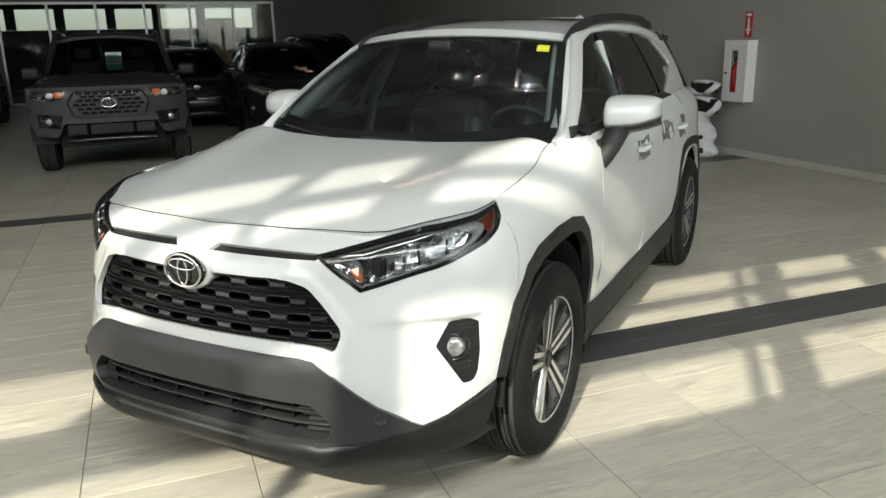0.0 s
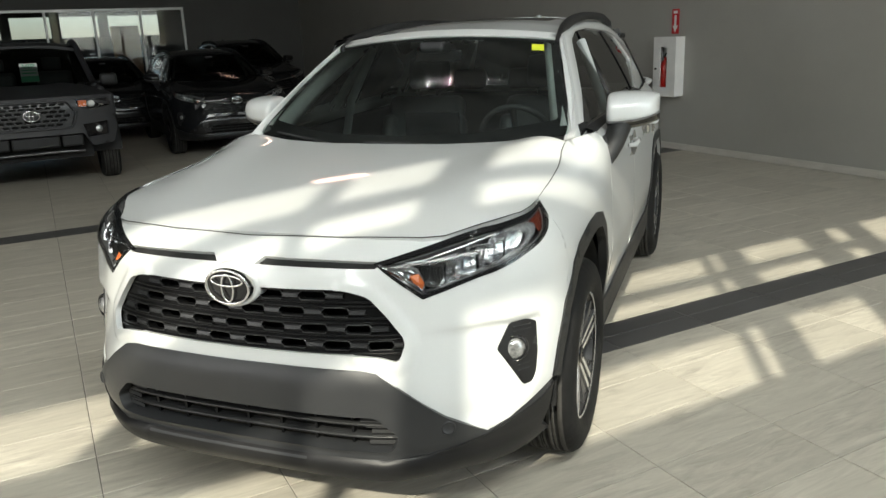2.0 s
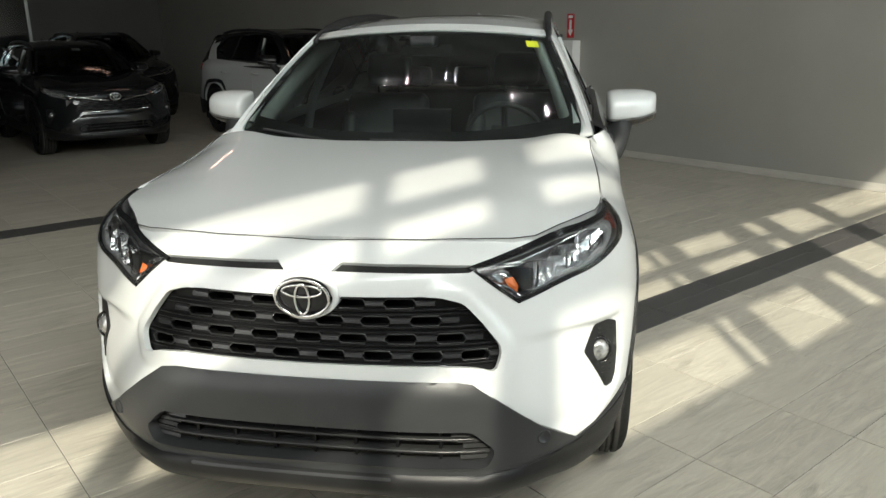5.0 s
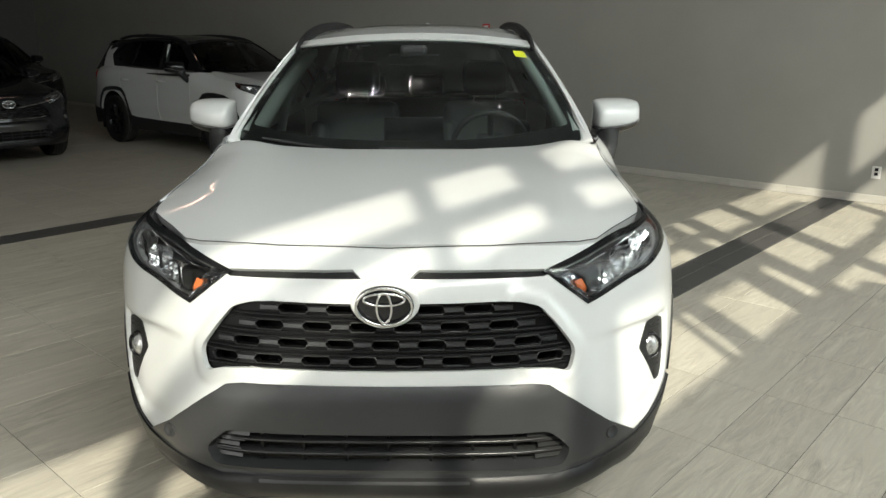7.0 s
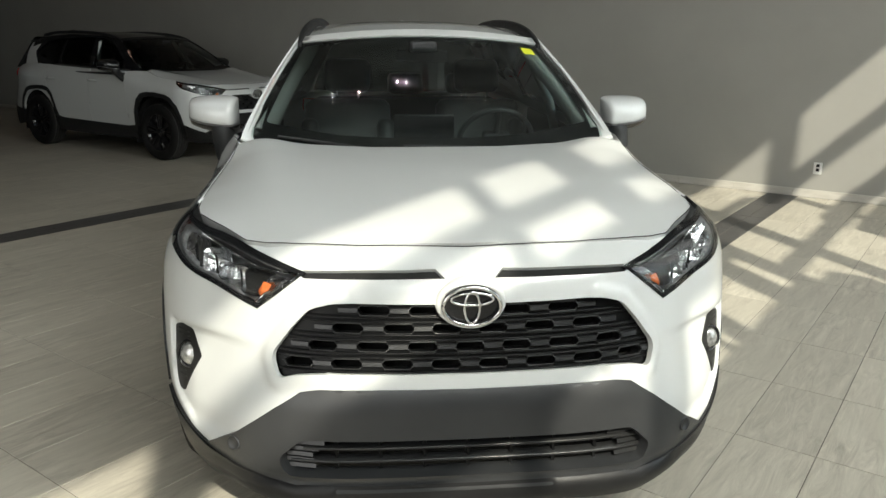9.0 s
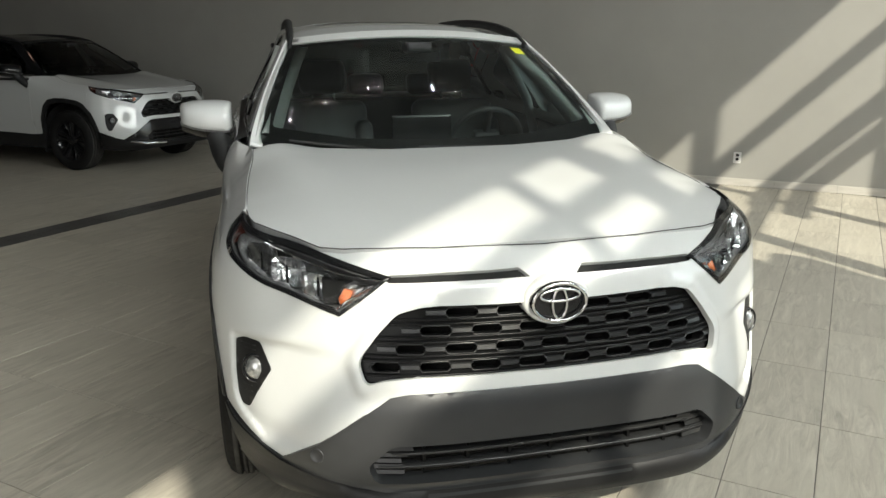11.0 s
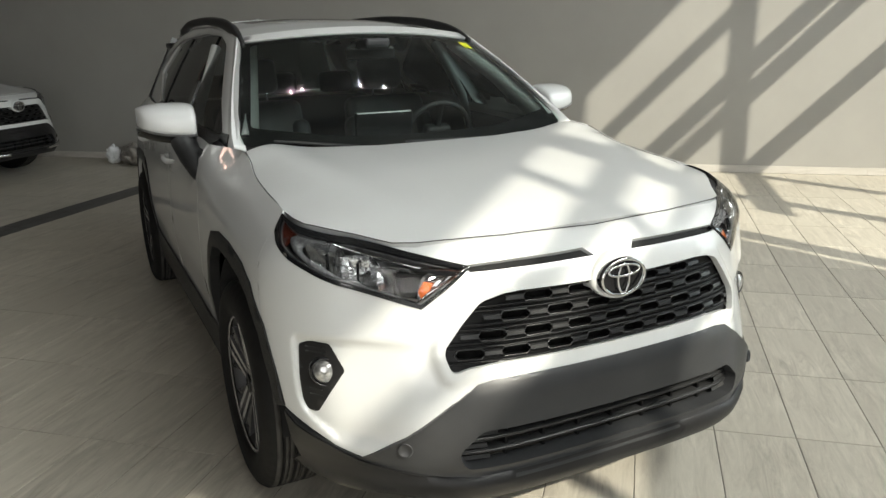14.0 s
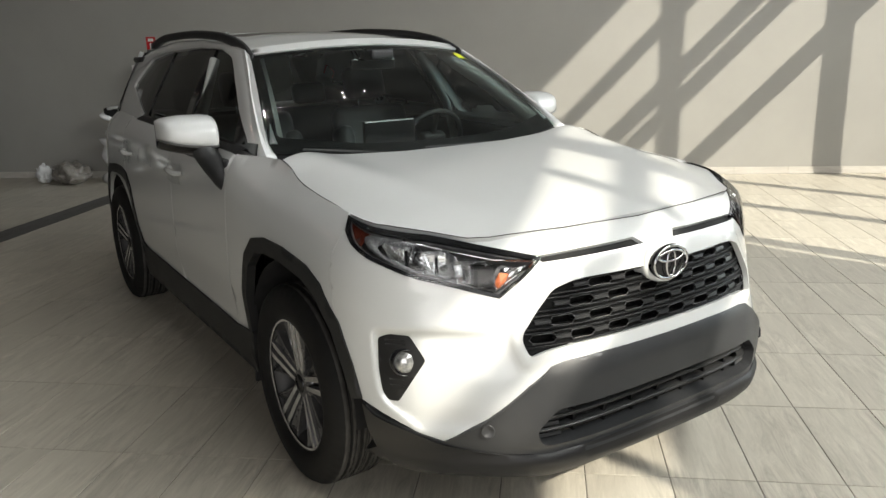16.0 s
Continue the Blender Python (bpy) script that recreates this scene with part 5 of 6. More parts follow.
    both("window_pillar", [(1.415, 1.155), (1.51, 1.158), (1.61, 1.550), (1.515, 1.545)], offset(cabin_side, -0.006), M_GLOSSBLACK, car, "gloss black pillar", step=0.08, depth=0.012)
    both("window_pillar", [(2.24, 1.178), (2.29, 1.180), (2.29, 1.540), (2.24, 1.542)], offset(cabin_side, -0.006), M_GLOSSBLACK, car, "gloss black pillar", step=0.08, depth=0.012)
    belt = [(0.50, 1.118), (0.60, 1.128), (1.4, 1.147), (2.28, 1.170), (2.28, 1.190), (1.4, 1.166), (0.64, 1.152), (0.62, 1.162), (0.52, 1.165)]
    both("window_trim", belt, cabin_side, M_GLOSSBLACK, car, "gloss black window trim", step=0.05, depth=0.01, out=0.006)
    both("sail_panel", [(0.50, 1.122), (0.76, 1.138), (0.80, 1.262), (0.74, 1.228), (0.58, 1.142)], cabin_side, M_GLOSSBLACK, car, "gloss black triangle", step=0.05, depth=0.01, out=0.003)
    # painted pillars from the scuttle up into the cant rails, rounded across
    for s in (1, -1):
        bm = bmesh.new()
        rings = []
        line = [("screen", q) for q in np.linspace(0.015, 1.0, 15)] + [("roof", y) for y in np.linspace(1.24, 3.08, 17)]
        for kind, q in line:
            if kind == "screen":
                a = screen(0.992, q) + Vector((0.004, -0.004, 0.009))
                c = cabin_side(a.y + 0.105 + 0.02 * q, a.z - 0.016)
                out = Vector((0.012, -0.012, 0.010))
            else:
                a = roof(0.552 - 0.012 * (q - 1.2), q) + Vector((0, 0, 0.004))
                c = cabin_side(q + 0.05, float(np.interp(q + 0.05, [1.19, 1.40, 1.8, 2.4, 2.68, 2.86, 3.2], [1.503, 1.540, 1.556, 1.536, 1.514, 1.47, 1.40])))
                out = Vector((0.020, 0, 0.016))
            c = c + Vector((0.004, 0, 0))
            b = (a + c) / 2 + out
            ring = []
            for t in np.linspace(0, 1, 7):
                p = a * (1 - t) ** 2 + b * 2 * t * (1 - t) + c * t * t
                ring.append(bm.verts.new((s * p.x, p.y, p.z)))
            rings.append(ring)
        for A, B in zip(rings, rings[1:]):
            for j in range(6):
                bm.faces.new((A[j], A[j + 1], B[j + 1], B[j]) if s > 0 else (A[j], B[j], B[j + 1], A[j + 1]))
        part("pillar", bm, roof_mat, car)
    # roof with its glass panel and rails
    rf = [(0.0, 1.02), (0.30, 1.035), (0.52, 1.075), (0.575, 1.11), (0.568, 1.4), (0.558, 2.2), (0.535, 2.9), (0.50, 3.2), (0, 3.28)][1:-1]
    rf = rf + [(-x, y) for x, y in reversed(rf)]
    glassp = rounded([(0.40, 1.58), (0.43, 2.2), (-0.43, 2.2), (-0.40, 1.58)], 0.05)
    part("roof", shell(rf, roof, step=0.05, depth=0.03, holes=[glassp]), roof_mat, car)
    part("sunroof", shell(glassp, roof, step=0.08, depth=0.01, out=-0.003), M_GLOSSBLACK, car, "black glass sunroof")
    for s in (1, -1):
        bm = bmesh.new()
        pts = [(0.572, 1.02, 1.517), (0.566, 1.12, 1.557), (0.556, 1.28, 1.594), (0.545, 1.55, 1.627), (0.535, 1.95, 1.648), (0.530, 2.3, 1.650), (0.525, 2.65, 1.642), (0.520, 2.95, 1.606)]
        pts = [tuple(p) for p in smooth_curve(pts, 5)]
        rings = []
        for i, (x, y, z) in enumerate(pts):
            g, z = min(0.85, 0.40 + 0.05 * i), z - 0.010 + 0.004 * min(1.0, i / 8)
            rings.append([bm.verts.new((s * (x + dx * g), y, z + dz * (g if dz > -0.03 else 1))) for dx, dz in ((-0.022, -0.040), (-0.019, -0.004), (-0.010, 0.002), (0.008, 0.001), (0.018, -0.008), (0.022, -0.040))])
        for A, B in zip(rings, rings[1:]):
            for k in range(6):
                bm.faces.new((A[k], A[(k + 1) % 6], B[(k + 1) % 6], B[k]))
        bm.faces.new(rings[0])
        bm.faces.new(rings[-1])
        bmesh.ops.recalc_face_normals(bm, faces=bm.faces)
        part("roof_rail", bm, M_CLAD, car, "black roof rail")
    bm = bmesh.new()
    tube(bm, [(0, 2.95, 1.61), (0, 3.02, 1.645), (0, 3.08, 1.655), (0, 3.13, 1.60)], [0.025, 0.02, 0.012, 0.02], 8)
    part("roof_aerial", bm, roof_mat, car)
    # windscreen, its black border, wipers and scuttle
    full = [(-0.985, 0.0), (0.985, 0.0), (0.99, 1.0), (-0.99, 1.0)]
    part("windscreen", shell(full, screen, step=0.07, depth=0, out=0.002, exact=True), M_WINDSCREEN if not dark_wheels else M_FARSCREEN, car, "tinted windscreen")
    inner = rounded([(-0.935, 0.13), (-0.5, 0.085), (0.5, 0.085), (0.935, 0.13), (0.93, 0.905), (0.12, 0.905), (0.09, 0.85), (-0.09, 0.85), (-0.12, 0.905), (-0.93, 0.905)], 0.03)
    part("windscreen_border", shell(full, screen, step=0.06, depth=0, out=-0.002, holes=[inner]), M_GLOSSBLACK, car, "black printed border")
    part("roof_header", shell([(-0.965, 0.945), (0.965, 0.945), (0.97, 1.02), (-0.97, 1.02)], screen, step=0.05, depth=0.01, out=0.008), roof_mat, car)
    part("windscreen_seal", shell([(-1.002, -0.02), (1.002, -0.02), (1.002, 1.03), (-1.002, 1.03)], screen, step=0.06, depth=0.0, out=-0.008, holes=[[(-0.98, 0.01), (0.98, 0.01), (0.985, 0.995), (-0.985, 0.995)]]), M_CLAD, car, "black rubber seal")
    part("scuttle", shell([(-0.98, -0.16), (0.98, -0.16), (1.0, 0.012), (-1.0, 0.012)], screen, step=0.06, depth=0, out=-0.014), M_CLAD, car, "black scuttle panel")
    for x0, x1 in ((0.50, -0.12), (-0.08, -0.62)):
        bm = bmesh.new()
        tube(bm, [screen(x0 / 0.75, -0.06) + Vector((0, -0.005, 0.012)), screen((x0 + x1) / 1.5, 0.0) + Vector((0, -0.006, 0.012)), screen(x1 / 0.75, 0.02) + Vector((0, -0.004, 0.010))], [0.010, 0.008, 0.006], 6)
        part("wiper", bm, M_CLAD, car, "black wiper")
    # tail window and hatch
    bm = bmesh.new()
    A = [bm.verts.new(p) for p in ((-0.70, 3.50, 1.11), (0.70, 3.50, 1.11), (0.52, 3.22, 1.54), (-0.52, 3.22, 1.54))]
    bm.faces.new(A)
    part("tail_window", bm, M_PRIVACY, car, "dark tail window")
    bm = bmesh.new()
    for s in (1, -1):
        B = [bm.verts.new(p) for p in ((s * 0.70, 3.50, 1.11), (s * 0.76, 3.20, 1.15), (s * 0.56, 3.17, 1.55), (s * 0.52, 3.22, 1.54))]
        bm.faces.new(B)
    C = [bm.verts.new(p) for p in ((-0.52, 3.16, 1.560), (0.52, 3.16, 1.560), (0.48, 3.30, 1.548), (-0.48, 3.30, 1.548), (-0.52, 3.22, 1.535), (0.52, 3.22, 1.535))]
    bm.faces.new(C[:4])
    bm.faces.new((C[3], C[2], C[5], C[4]))
    part("hatch_frame", bm, roof_mat, car, smooth=False)
    # spoiler ends that stand out behind the cabin
    for s in (1, -1):
        bm = bmesh.new()
        add_box(bm, (s * 0.575 - 0.03, 2.96, 1.478), (s * 0.575 + 0.03, 3.20, 1.512), 0.012)
        part("spoiler_end", bm, M_CLAD, car, "black spoiler end")
    for s in (1, -1):
        mirror_part(car, s, paint if not dark_wheels else M_GLOSSBLACK)
    # wheels and dark underside
    for y in (0.0, 2.69):
        for s in (1, -1):
            wheel(car, s * 0.803, y, s, dark=dark_wheels)
    bm = bmesh.new()
    add_box(bm, (-0.62, -0.70, 0.24), (0.62, 3.45, 0.60))
    add_box(bm, (-0.84, 0.47, 0.26), (0.84, 2.2, 0.50))
    part("underbody", bm, M_DARK, car, "dark underbody", smooth=False)
    for y0 in (0.0, 2.69):
        for s in (1, -1):
            bm = bmesh.new()
            prof = arch_hole(y0, 0.445, 20)
            A = [bm.verts.new((s * 0.885, y, z)) for y, z in prof]
            B = [bm.verts.new((s * 0.60, y, z)) for y, z in prof]
            for k in range(20):
                bm.faces.new((A[k], A[k + 1], B[k + 1], B[k]))
            part("wheel_well", bm, M_DARK, car, "black wheel well liner")
    box_part("bulkhead", (-0.66, 0.24, 0.5), (0.66, 0.30, 1.06), M_DARK, car)
    box_part("engine_bay", (-0.60, -0.70, 0.55), (0.60, 0.24, 0.90), M_DARK, car)
    for s in (1, -1):
        for yy in (0.475, 3.16):
            p = Vector(body(a_of_y(yy, 0.34), 0.34))
            box_part("mud_flap", (s * p.x - 0.10 if s > 0 else s * p.x, yy - 0.006, 0.20), (s * p.x if s > 0 else s * p.x + 0.10, yy + 0.006, 0.42), M_CLAD, car, bevel=0.003)
    if cabin:
        cabin_parts(car)
    return car


def cabin_parts(car):
    """Dashboard, wheel, seats and linings, as they show through the screen."""
    bm = bmesh.new()
    secs = []
    for x in np.linspace(-0.72, 0.72, 13):
        b = 0.05 * (1 - (x / 0.72) ** 2)
        secs.append([bm.verts.new((x, y, z)) for y, z in ((0.34 - b * 0.4, 1.02), (0.42 - b, 1.055 + b * 0.3), (0.70 - b, 1.075 + b * 0.25), (0.88 - b, 1.06), (0.95 - b, 0.99), (0.93 - b, 0.70))])
    for A, B in zip(secs, secs[1:]):
        for i in range(5):
            bm.faces.new((A[i], B[i], B[i + 1], A[i + 1]))
    part("dashboard", bm, M_CABIN, car, "black dashboard")
    box_part("display_screen", (-0.14, 0.80, 1.055), (0.14, 0.83, 1.19), M_GLOSSBLACK, car, bevel=0.008)
    bm = bmesh.new()
    c = Vector((0.37, 1.02, 1.03))
    tilt = Matrix.Translation(c) @ Matrix.Rotation(radians(-66), 4, "X")
    pts = [tilt @ Vector((0.185 * math.cos(t), 0.185 * math.sin(t), 0)) for t in (2 * math.pi * k / 36 for k in range(36))]
    tube(bm, pts, 0.014, 8, closed=True)
    part("steering_wheel", bm, M_CABIN, car)
    bm = bmesh.new()
    for t in (0.25, 2.9, 4.71):
        tube(bm, [tilt @ Vector((0, 0, 0.0)), tilt @ Vector((0.18 * math.cos(t), 0.18 * math.sin(t), 0))], 0.016, 6)
    add_box(bm, (-0.07, -0.06, -0.03), (0.07, 0.06, 0.03), 0.015, tilt)
    part("wheel_spokes", bm, M_CABIN, car)
    for x in (-0.37, 0.37):
        seat = new("front_seat")
        seat.parent = car
        seat["label"] = "dark grey front seat with a headrest"
        box_part("cushion", (x - 0.25, 1.05, 0.52), (x + 0.25, 1.55, 0.70), M_SEAT, seat, bevel=0.06)
        m = Matrix.Translation((x, 1.55, 0.66)) @ Matrix.Rotation(radians(-16), 4, "X")
        bm = bmesh.new()
        add_box(bm, (-0.24, -0.06, 0), (0.24, 0.07, 0.56), 0.055, m, 3)
        for s in (-1, 1):
            add_box(bm, (s * 0.21 - 0.05, -0.10, 0.02), (s * 0.21 + 0.05, 0.05, 0.44), 0.045, m, 3)
        part("backrest", bm, M_SEAT, seat)
        bm = bmesh.new()
        add_box(bm, (-0.13, -0.045, 0.60), (0.13, 0.055, 0.79), 0.045, m, 3)
        part("headrest", bm, M_SEAT, seat)
        bm = bmesh.new()
        for s in (-1, 1):
            tube(bm, [m @ Vector((s * 0.06, 0.0, 0.54)), m @ Vector((s * 0.06, 0.0, 0.64))], 0.006, 6)
        part("headrest_post", bm, M_CHROME, seat, "chrome posts")
    rear = new("rear_seat")
    rear.parent = car
    m = Matrix.Translation((0, 2.42, 0.66)) @ Matrix.Rotation(radians(-18), 4, "X")
    box_part("cushion", (-0.62, 1.95, 0.5), (0.62, 2.45, 0.70), M_SEAT, rear, bevel=0.05)
    bm = bmesh.new()
    add_box(bm, (-0.62, -0.06, 0), (0.62, 0.08, 0.52), 0.05, m)
    part("backrest", bm, M_SEAT, rear)
    for x in (-0.40, 0.0, 0.40):
        bm = bmesh.new()
        add_box(bm, (x - 0.12, -0.04, 0.54), (x + 0.12, 0.05, 0.68), 0.035, m)
        part("headrest", bm, M_SEAT, rear)
    lining = [(0.0, 1.03), (0.30, 1.05), (0.50, 1.09), (0.545, 1.15), (0.555, 2.2), (0.50, 3.1)][1:]
    lining = lining + [(-x, y) for x, y in reversed(lining)]
    part("roof_lining", shell(lining, offset(roof, -0.035), step=0.12, depth=0), M_LINING, car, "pale roof lining")
    for s in (1, -1):
        bm = bmesh.new()
        tube(bm, [(s * 0.705, 0.52, 1.125), (s * 0.615, 0.82, 1.33), (s * 0.525, 1.12, 1.49)], [0.05, 0.046, 0.04], 8)
        tube(bm, [(s * 0.765, 1.37, 1.00), (s * 0.725, 1.385, 1.20), (s * 0.60, 1.47, 1.49)], 0.024, 8)
        part("pillar_lining", bm, M_LINING, car, "pale pillar lining")
    box_part("inside_mirror", (-0.12, 0.93, 1.42), (0.12, 0.955, 1.475), M_GLOSSBLACK, car, bevel=0.008)
    box_part("camera_cover", (-0.06, 0.84, 1.465), (0.06, 0.97, 1.515), M_CABIN, car, bevel=0.012)
    box_part("cabin_floor", (-0.80, 0.3, 0.40), (0.80, 3.2, 0.46), M_CABIN, car)
    for s in (1, -1):
        bm = bmesh.new()
        add_box(bm, (s * 0.84 - 0.03, 0.62, 0.45), (s * 0.84 + 0.03, 2.4, 1.10), 0.02)
        part("door_lining", bm, M_CABIN, car)


main_car = suv(Matrix.Identity(4), M_WHITE, M_WHITE, "white compact SUV with black cladding parked on the tiles", M_BUMPER)
# clear film left on the door handles and the flank
for y0, y1, z0, z1, seed in ((1.18, 1.44, 0.92, 1.03, 3), (1.72, 2.02, 0.95, 1.05, 7), (2.18, 2.40, 0.93, 1.04, 11)):
    for s in (1, -1):
        bm = bmesh.new()
        rows = []
        for i in range(25):
            row = []
            for j in range(13):
                y, z = y0 + (y1 - y0) * i / 24, z0 + (z1 - z0) * j / 12
                w = Vector((y * 9, z * 9, seed))
                y, z = y + 0.03 * noise.noise(w * 0.7), z + 0.025 * noise.noise(w * 0.7 + Vector((5, 3, 0)))
                p = Vector(body(a_of_y(y, z), z))
                lift = 0.008 + 0.022 * abs(noise.noise(w * 1.6))
                row.append(bm.verts.new((s * (p.x + max(0.004, lift)), p.y, p.z)))
            rows.append(row)
        for A, B in zip(rows, rows[1:]):
            for j in range(12):
                bm.faces.new((A[j], A[j + 1], B[j + 1], B[j]))
        part("protective_film", bm, M_FILM, main_car, "crinkled clear protective film")
# sticker behind the windscreen
bm = shell([(0.785, 0.785), (0.875, 0.785), (0.875, 0.862), (0.785, 0.862)], screen, step=0.05, depth=0, out=0.004)
tagged(part("sticker", bm, M_STICKER), "square yellow-green sticker on the windscreen", "sticker")


# ---- floor ----
def chamfered_tile(lu, lv, gap=0.0018):
    """A tile's mesh about its middle, top at z 0, with a fine chamfer."""
    bm = bmesh.new()
    a, b, c = lu / 2 - gap, lv / 2 - gap, 0.0012
    low = [bm.verts.new((x, y, -0.009)) for x, y in ((-a, -b), (a, -b), (a, b), (-a, b))]
    mid = [bm.verts.new((x, y, -c)) for x, y in ((-a, -b), (a, -b), (a, b), (-a, b))]
    top = [bm.verts.new((x, y, 0)) for x, y in ((-a + c, -b + c), (a - c, -b + c), (a - c, b - c), (-a + c, b - c))]
    for A, B in ((low, mid), (mid, top)):
        for k in range(4):
            bm.faces.new((A[k], A[(k + 1) % 4], B[(k + 1) % 4], B[k]))
    bm.faces.new(top)
    me = bpy.data.meshes.new("tile")
    bm.to_mesh(me)
    bm.free()
    return me


floor = room_box("floor", (SIDE_U - 0.2, BACK_V - 6.2, -0.15), (WALL_U, FRONT_V + 0.05, -0.003), M_GROUT)
setting(floor, "wood-look porcelain tiles in pale warm grey with two dark bands", "floor")
T_U, T_V, U0, V0 = 0.6, 0.3, 0.71, 0.955
BANDS = (4, 19)  # rows of dark tiles, counted away from the glazed front
PALE, DARK_HALF = chamfered_tile(T_U, T_V), chamfered_tile(T_U, T_V / 2, 0.0026)
PALE.materials.append(M_TILE)
DARK_HALF.materials.append(M_TILEDARK)
rest_pale, rest_dark = [], []
for i in range(-19, 10):
    for j in range(-13, 87):
        u, v = U0 + T_U * (i + 0.5), V0 - T_V * (j + 0.5)
        if u > WALL_U + 0.2 or v > FRONT_V:
            continue
        lu = T_U if u + T_U / 2 < WALL_U else None
        if lu is None and u - T_U / 2 > WALL_U - 0.02:
            continue
        near = -1.9 < u < 4.7 and -3.1 < v < 4.1
        rows = [(v - T_V / 4, DARK_HALF, T_V / 2), (v + T_V / 4, DARK_HALF, T_V / 2)] if (j + 1 == BANDS[0] and u > 0.1) or j + 1 == BANDS[1] else [(v, PALE, T_V)]
        for vv, me, lv in rows:
            if near:
                t = new("tile", me)
                t.parent = floor
                t.matrix_world = Matrix.Translation(room(u, vv)) @ Matrix.Rotation(UV, 4, "Z")
            else:
                (rest_pale if me is PALE else rest_dark).append((u, vv, min(u + T_U / 2, WALL_U), lv))


def far_tiles(name, cells, mat):
    vs, fs = [], []
    g = 0.0018
    for u, v, u1, lv in cells:
        o = len(vs)
        for a, b in ((u - T_U / 2 + g, v + lv / 2 - g), (u1 - g, v + lv / 2 - g), (u1 - g, v - lv / 2 + g), (u - T_U / 2 + g, v - lv / 2 + g)):
            vs.append(tuple(room(a, b, 0.0)))
        for a, b in ((u - T_U / 2 + g, v + lv / 2 - g), (u1 - g, v + lv / 2 - g), (u1 - g, v - lv / 2 + g), (u - T_U / 2 + g, v - lv / 2 + g)):
            vs.append(tuple(room(a, b, -0.006)))
        fs.append((o, o + 1, o + 2, o + 3))
        fs += [(o + k, o + 4 + k, o + 4 + (k + 1) % 4, o + (k + 1) % 4) for k in range(4)]
    me = bpy.data.meshes.new(name)
    me.from_pydata(vs, [], fs)
    me.materials.append(mat)
    ob = new(name, me)
    ob.parent = floor
    tagged(ob, kind="stuff")
    return ob


far_tiles("far_tiles", rest_pale, M_TILE_FAR)
far_tiles("far_dark_tiles", rest_dark, M_TILEDARK_FAR)

# ---- office beyond the back windows ----
setting(room_box("office_ceiling", (-6, BACK_V - 5.2, 2.9), (WALL_U, BACK_V - 0.2, 3.0), M_WALL), "pale office ceiling", "ceiling")
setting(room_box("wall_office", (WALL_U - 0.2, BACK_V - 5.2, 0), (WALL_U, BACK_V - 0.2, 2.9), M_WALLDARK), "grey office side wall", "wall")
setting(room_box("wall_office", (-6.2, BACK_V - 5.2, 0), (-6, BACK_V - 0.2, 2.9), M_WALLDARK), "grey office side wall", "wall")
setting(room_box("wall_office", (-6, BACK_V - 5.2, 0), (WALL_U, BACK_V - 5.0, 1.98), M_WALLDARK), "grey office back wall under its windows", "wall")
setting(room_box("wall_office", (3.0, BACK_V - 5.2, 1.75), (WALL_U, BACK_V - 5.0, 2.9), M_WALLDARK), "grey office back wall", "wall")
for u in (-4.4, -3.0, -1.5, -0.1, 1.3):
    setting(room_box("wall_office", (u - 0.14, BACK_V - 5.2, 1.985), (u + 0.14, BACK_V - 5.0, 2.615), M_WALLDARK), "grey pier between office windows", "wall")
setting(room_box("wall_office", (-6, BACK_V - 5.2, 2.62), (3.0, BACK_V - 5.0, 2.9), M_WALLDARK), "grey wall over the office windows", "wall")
desk = empty("reception_desk", Matrix.Identity(4), "pale wooden reception desk in the office", "desk")
M_WOOD = vary(material("pale_wood", (0.42, 0.26, 0.15), 0.5), (0.36, 0.21, 0.12), (0.48, 0.31, 0.18), 3, 8, stretch=(1, 8, 1))
room_box("desk_body", (0.8, BACK_V - 2.6, 0.0), (1.9, BACK_V - 2.0, 1.05), M_WOOD, parent=desk, bevel=0.01)
room_box("desk_top", (0.72, BACK_V - 2.68, 1.052), (1.98, BACK_V - 1.92, 1.09), M_WOOD, parent=desk, bevel=0.006)
screen_wall = empty("room_divider", Matrix.Identity(4), "tall wooden divider panel in the office", "divider")
room_box("divider_panel", (1.35, BACK_V - 3.6, 0.0), (2.15, BACK_V - 3.5, 2.25), M_WOOD, parent=screen_wall, bevel=0.01)

# ---- things on the grey wall ----
cab = empty("extinguisher_cabinet", Matrix.Identity(4), "white enamelled fire extinguisher cabinet on the grey wall", "cabinet")
C0, C1, Z0, Z1 = -4.86, -4.48, 0.69, 1.42
WF = WALL_U - 0.14
for nm, lo, hi in (("side_panel", (C0, Z0), (C0 + 0.012, Z1)), ("side_panel", (C1 - 0.012, Z0), (C1, Z1)), ("top_panel", (C0 + 0.013, Z1 - 0.012), (C1 - 0.013, Z1)), ("bottom_panel", (C0 + 0.013, Z0), (C1 - 0.013, Z0 + 0.012))):
    room_box(nm, (WF, lo[0], lo[1]), (WALL_U - 0.012, hi[0], hi[1]), M_CABWHITE, parent=cab)
room_box("back_panel", (WALL_U - 0.012, C0 + 0.001, Z0 + 0.001), (WALL_U - 0.002, C1 - 0.001, Z1 - 0.001), M_CABWHITE, parent=cab)
P0, P1, Q0, Q1 = -4.745, -4.625, 0.80, 1.30
for nm, a, b, z0, z1 in (("door_stile", C0 - 0.004, P0, Z0 - 0.004, Z1 + 0.004), ("door_stile", P1, C1 + 0.004, Z0 - 0.004, Z1 + 0.004), ("door_rail", P0, P1, Z0 - 0.004, Q0), ("door_rail", P0, P1, Q1, Z1 + 0.004)):
    room_box(nm, (WF - 0.018, a, z0), (WF - 0.002, b, z1), M_CABWHITE, parent=cab)
bm = bmesh.new()
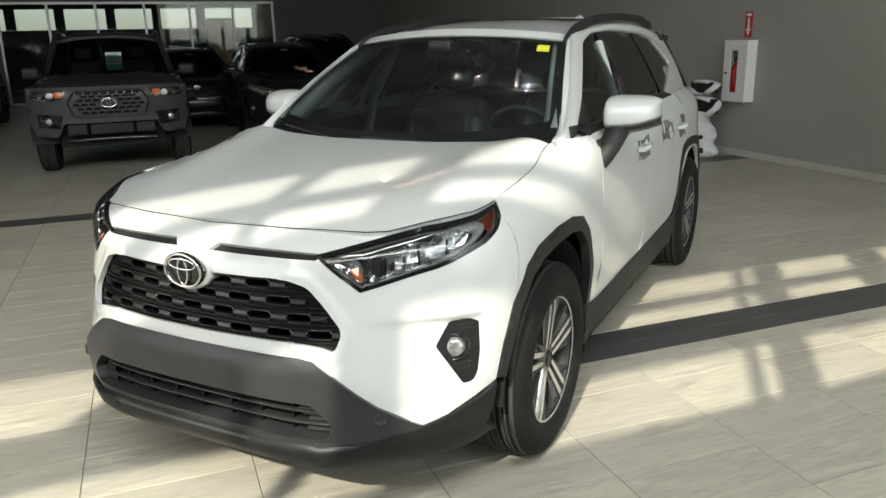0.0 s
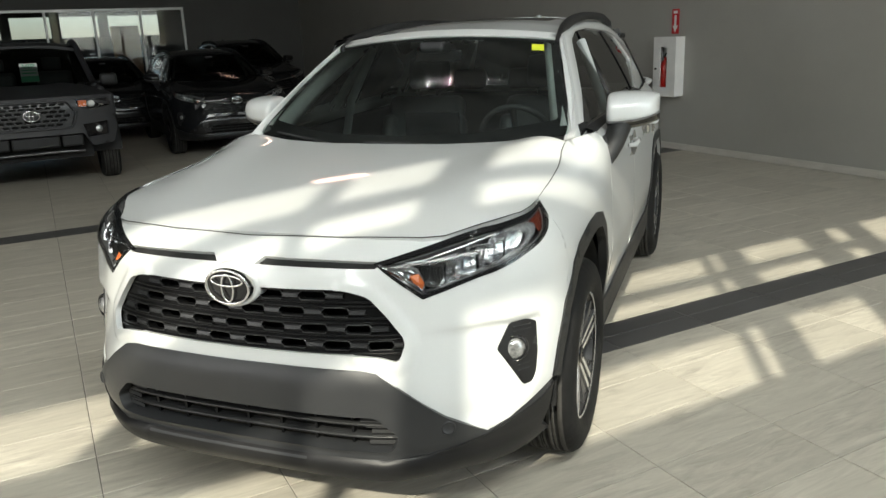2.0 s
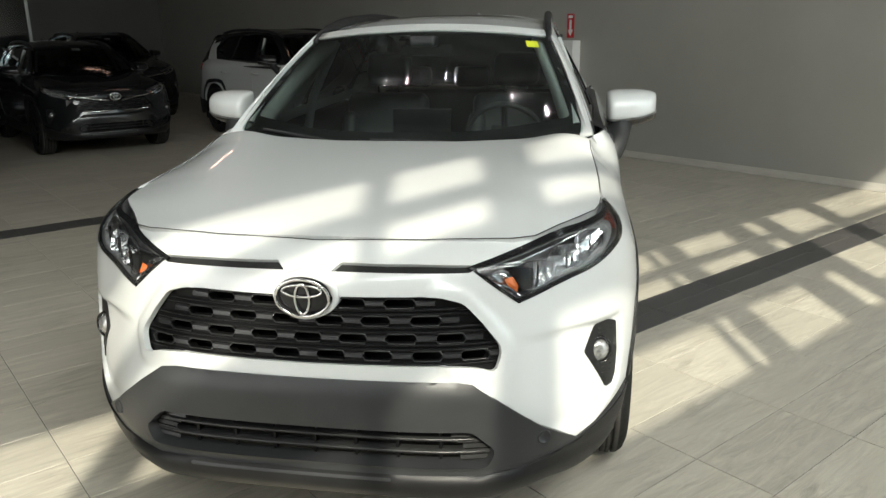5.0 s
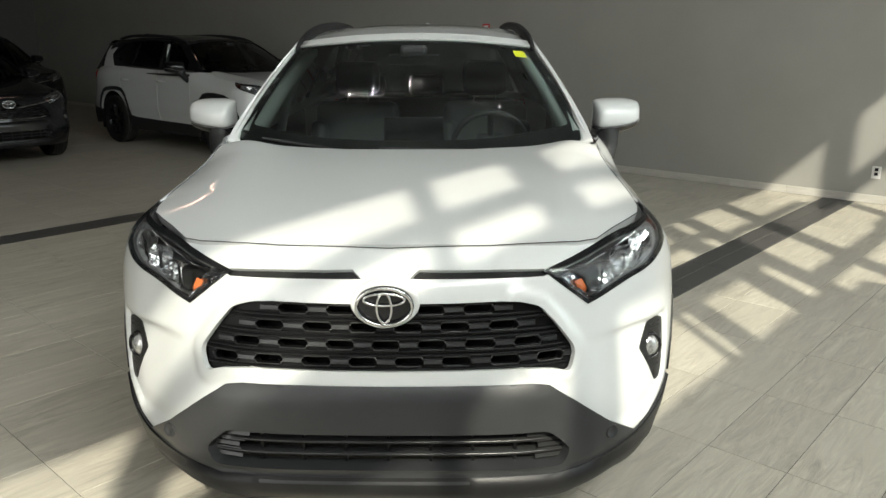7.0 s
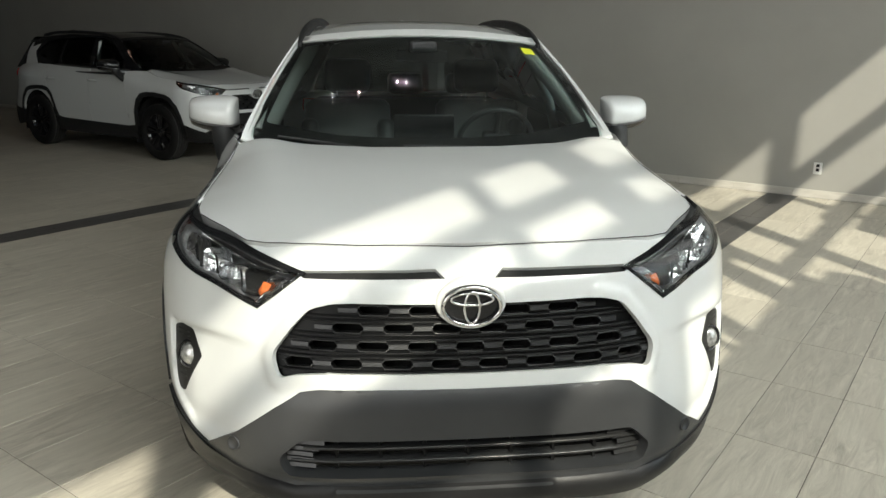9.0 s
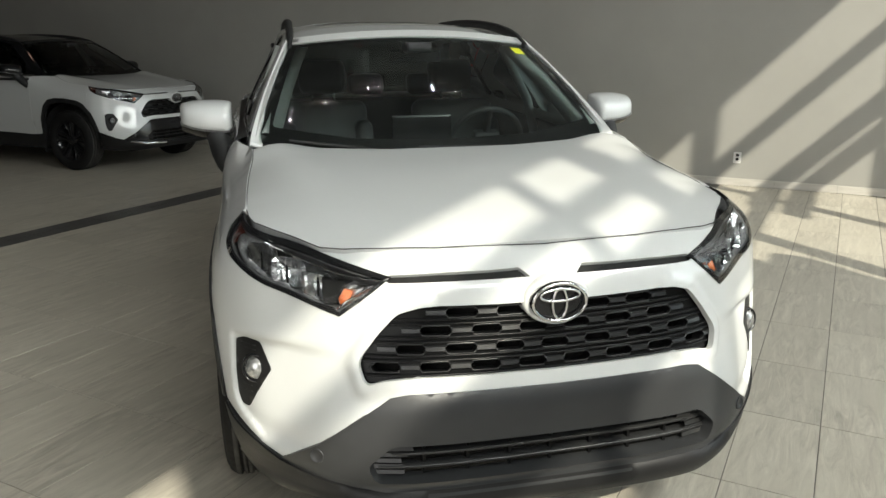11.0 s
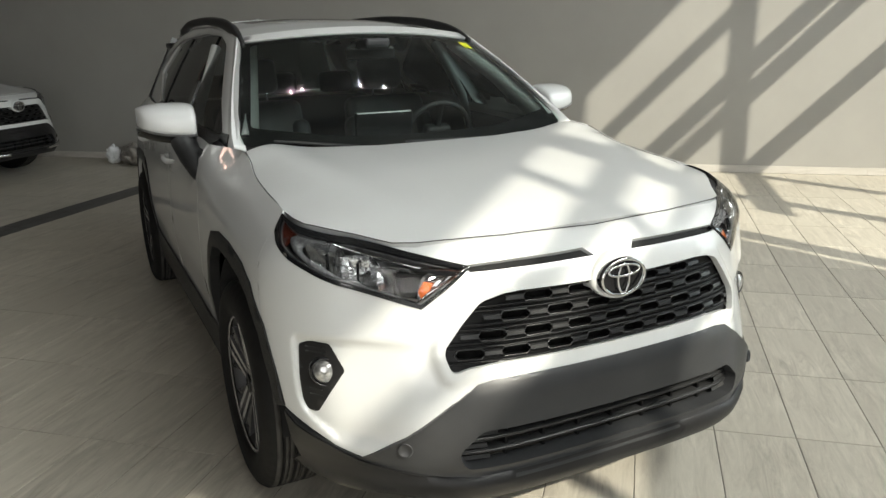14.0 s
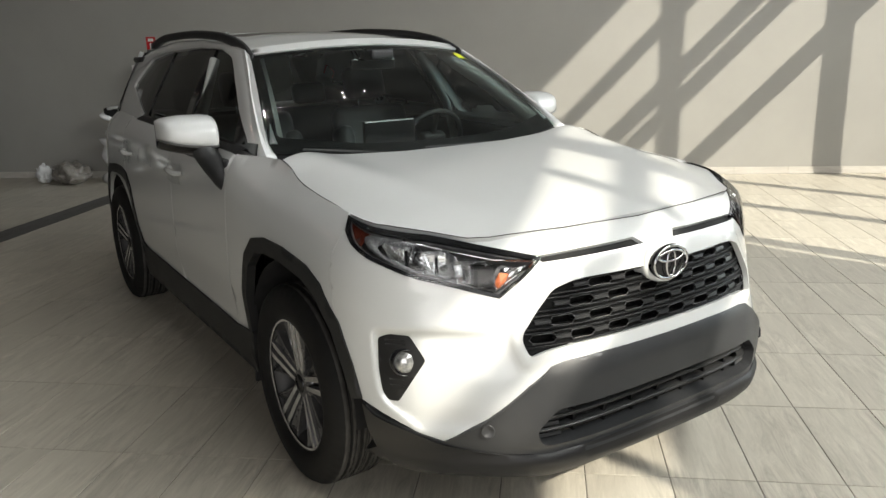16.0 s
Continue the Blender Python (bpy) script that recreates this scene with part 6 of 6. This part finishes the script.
bm.faces.new([bm.verts.new(room(WF - 0.010, a, b)) for a, b in ((P0, Q0), (P0, Q1), (P1, Q1), (P1, Q0))])
bm.normal_update()
if bm.faces[:][0].normal.xy.dot(U2) > 0:
    bmesh.ops.reverse_faces(bm, faces=bm.faces[:])
part("door_glass", bm, M_PANE, cab, smooth=False).visible_shadow = False
bm = bmesh.new()
lathe(bm, [(0.001, 0.028), (0.012, 0.026), (0.014, 0.018), (0.010, 0.004), (0.010, -0.002)], 16, Matrix.Translation(room(WF - 0.018, C0 + 0.055, 1.03)) @ Vector((1, 0, 0)).rotation_difference(Vector((-U2.x, -U2.y, 0))).to_matrix().to_4x4())
part("latch", bm, M_CLAD, cab, "small black latch")
ext = empty("fire_extinguisher", Matrix.Identity(4), "red fire extinguisher inside the cabinet", "extinguisher")
bm = bmesh.new()
UP = Matrix.Rotation(radians(-90), 4, "Y")
lathe(bm, [(0.001, 0), (0.05, 0.002), (0.054, 0.012), (0.054, 0.36), (0.048, 0.40), (0.03, 0.43), (0.018, 0.44), (0.018, 0.47), (0.001, 0.47)], 24, Matrix.Translation(room(WALL_U - 0.084, -4.725, Z0 + 0.014)) @ UP)
part("cylinder", bm, M_EXTRED, ext)
bm = bmesh.new()
tube(bm, [room(WALL_U - 0.075, -4.755, 1.165), room(WALL_U - 0.08, -4.73, 1.21), room(WALL_U - 0.08, -4.67, 1.225)], 0.012, 8)
part("handle", bm, M_CLAD, ext, "black handle")
sign = empty("arrow_sign", Matrix.Identity(4), "narrow red sign with a white downward arrow above the cabinet", "sign")
room_box("sign_plate", (WALL_U - 0.006, -4.715, 1.455), (WALL_U - 0.001, -4.595, 1.755), M_SIGNRED, parent=sign)
room_box("arrow_shaft", (WALL_U - 0.009, -4.672, 1.53), (WALL_U - 0.0065, -4.638, 1.68), M_CABWHITE, parent=sign)
bm = bmesh.new()
pts = [room(WALL_U - 0.009, a, b) for a, b in ((-4.70, 1.555), (-4.655, 1.47), (-4.61, 1.555))]
bm.faces.new([bm.verts.new(p) for p in pts])
r = bmesh.ops.extrude_face_region(bm, geom=bm.faces[:])
bmesh.ops.translate(bm, vec=(U2.x * 0.002, U2.y * 0.002, 0), verts=[e for e in r["geom"] if isinstance(e, bmesh.types.BMVert)])
part("arrow_head", bm, M_CABWHITE, sign, smooth=False)
room_box("sign_bar", (WALL_U - 0.009, -4.69, 1.70), (WALL_U - 0.0065, -4.62, 1.735), M_CABWHITE, parent=sign)
outlet = empty("wall_outlet", Matrix.Identity(4), "white wall socket low on the grey wall", "socket")
room_box("cover_plate", (WALL_U - 0.008, 0.165, 0.245), (WALL_U - 0.001, 0.245, 0.365), M_CABWHITE, parent=outlet, bevel=0.002)
for z in (0.275, 0.318):
    room_box("socket_face", (WALL_U - 0.011, 0.19, z), (WALL_U - 0.0085, 0.22, z + 0.03), M_GRILLE, parent=outlet)

sensor = empty("wall_sensor", Matrix.Identity(4), "small round white sensor high on the grey wall", "sensor")
bm = bmesh.new()
lathe(bm, [(0.001, 0.075), (0.030, 0.070), (0.052, 0.050), (0.060, 0.020), (0.060, 0.001)], 24, Matrix.Translation(room(WALL_U, -5.58, 2.29)) @ Vector((1, 0, 0)).rotation_difference(Vector((-U2.x, -U2.y, 0))).to_matrix().to_4x4())
part("dome", bm, M_CABWHITE, sensor)
room_box("base_plate", (WALL_U - 0.012, -5.65, 2.22), (WALL_U - 0.001, -5.51, 2.36), M_CABWHITE, parent=sensor, bevel=0.004)

# crumpled packing film behind the car
def crumple(name, mid, size, seed, label, mat):
    rnd = random.Random(seed)
    bm = bmesh.new()
    bmesh.ops.create_icosphere(bm, subdivisions=4, radius=1)
    off = Vector((rnd.uniform(0, 50), rnd.uniform(0, 50), 0))
    for v in bm.verts:
        n = v.co.normalized()
        d = 1 + 0.45 * noise.noise(n * 2.1 + off) + 0.25 * abs(noise.noise(n * 5.3 + off)) + 0.12 * noise.noise(n * 13 + off)
        v.co = Vector((n.x * size[0] * d, n.y * size[1] * d, max(0.003, (n.z * 0.5 + 0.42) * size[2] * d)))
    bmesh.ops.rotate(bm, cent=(0, 0, 0), matrix=Matrix.Rotation(rnd.uniform(0, 6), 3, "Z"), verts=bm.verts)
    ob = part(name, bm, mat)
    ob.matrix_world = Matrix.Translation(mid)
    return tagged(ob, label, "packaging")


# lamps under the ceiling and on the wall
for x, y, n in ((-1.25, 1.8, 0.24), (-0.15, 1.95, 0.10), (1.25, 1.6, 0.24)):
    lamp = empty("ceiling_light", Matrix.Translation((x, y, TOP - 0.78)), "twin white tube lamp hung from the ceiling", "lamp", group="tube lamps over the car")
    box_part("lamp_body", (-n - 0.03, -0.20, 0.04), (n + 0.03, 0.20, 0.10), M_CEIL, lamp, bevel=0.006)
    for s in (-1, 1):
        bm = bmesh.new()
        tube(bm, [(s * n, -0.19, 0.030), (s * n, 0.19, 0.030)], 0.0032, 8)
        part("tube", bm, M_LAMPGLOW, lamp, "glowing white tube")
warm = empty("ceiling_light", Matrix.Identity(4), "long ceiling lamp with two warm pink tubes", "lamp", group="tube lamps over the car")
room_box("lamp_body", (2.4, -10.42, 5.63), (4.0, -10.10, 5.68), M_CEIL, parent=warm, bevel=0.006)
for u in (2.6, 3.8):
    bm = bmesh.new()
    tube(bm, [room(u, -10.26, 5.67), room(u, -10.26, TOP - 0.002)], 0.008, 6)
    part("hanger", bm, M_CEIL, warm)
for v in (-10.34, -10.18):
    bm = bmesh.new()
    tube(bm, [room(2.65, v, 5.61), room(3.75, v, 5.61)], 0.016, 8)
    part("tube", bm, M_WARMGLOW, warm, "glowing warm tube")


# ---- the other vehicles ----
def on_floor(u, v, sx=1.0, sy=1.0, sz=1.0, turn=0.0):
    """A vehicle's place: front axle over (u, v), nose towards the glazed front."""
    return Matrix.Translation(room(u, v)) @ Matrix.Rotation(UV + turn, 4, "Z") @ Matrix.Diagonal((sx, sy, sz, 1))


white_two = suv(on_floor(4.52, -7.19, 1.0, 1.03, 1.0, radians(2.3)), M_WHITE, M_BLACKPAINT, "white SUV with a black roof and black wheels by the wall", M_GLOSSBLACK, dark_wheels=True)
for s in (1, -1):
    bm = bmesh.new()
    tube(bm, [(s * 0.30, -0.925, 0.335), (s * 0.55, -0.875, 0.345), (s * 0.70, -0.775, 0.375)], [0.016, 0.018, 0.008], 8)
    part("skid_trim", bm, M_CHROME, white_two, "silver skid trim")
black_one = suv(on_floor(1.50, -9.25, 0.95, 0.94, 0.92), M_BLACKPAINT, M_BLACKPAINT, "glossy black small crossover parked in a row", M_GLOSSBLACK, dark_wheels=True)
for s in (1, -1):
    bm = bmesh.new()
    tube(bm, [(s * 0.09, -0.905, 0.80), (s * 0.25, -0.885, 0.828), (s * 0.45, -0.825, 0.855), (s * 0.60, -0.73, 0.885)], [0.012, 0.009, 0.008, 0.006], 6)
    part("chrome_wing", bm, M_CHROME, black_one, "thin chrome strip")
    bm = bmesh.new()
    tube(bm, [(s * 0.06, -0.905, 0.665), (s * 0.28, -0.89, 0.655), (s * 0.46, -0.85, 0.67)], [0.010, 0.008, 0.004], 6)
    part("chrome_lip", bm, M_CHROME, black_one, "thin chrome strip")
big = copy_thing(black_one, on_floor(3.15, -13.4, 1.02, 1.04, 1.10))
tagged(big, "tall glossy black SUV in the second row", "car")
far_one = copy_thing(black_one, on_floor(0.15, -12.2, 0.96, 0.95, 0.95))
tagged(far_one, "dark crossover parked behind the grey pickup", "car")
far_two = copy_thing(black_one, on_floor(-4.3, -12.6, 1.0, 1.0, 1.02))
tagged(far_two, "dark SUV at the end of the row", "car")


def pickup(m):
    """A grey mid-size pickup, nose towards its own -y, front axle over the origin."""
    car = empty("pickup_truck", m, "matte grey pickup truck with a hexagonal black grille", "truck")

    def face(x, z):
        y = -0.86 + 0.16 * abs(x / 0.9) ** 3 + 0.10 * max(0, (z - 0.95) / 0.25) ** 2
        return Vector((x, y, z))

    def hood(x, y):
        c = float(np.interp(y, [-0.85, -0.6, 0.1, 0.8], [1.06, 1.115, 1.165, 1.19]))
        return Vector((x, y, c - 0.09 * abs(x / 0.88) ** 4 + 0.02 * math.exp(-((abs(x) - 0.42) / 0.1) ** 2)))
    hexa = [(-0.47, 0.90), (-0.38, 1.045), (0.38, 1.045), (0.47, 0.90), (0.41, 0.735), (-0.41, 0.735)]
    lampq = [(0.47, 1.055), (0.83, 1.045), (0.835, 0.955), (0.62, 0.925), (0.50, 0.965)]
    flipq = [(-x, z) for x, z in reversed(lampq)]
    outer = rounded([(-0.88, 1.00), (-0.84, 1.09), (0.84, 1.09), (0.88, 1.00), (0.90, 0.70), (0.84, 0.52), (0.60, 0.50), (0.52, 0.66), (-0.52, 0.66), (-0.60, 0.50), (-0.84, 0.52), (-0.90, 0.70)], 0.03)[::-1]
    hole = rounded(hexa, 0.03)
    pod = [(0.52, 0.76), (0.80, 0.78), (0.80, 0.62), (0.56, 0.60)]
    part("front_panel", shell(outer[::-1], face, step=0.05, holes=[hole, lampq, flipq, pod, [(-x, z) for x, z in reversed(pod)]], depth=0.05), M_GREYPAINT, car)
    part("grille_back", shell(hole[::-1], face, step=0.1, out=-0.05, depth=0), M_DARK, car)
    slots = []
    for r, z in enumerate((0.775, 0.825, 0.875, 0.925, 0.975, 1.012)):
        for k in range(-5, 6):
            c = (k + 0.5 * (r % 2)) * 0.092
            h = [(c - 0.042, z), (c - 0.028, z + 0.017), (c + 0.028, z + 0.017), (c + 0.042, z), (c + 0.028, z - 0.017), (c - 0.028, z - 0.017)]
            if all(inside(p, [(x * 0.93, 0.89 + (zz - 0.89) * 0.92) for x, zz in hexa]) for p in h) and not (abs(c) < 0.12 and 0.84 < z < 0.94):
                slots.append(h)
    part("grille_mesh", shell([(x * 0.95, 0.89 + (z - 0.89) * 0.95) for x, z in hexa], face, step=0.06, out=-0.012, depth=0.03, holes=slots), M_TRUCKGRILLE, car, "grey honeycomb grille")
    bm = bmesh.new()
    tube(bm, [face(x, z) + Vector((0, -0.006, 0)) for x, z in dense(rounded(hexa, 0.04), 0.04)], 0.014, 6, closed=True)
    part("grille_surround", bm, M_GREYPAINT, car)
    emblem_rings(car, Vector((0, -0.885, 0.895)), 0.85, M_CHROME)
    for s in (1, -1):
        q = lampq if s > 0 else flipq
        lamp = new("headlight")
        lamp.parent = car
        part("housing", shell(q, face, step=0.08, out=-0.05, depth=0), M_GLOSSBLACK, lamp)
        for x, mat, r in ((0.752, M_REFLECT, 0.046), (0.640, M_CABWHITE, 0.046)):
            bm = bmesh.new()
            bmesh.ops.create_icosphere(bm, subdivisions=2, radius=r, matrix=Matrix.Translation(face(s * x, 0.998) + Vector((0, 0.03, 0))))
            part("projector", bm, mat, lamp, "bright projector")
        bm = bmesh.new()
        add_box(bm, (-0.045, -0.01, -0.036), (0.045, 0.01, 0.036), 0.006, Matrix.Translation(face(s * 0.545, 1.0) + Vector((0, 0.02, 0))))
        part("marker", bm, M_AMBER, lamp, "amber marker", smooth=False)
        part("lens", shell(q, face, step=0.08, out=0.0, depth=0), M_CLEAR, lamp).visible_shadow = False
        pq = pod if s > 0 else [(-x, z) for x, z in reversed(pod)]
        fog = part("fog_light", shell(pq, face, step=0.08, out=-0.03, depth=0), M_GLOSSBLACK, car)
        bm = bmesh.new()
        lathe(bm, [(0.001, 0.004), (0.03, 0.002), (0.042, -0.008), (0.044, -0.02)], 20, Matrix.Translation(face(s * 0.685, 0.69) + Vector((0, 0.022, 0))) @ Matrix.Rotation(radians(-90), 4, "Z"))
        part("fog_lens", bm, M_FOGLENS, fog, "round clear lens")
        # flank, arch, mirror
        bm = bmesh.new()
        add_box(bm, (s * 0.86 - 0.05, 0.50, 0.50), (s * 0.86 + 0.05, 2.55, 1.14), 0.04)
        part("door", bm, M_GREYPAINT, car)
        bm = bmesh.new()
        add_box(bm, (s * 0.86 - 0.05, -0.70, 0.84), (s * 0.86 + 0.05, 0.52, 1.10), 0.04)
        part("front_wing", bm, M_GREYPAINT, car)
        bm = bmesh.new()
        add_box(bm, (s * 0.85 - 0.07, 2.58, 0.52), (s * 0.85 + 0.07, 4.3, 1.16), 0.04)
        part("bed_side", bm, M_GREYPAINT, car)
        bm = bmesh.new()
        pts = [(0.47 * math.cos(t), 0.385 + 0.49 * math.sin(t)) for t in (math.pi * k / 14 for k in range(15))]
        A = [bm.verts.new((s * 0.94, y, z)) for y, z in pts]
        B = [bm.verts.new((s * 0.84, y * 0.93, 0.385 + (z - 0.385) * 0.93)) for y, z in pts]
        C = [bm.verts.new((s * 0.55, y * 0.93, 0.385 + (z - 0.385) * 0.93)) for y, z in pts]
        for P, Q in ((A, B), (B, C)):
            for k in range(14):
                bm.faces.new((P[k], P[k + 1], Q[k + 1], Q[k]))
        part("wheel_arch", bm, M_CLAD, car, "black wheel arch")
        mir = new("door_mirror")
        mir.parent = car
        bm = bmesh.new()
        add_box(bm, (s * 1.01 - 0.11, 0.86, 1.13), (s * 1.01 + 0.11, 0.98, 1.29), 0.035)
        part("mirror_shell", bm, M_CLAD, mir)
        bm = bmesh.new()
        tube(bm, [(s * 0.85, 0.92, 1.16), (s * 0.95, 0.92, 1.20)], 0.03, 6)
        part("arm", bm, M_CLAD, mir)
    part("bonnet", shell([(-0.86, -0.74), (-0.80, -0.80), (0.80, -0.80), (0.86, -0.74), (0.86, 0.72), (-0.86, 0.72)], hood, step=0.07, depth=0.04), M_GREYPAINT, car)
    # low valance, skid plate and bumper inserts
    bm = bmesh.new()
    for a, b in ((-0.50, -0.27), (-0.25, 0.25), (0.27, 0.50)):
        add_box(bm, (a, -0.83, 0.515), (b, -0.72, 0.645), 0.02)
    part("bumper_insert", bm, M_CLAD, car, "black bumper insert", smooth=False)
    box_part("bumper_step", (-0.60, -0.80, 0.655), (0.60, -0.70, 0.70), M_GLOSSBLACK, car, bevel=0.01)
    bm = bmesh.new()
    tube(bm, [(-0.5, -0.70, 0.44), (-0.2, -0.76, 0.455), (0.2, -0.76, 0.455), (0.5, -0.70, 0.44)], 0.016, 8)
    part("skid_bar", bm, M_ALLOYDARK, car, "dull grey skid bar")
    box_part("underbody", (-0.6, -0.65, 0.36), (0.6, 4.2, 0.62), M_DARK, car)
    # cab
    def glassp(p, q):
        return Vector((p * (0.78 + (0.66 - 0.78) * q), 0.70 + 0.12 * p * p + (0.62 - 0.02 * p * p) * q, 1.185 + 0.49 * q))
    part("windscreen", shell([(-1, 0), (1, 0), (1, 1), (-1, 1)], glassp, step=0.15, depth=0), M_FARSCREEN, car, "tinted windscreen")
    for s in (1, -1):
        bm = bmesh.new()
        tube(bm, [glassp(s * 1.03, -0.05), glassp(s * 1.03, 0.5), glassp(s * 1.03, 1.0), (s * 0.66, 1.7, 1.72), (s * 0.66, 2.4, 1.70), (s * 0.74, 2.56, 1.15)], [0.045, 0.04, 0.045, 0.05, 0.05, 0.05], 8)
        part("cab_frame", bm, M_GREYPAINT, car)
        bm = bmesh.new()
        bm.faces.new([bm.verts.new(p) for p in ((s * 0.80, 0.95, 1.15), (s * 0.80, 2.5, 1.15), (s * 0.67, 2.4, 1.68), (s * 0.67, 1.4, 1.68))])
        part("side_window", bm, M_PRIVACY, car, smooth=False)

    def top(x, y):
        return Vector((x, y, 1.745 - 0.05 * abs(x / 0.62) ** 3 - 0.05 * ((y - 1.9) / 0.6) ** 2))
    part("cab_roof", shell([(-0.67, 1.30), (0.67, 1.30), (0.66, 2.5), (-0.66, 2.5)], top, step=0.1, depth=0.04), M_GREYPAINT, car)
    bm = bmesh.new()
    bm.faces.new([bm.verts.new(p) for p in ((-0.70, 2.58, 1.12), (0.70, 2.58, 1.12), (0.58, 2.48, 1.68), (-0.58, 2.48, 1.68))])
    part("back_window", bm, M_PRIVACY, car, smooth=False)
    bm = bmesh.new()
    tube(bm, [(0.1, 2.2, 1.70), (0.1, 2.25, 1.76), (0.1, 2.3, 1.78)], [0.03, 0.015, 0.006], 6)
    part("roof_aerial", bm, M_GREYPAINT, car)
    box_part("cabin_floor", (-0.74, 0.5, 0.62), (0.74, 2.5, 0.70), M_CABIN, car)
    box_part("dashboard", (-0.72, 0.66, 0.9), (0.72, 1.02, 1.16), M_CABIN, car, bevel=0.04)
    for x in (-0.36, 0.36):
        seat = new("front_seat")
        seat.parent = car
        box_part("backrest", (x - 0.24, 1.62, 0.72), (x + 0.24, 1.78, 1.34), M_SEAT, seat, bevel=0.05)
        box_part("headrest", (x - 0.12, 1.68, 1.36), (x + 0.12, 1.78, 1.53), M_SEAT, seat, bevel=0.03)
    box_part("tailgate", (-0.78, 4.24, 0.52), (0.78, 4.32, 1.16), M_GREYPAINT, car, bevel=0.02)
    box_part("bed_floor", (-0.78, 2.6, 0.62), (0.78, 4.24, 0.68), M_CLAD, car)
    for y in (0.0, 3.1):
        for s in (1, -1):
            wheel(car, s * 0.80, y, s, r=0.385, dark=True)
    return car


truck = pickup(on_floor(-1.13, -7.75, 0.98, 0.98, 0.97))
# paper card behind the pickup's windscreen
card = empty("window_card", on_floor(-1.13, -7.75, 0.98, 0.98, 0.97), "white and green price card behind the pickup's windscreen", "card")
CARD = Matrix.Translation((0.06, 0.945, 1.345)) @ Matrix.Rotation(radians(-38), 4, "X")
M_PAPER = vary(material("paper", (0.72, 0.74, 0.72), 0.7), (0.70, 0.72, 0.70), (0.74, 0.76, 0.74), 9, 3)
M_GREENPAPER = vary(material("green_print", (0.12, 0.45, 0.26), 0.6), (0.10, 0.42, 0.24), (0.14, 0.48, 0.28), 9, 3)
bm = bmesh.new()
add_box(bm, (-0.105, -0.002, -0.15), (0.105, 0.002, 0.15), 0, CARD)
part("sheet", bm, M_PAPER, card, smooth=False)
for z0, z1, w in ((-0.15, -0.06, 0.105), (-0.02, 0.0, 0.085), (0.03, 0.045, 0.085)):
    bm = bmesh.new()
    add_box(bm, (-w, -0.0045, z0), (w, -0.0025, z1), 0, CARD)
    part("print_bar", bm, M_GREENPAPER, card, smooth=False)
font = bpy.data.curves.new("lettering", "FONT")
font.body, font.size, font.align_x, font.extrude = "VIP", 0.11, "CENTER", 0.0005
txt = new("lettering", font)
txt.data.materials.append(M_GREENPAPER)
txt.parent = card
txt.matrix_local = CARD @ Matrix.Translation((0, -0.004, 0.062)) @ Matrix.Rotation(radians(90), 4, "X")

# packing film and a bagged bumper by the wall
M_FOILGREY = vary(material("dull_plastic_film", (0.24, 0.225, 0.205), 0.3), (0.15, 0.14, 0.125), (0.36, 0.34, 0.31), 9, 6, bump=0.6, fine=30)
crumple("packing_film", room(5.80, -5.70, 0.002), (0.30, 0.20, 0.25), 5, "crumpled dull grey plastic film on the tiles", M_FOILGREY)
crumple("packing_film", room(5.80, -6.07, 0.002), (0.10, 0.07, 0.22), 8, "small twist of white plastic film on the tiles", M_FOIL)


def bagged(m):
    """A car bumper wrapped in film, standing on end against the wall."""
    thing = empty("wrapped_bumper", m, "white car bumper wrapped in film leaning by the wall", "car part")
    n = 18
    bm = bmesh.new()
    rings = []
    for k in range(20):
        t = k / 19
        z = 0.004 + 0.60 * t
        w = 0.20 + 0.03 * math.sin(t * 13) - 0.05 * t
        ring = []
        for q in range(n):
            ang = 2 * math.pi * q / n
            j = 1 + 0.22 * noise.noise(Vector((math.cos(ang) * 2, math.sin(ang) * 2, z * 9)))
            ring.append(bm.verts.new((w * j * math.cos(ang) + 0.03 * math.sin(t * 5), 0.11 * j * math.sin(ang), z)))
        rings.append(ring)
    for A, B in zip(rings, rings[1:]):
        for q in range(n):
            bm.faces.new((A[q], A[(q + 1) % n], B[(q + 1) % n], B[q]))
    bm.faces.new(rings[-1])
    bm.faces.new(list(reversed(rings[0])))
    part("film_wrap", bm, M_FOIL, thing)
    # two looped ends over one another, each filled with a near-black block for shade
    for cx, cz, rx, rz, lean in ((0.03, 0.93, 0.15, 0.085, 0.1), (0.06, 0.68, 0.15, 0.115, -0.35)):
        bm = bmesh.new()
        pts = []
        for k in range(26):
            a = 2 * math.pi * k / 26
            x, z = rx * math.cos(a), rz * math.sin(a) + lean * rx * math.cos(a) * 0.4
            pts.append((cx + x, 0.02 * math.sin(a * 3), cz + z))
        tube(bm, pts, 0.026, 10, closed=True)
        for v in bm.verts:
            v.co += v.co.normalized() * 0.022 * noise.noise(v.co * 14)
            v.co.y *= 2.0
        part("looped_end", bm, M_FOIL, thing)
        bm = bmesh.new()
        add_box(bm, (cx - rx * 0.95, -0.03, cz - rz * 0.9), (cx + rx * 0.95, 0.05, cz + rz * 0.9), 0.02)
        part("dark_insert", bm, M_DARK, thing, "near-black block for the hollow's shade")
    for x0, x1, z0, z1 in ((-0.02, 0.17, 0.05, 0.13), (0.0, 0.15, 0.24, 0.30)):
        bm = bmesh.new()
        add_box(bm, (x0, -0.145, z0), (x1, -0.06, z1), 0.02)
        part("dark_insert", bm, M_CLAD, thing, "black insert")
    return thing


bagged(Matrix.Translation(room(5.86, -5.02)) @ Matrix.Rotation(UV + radians(-90), 4, "Z") @ Matrix.Diagonal((1.45, 1.2, 0.92, 1)))
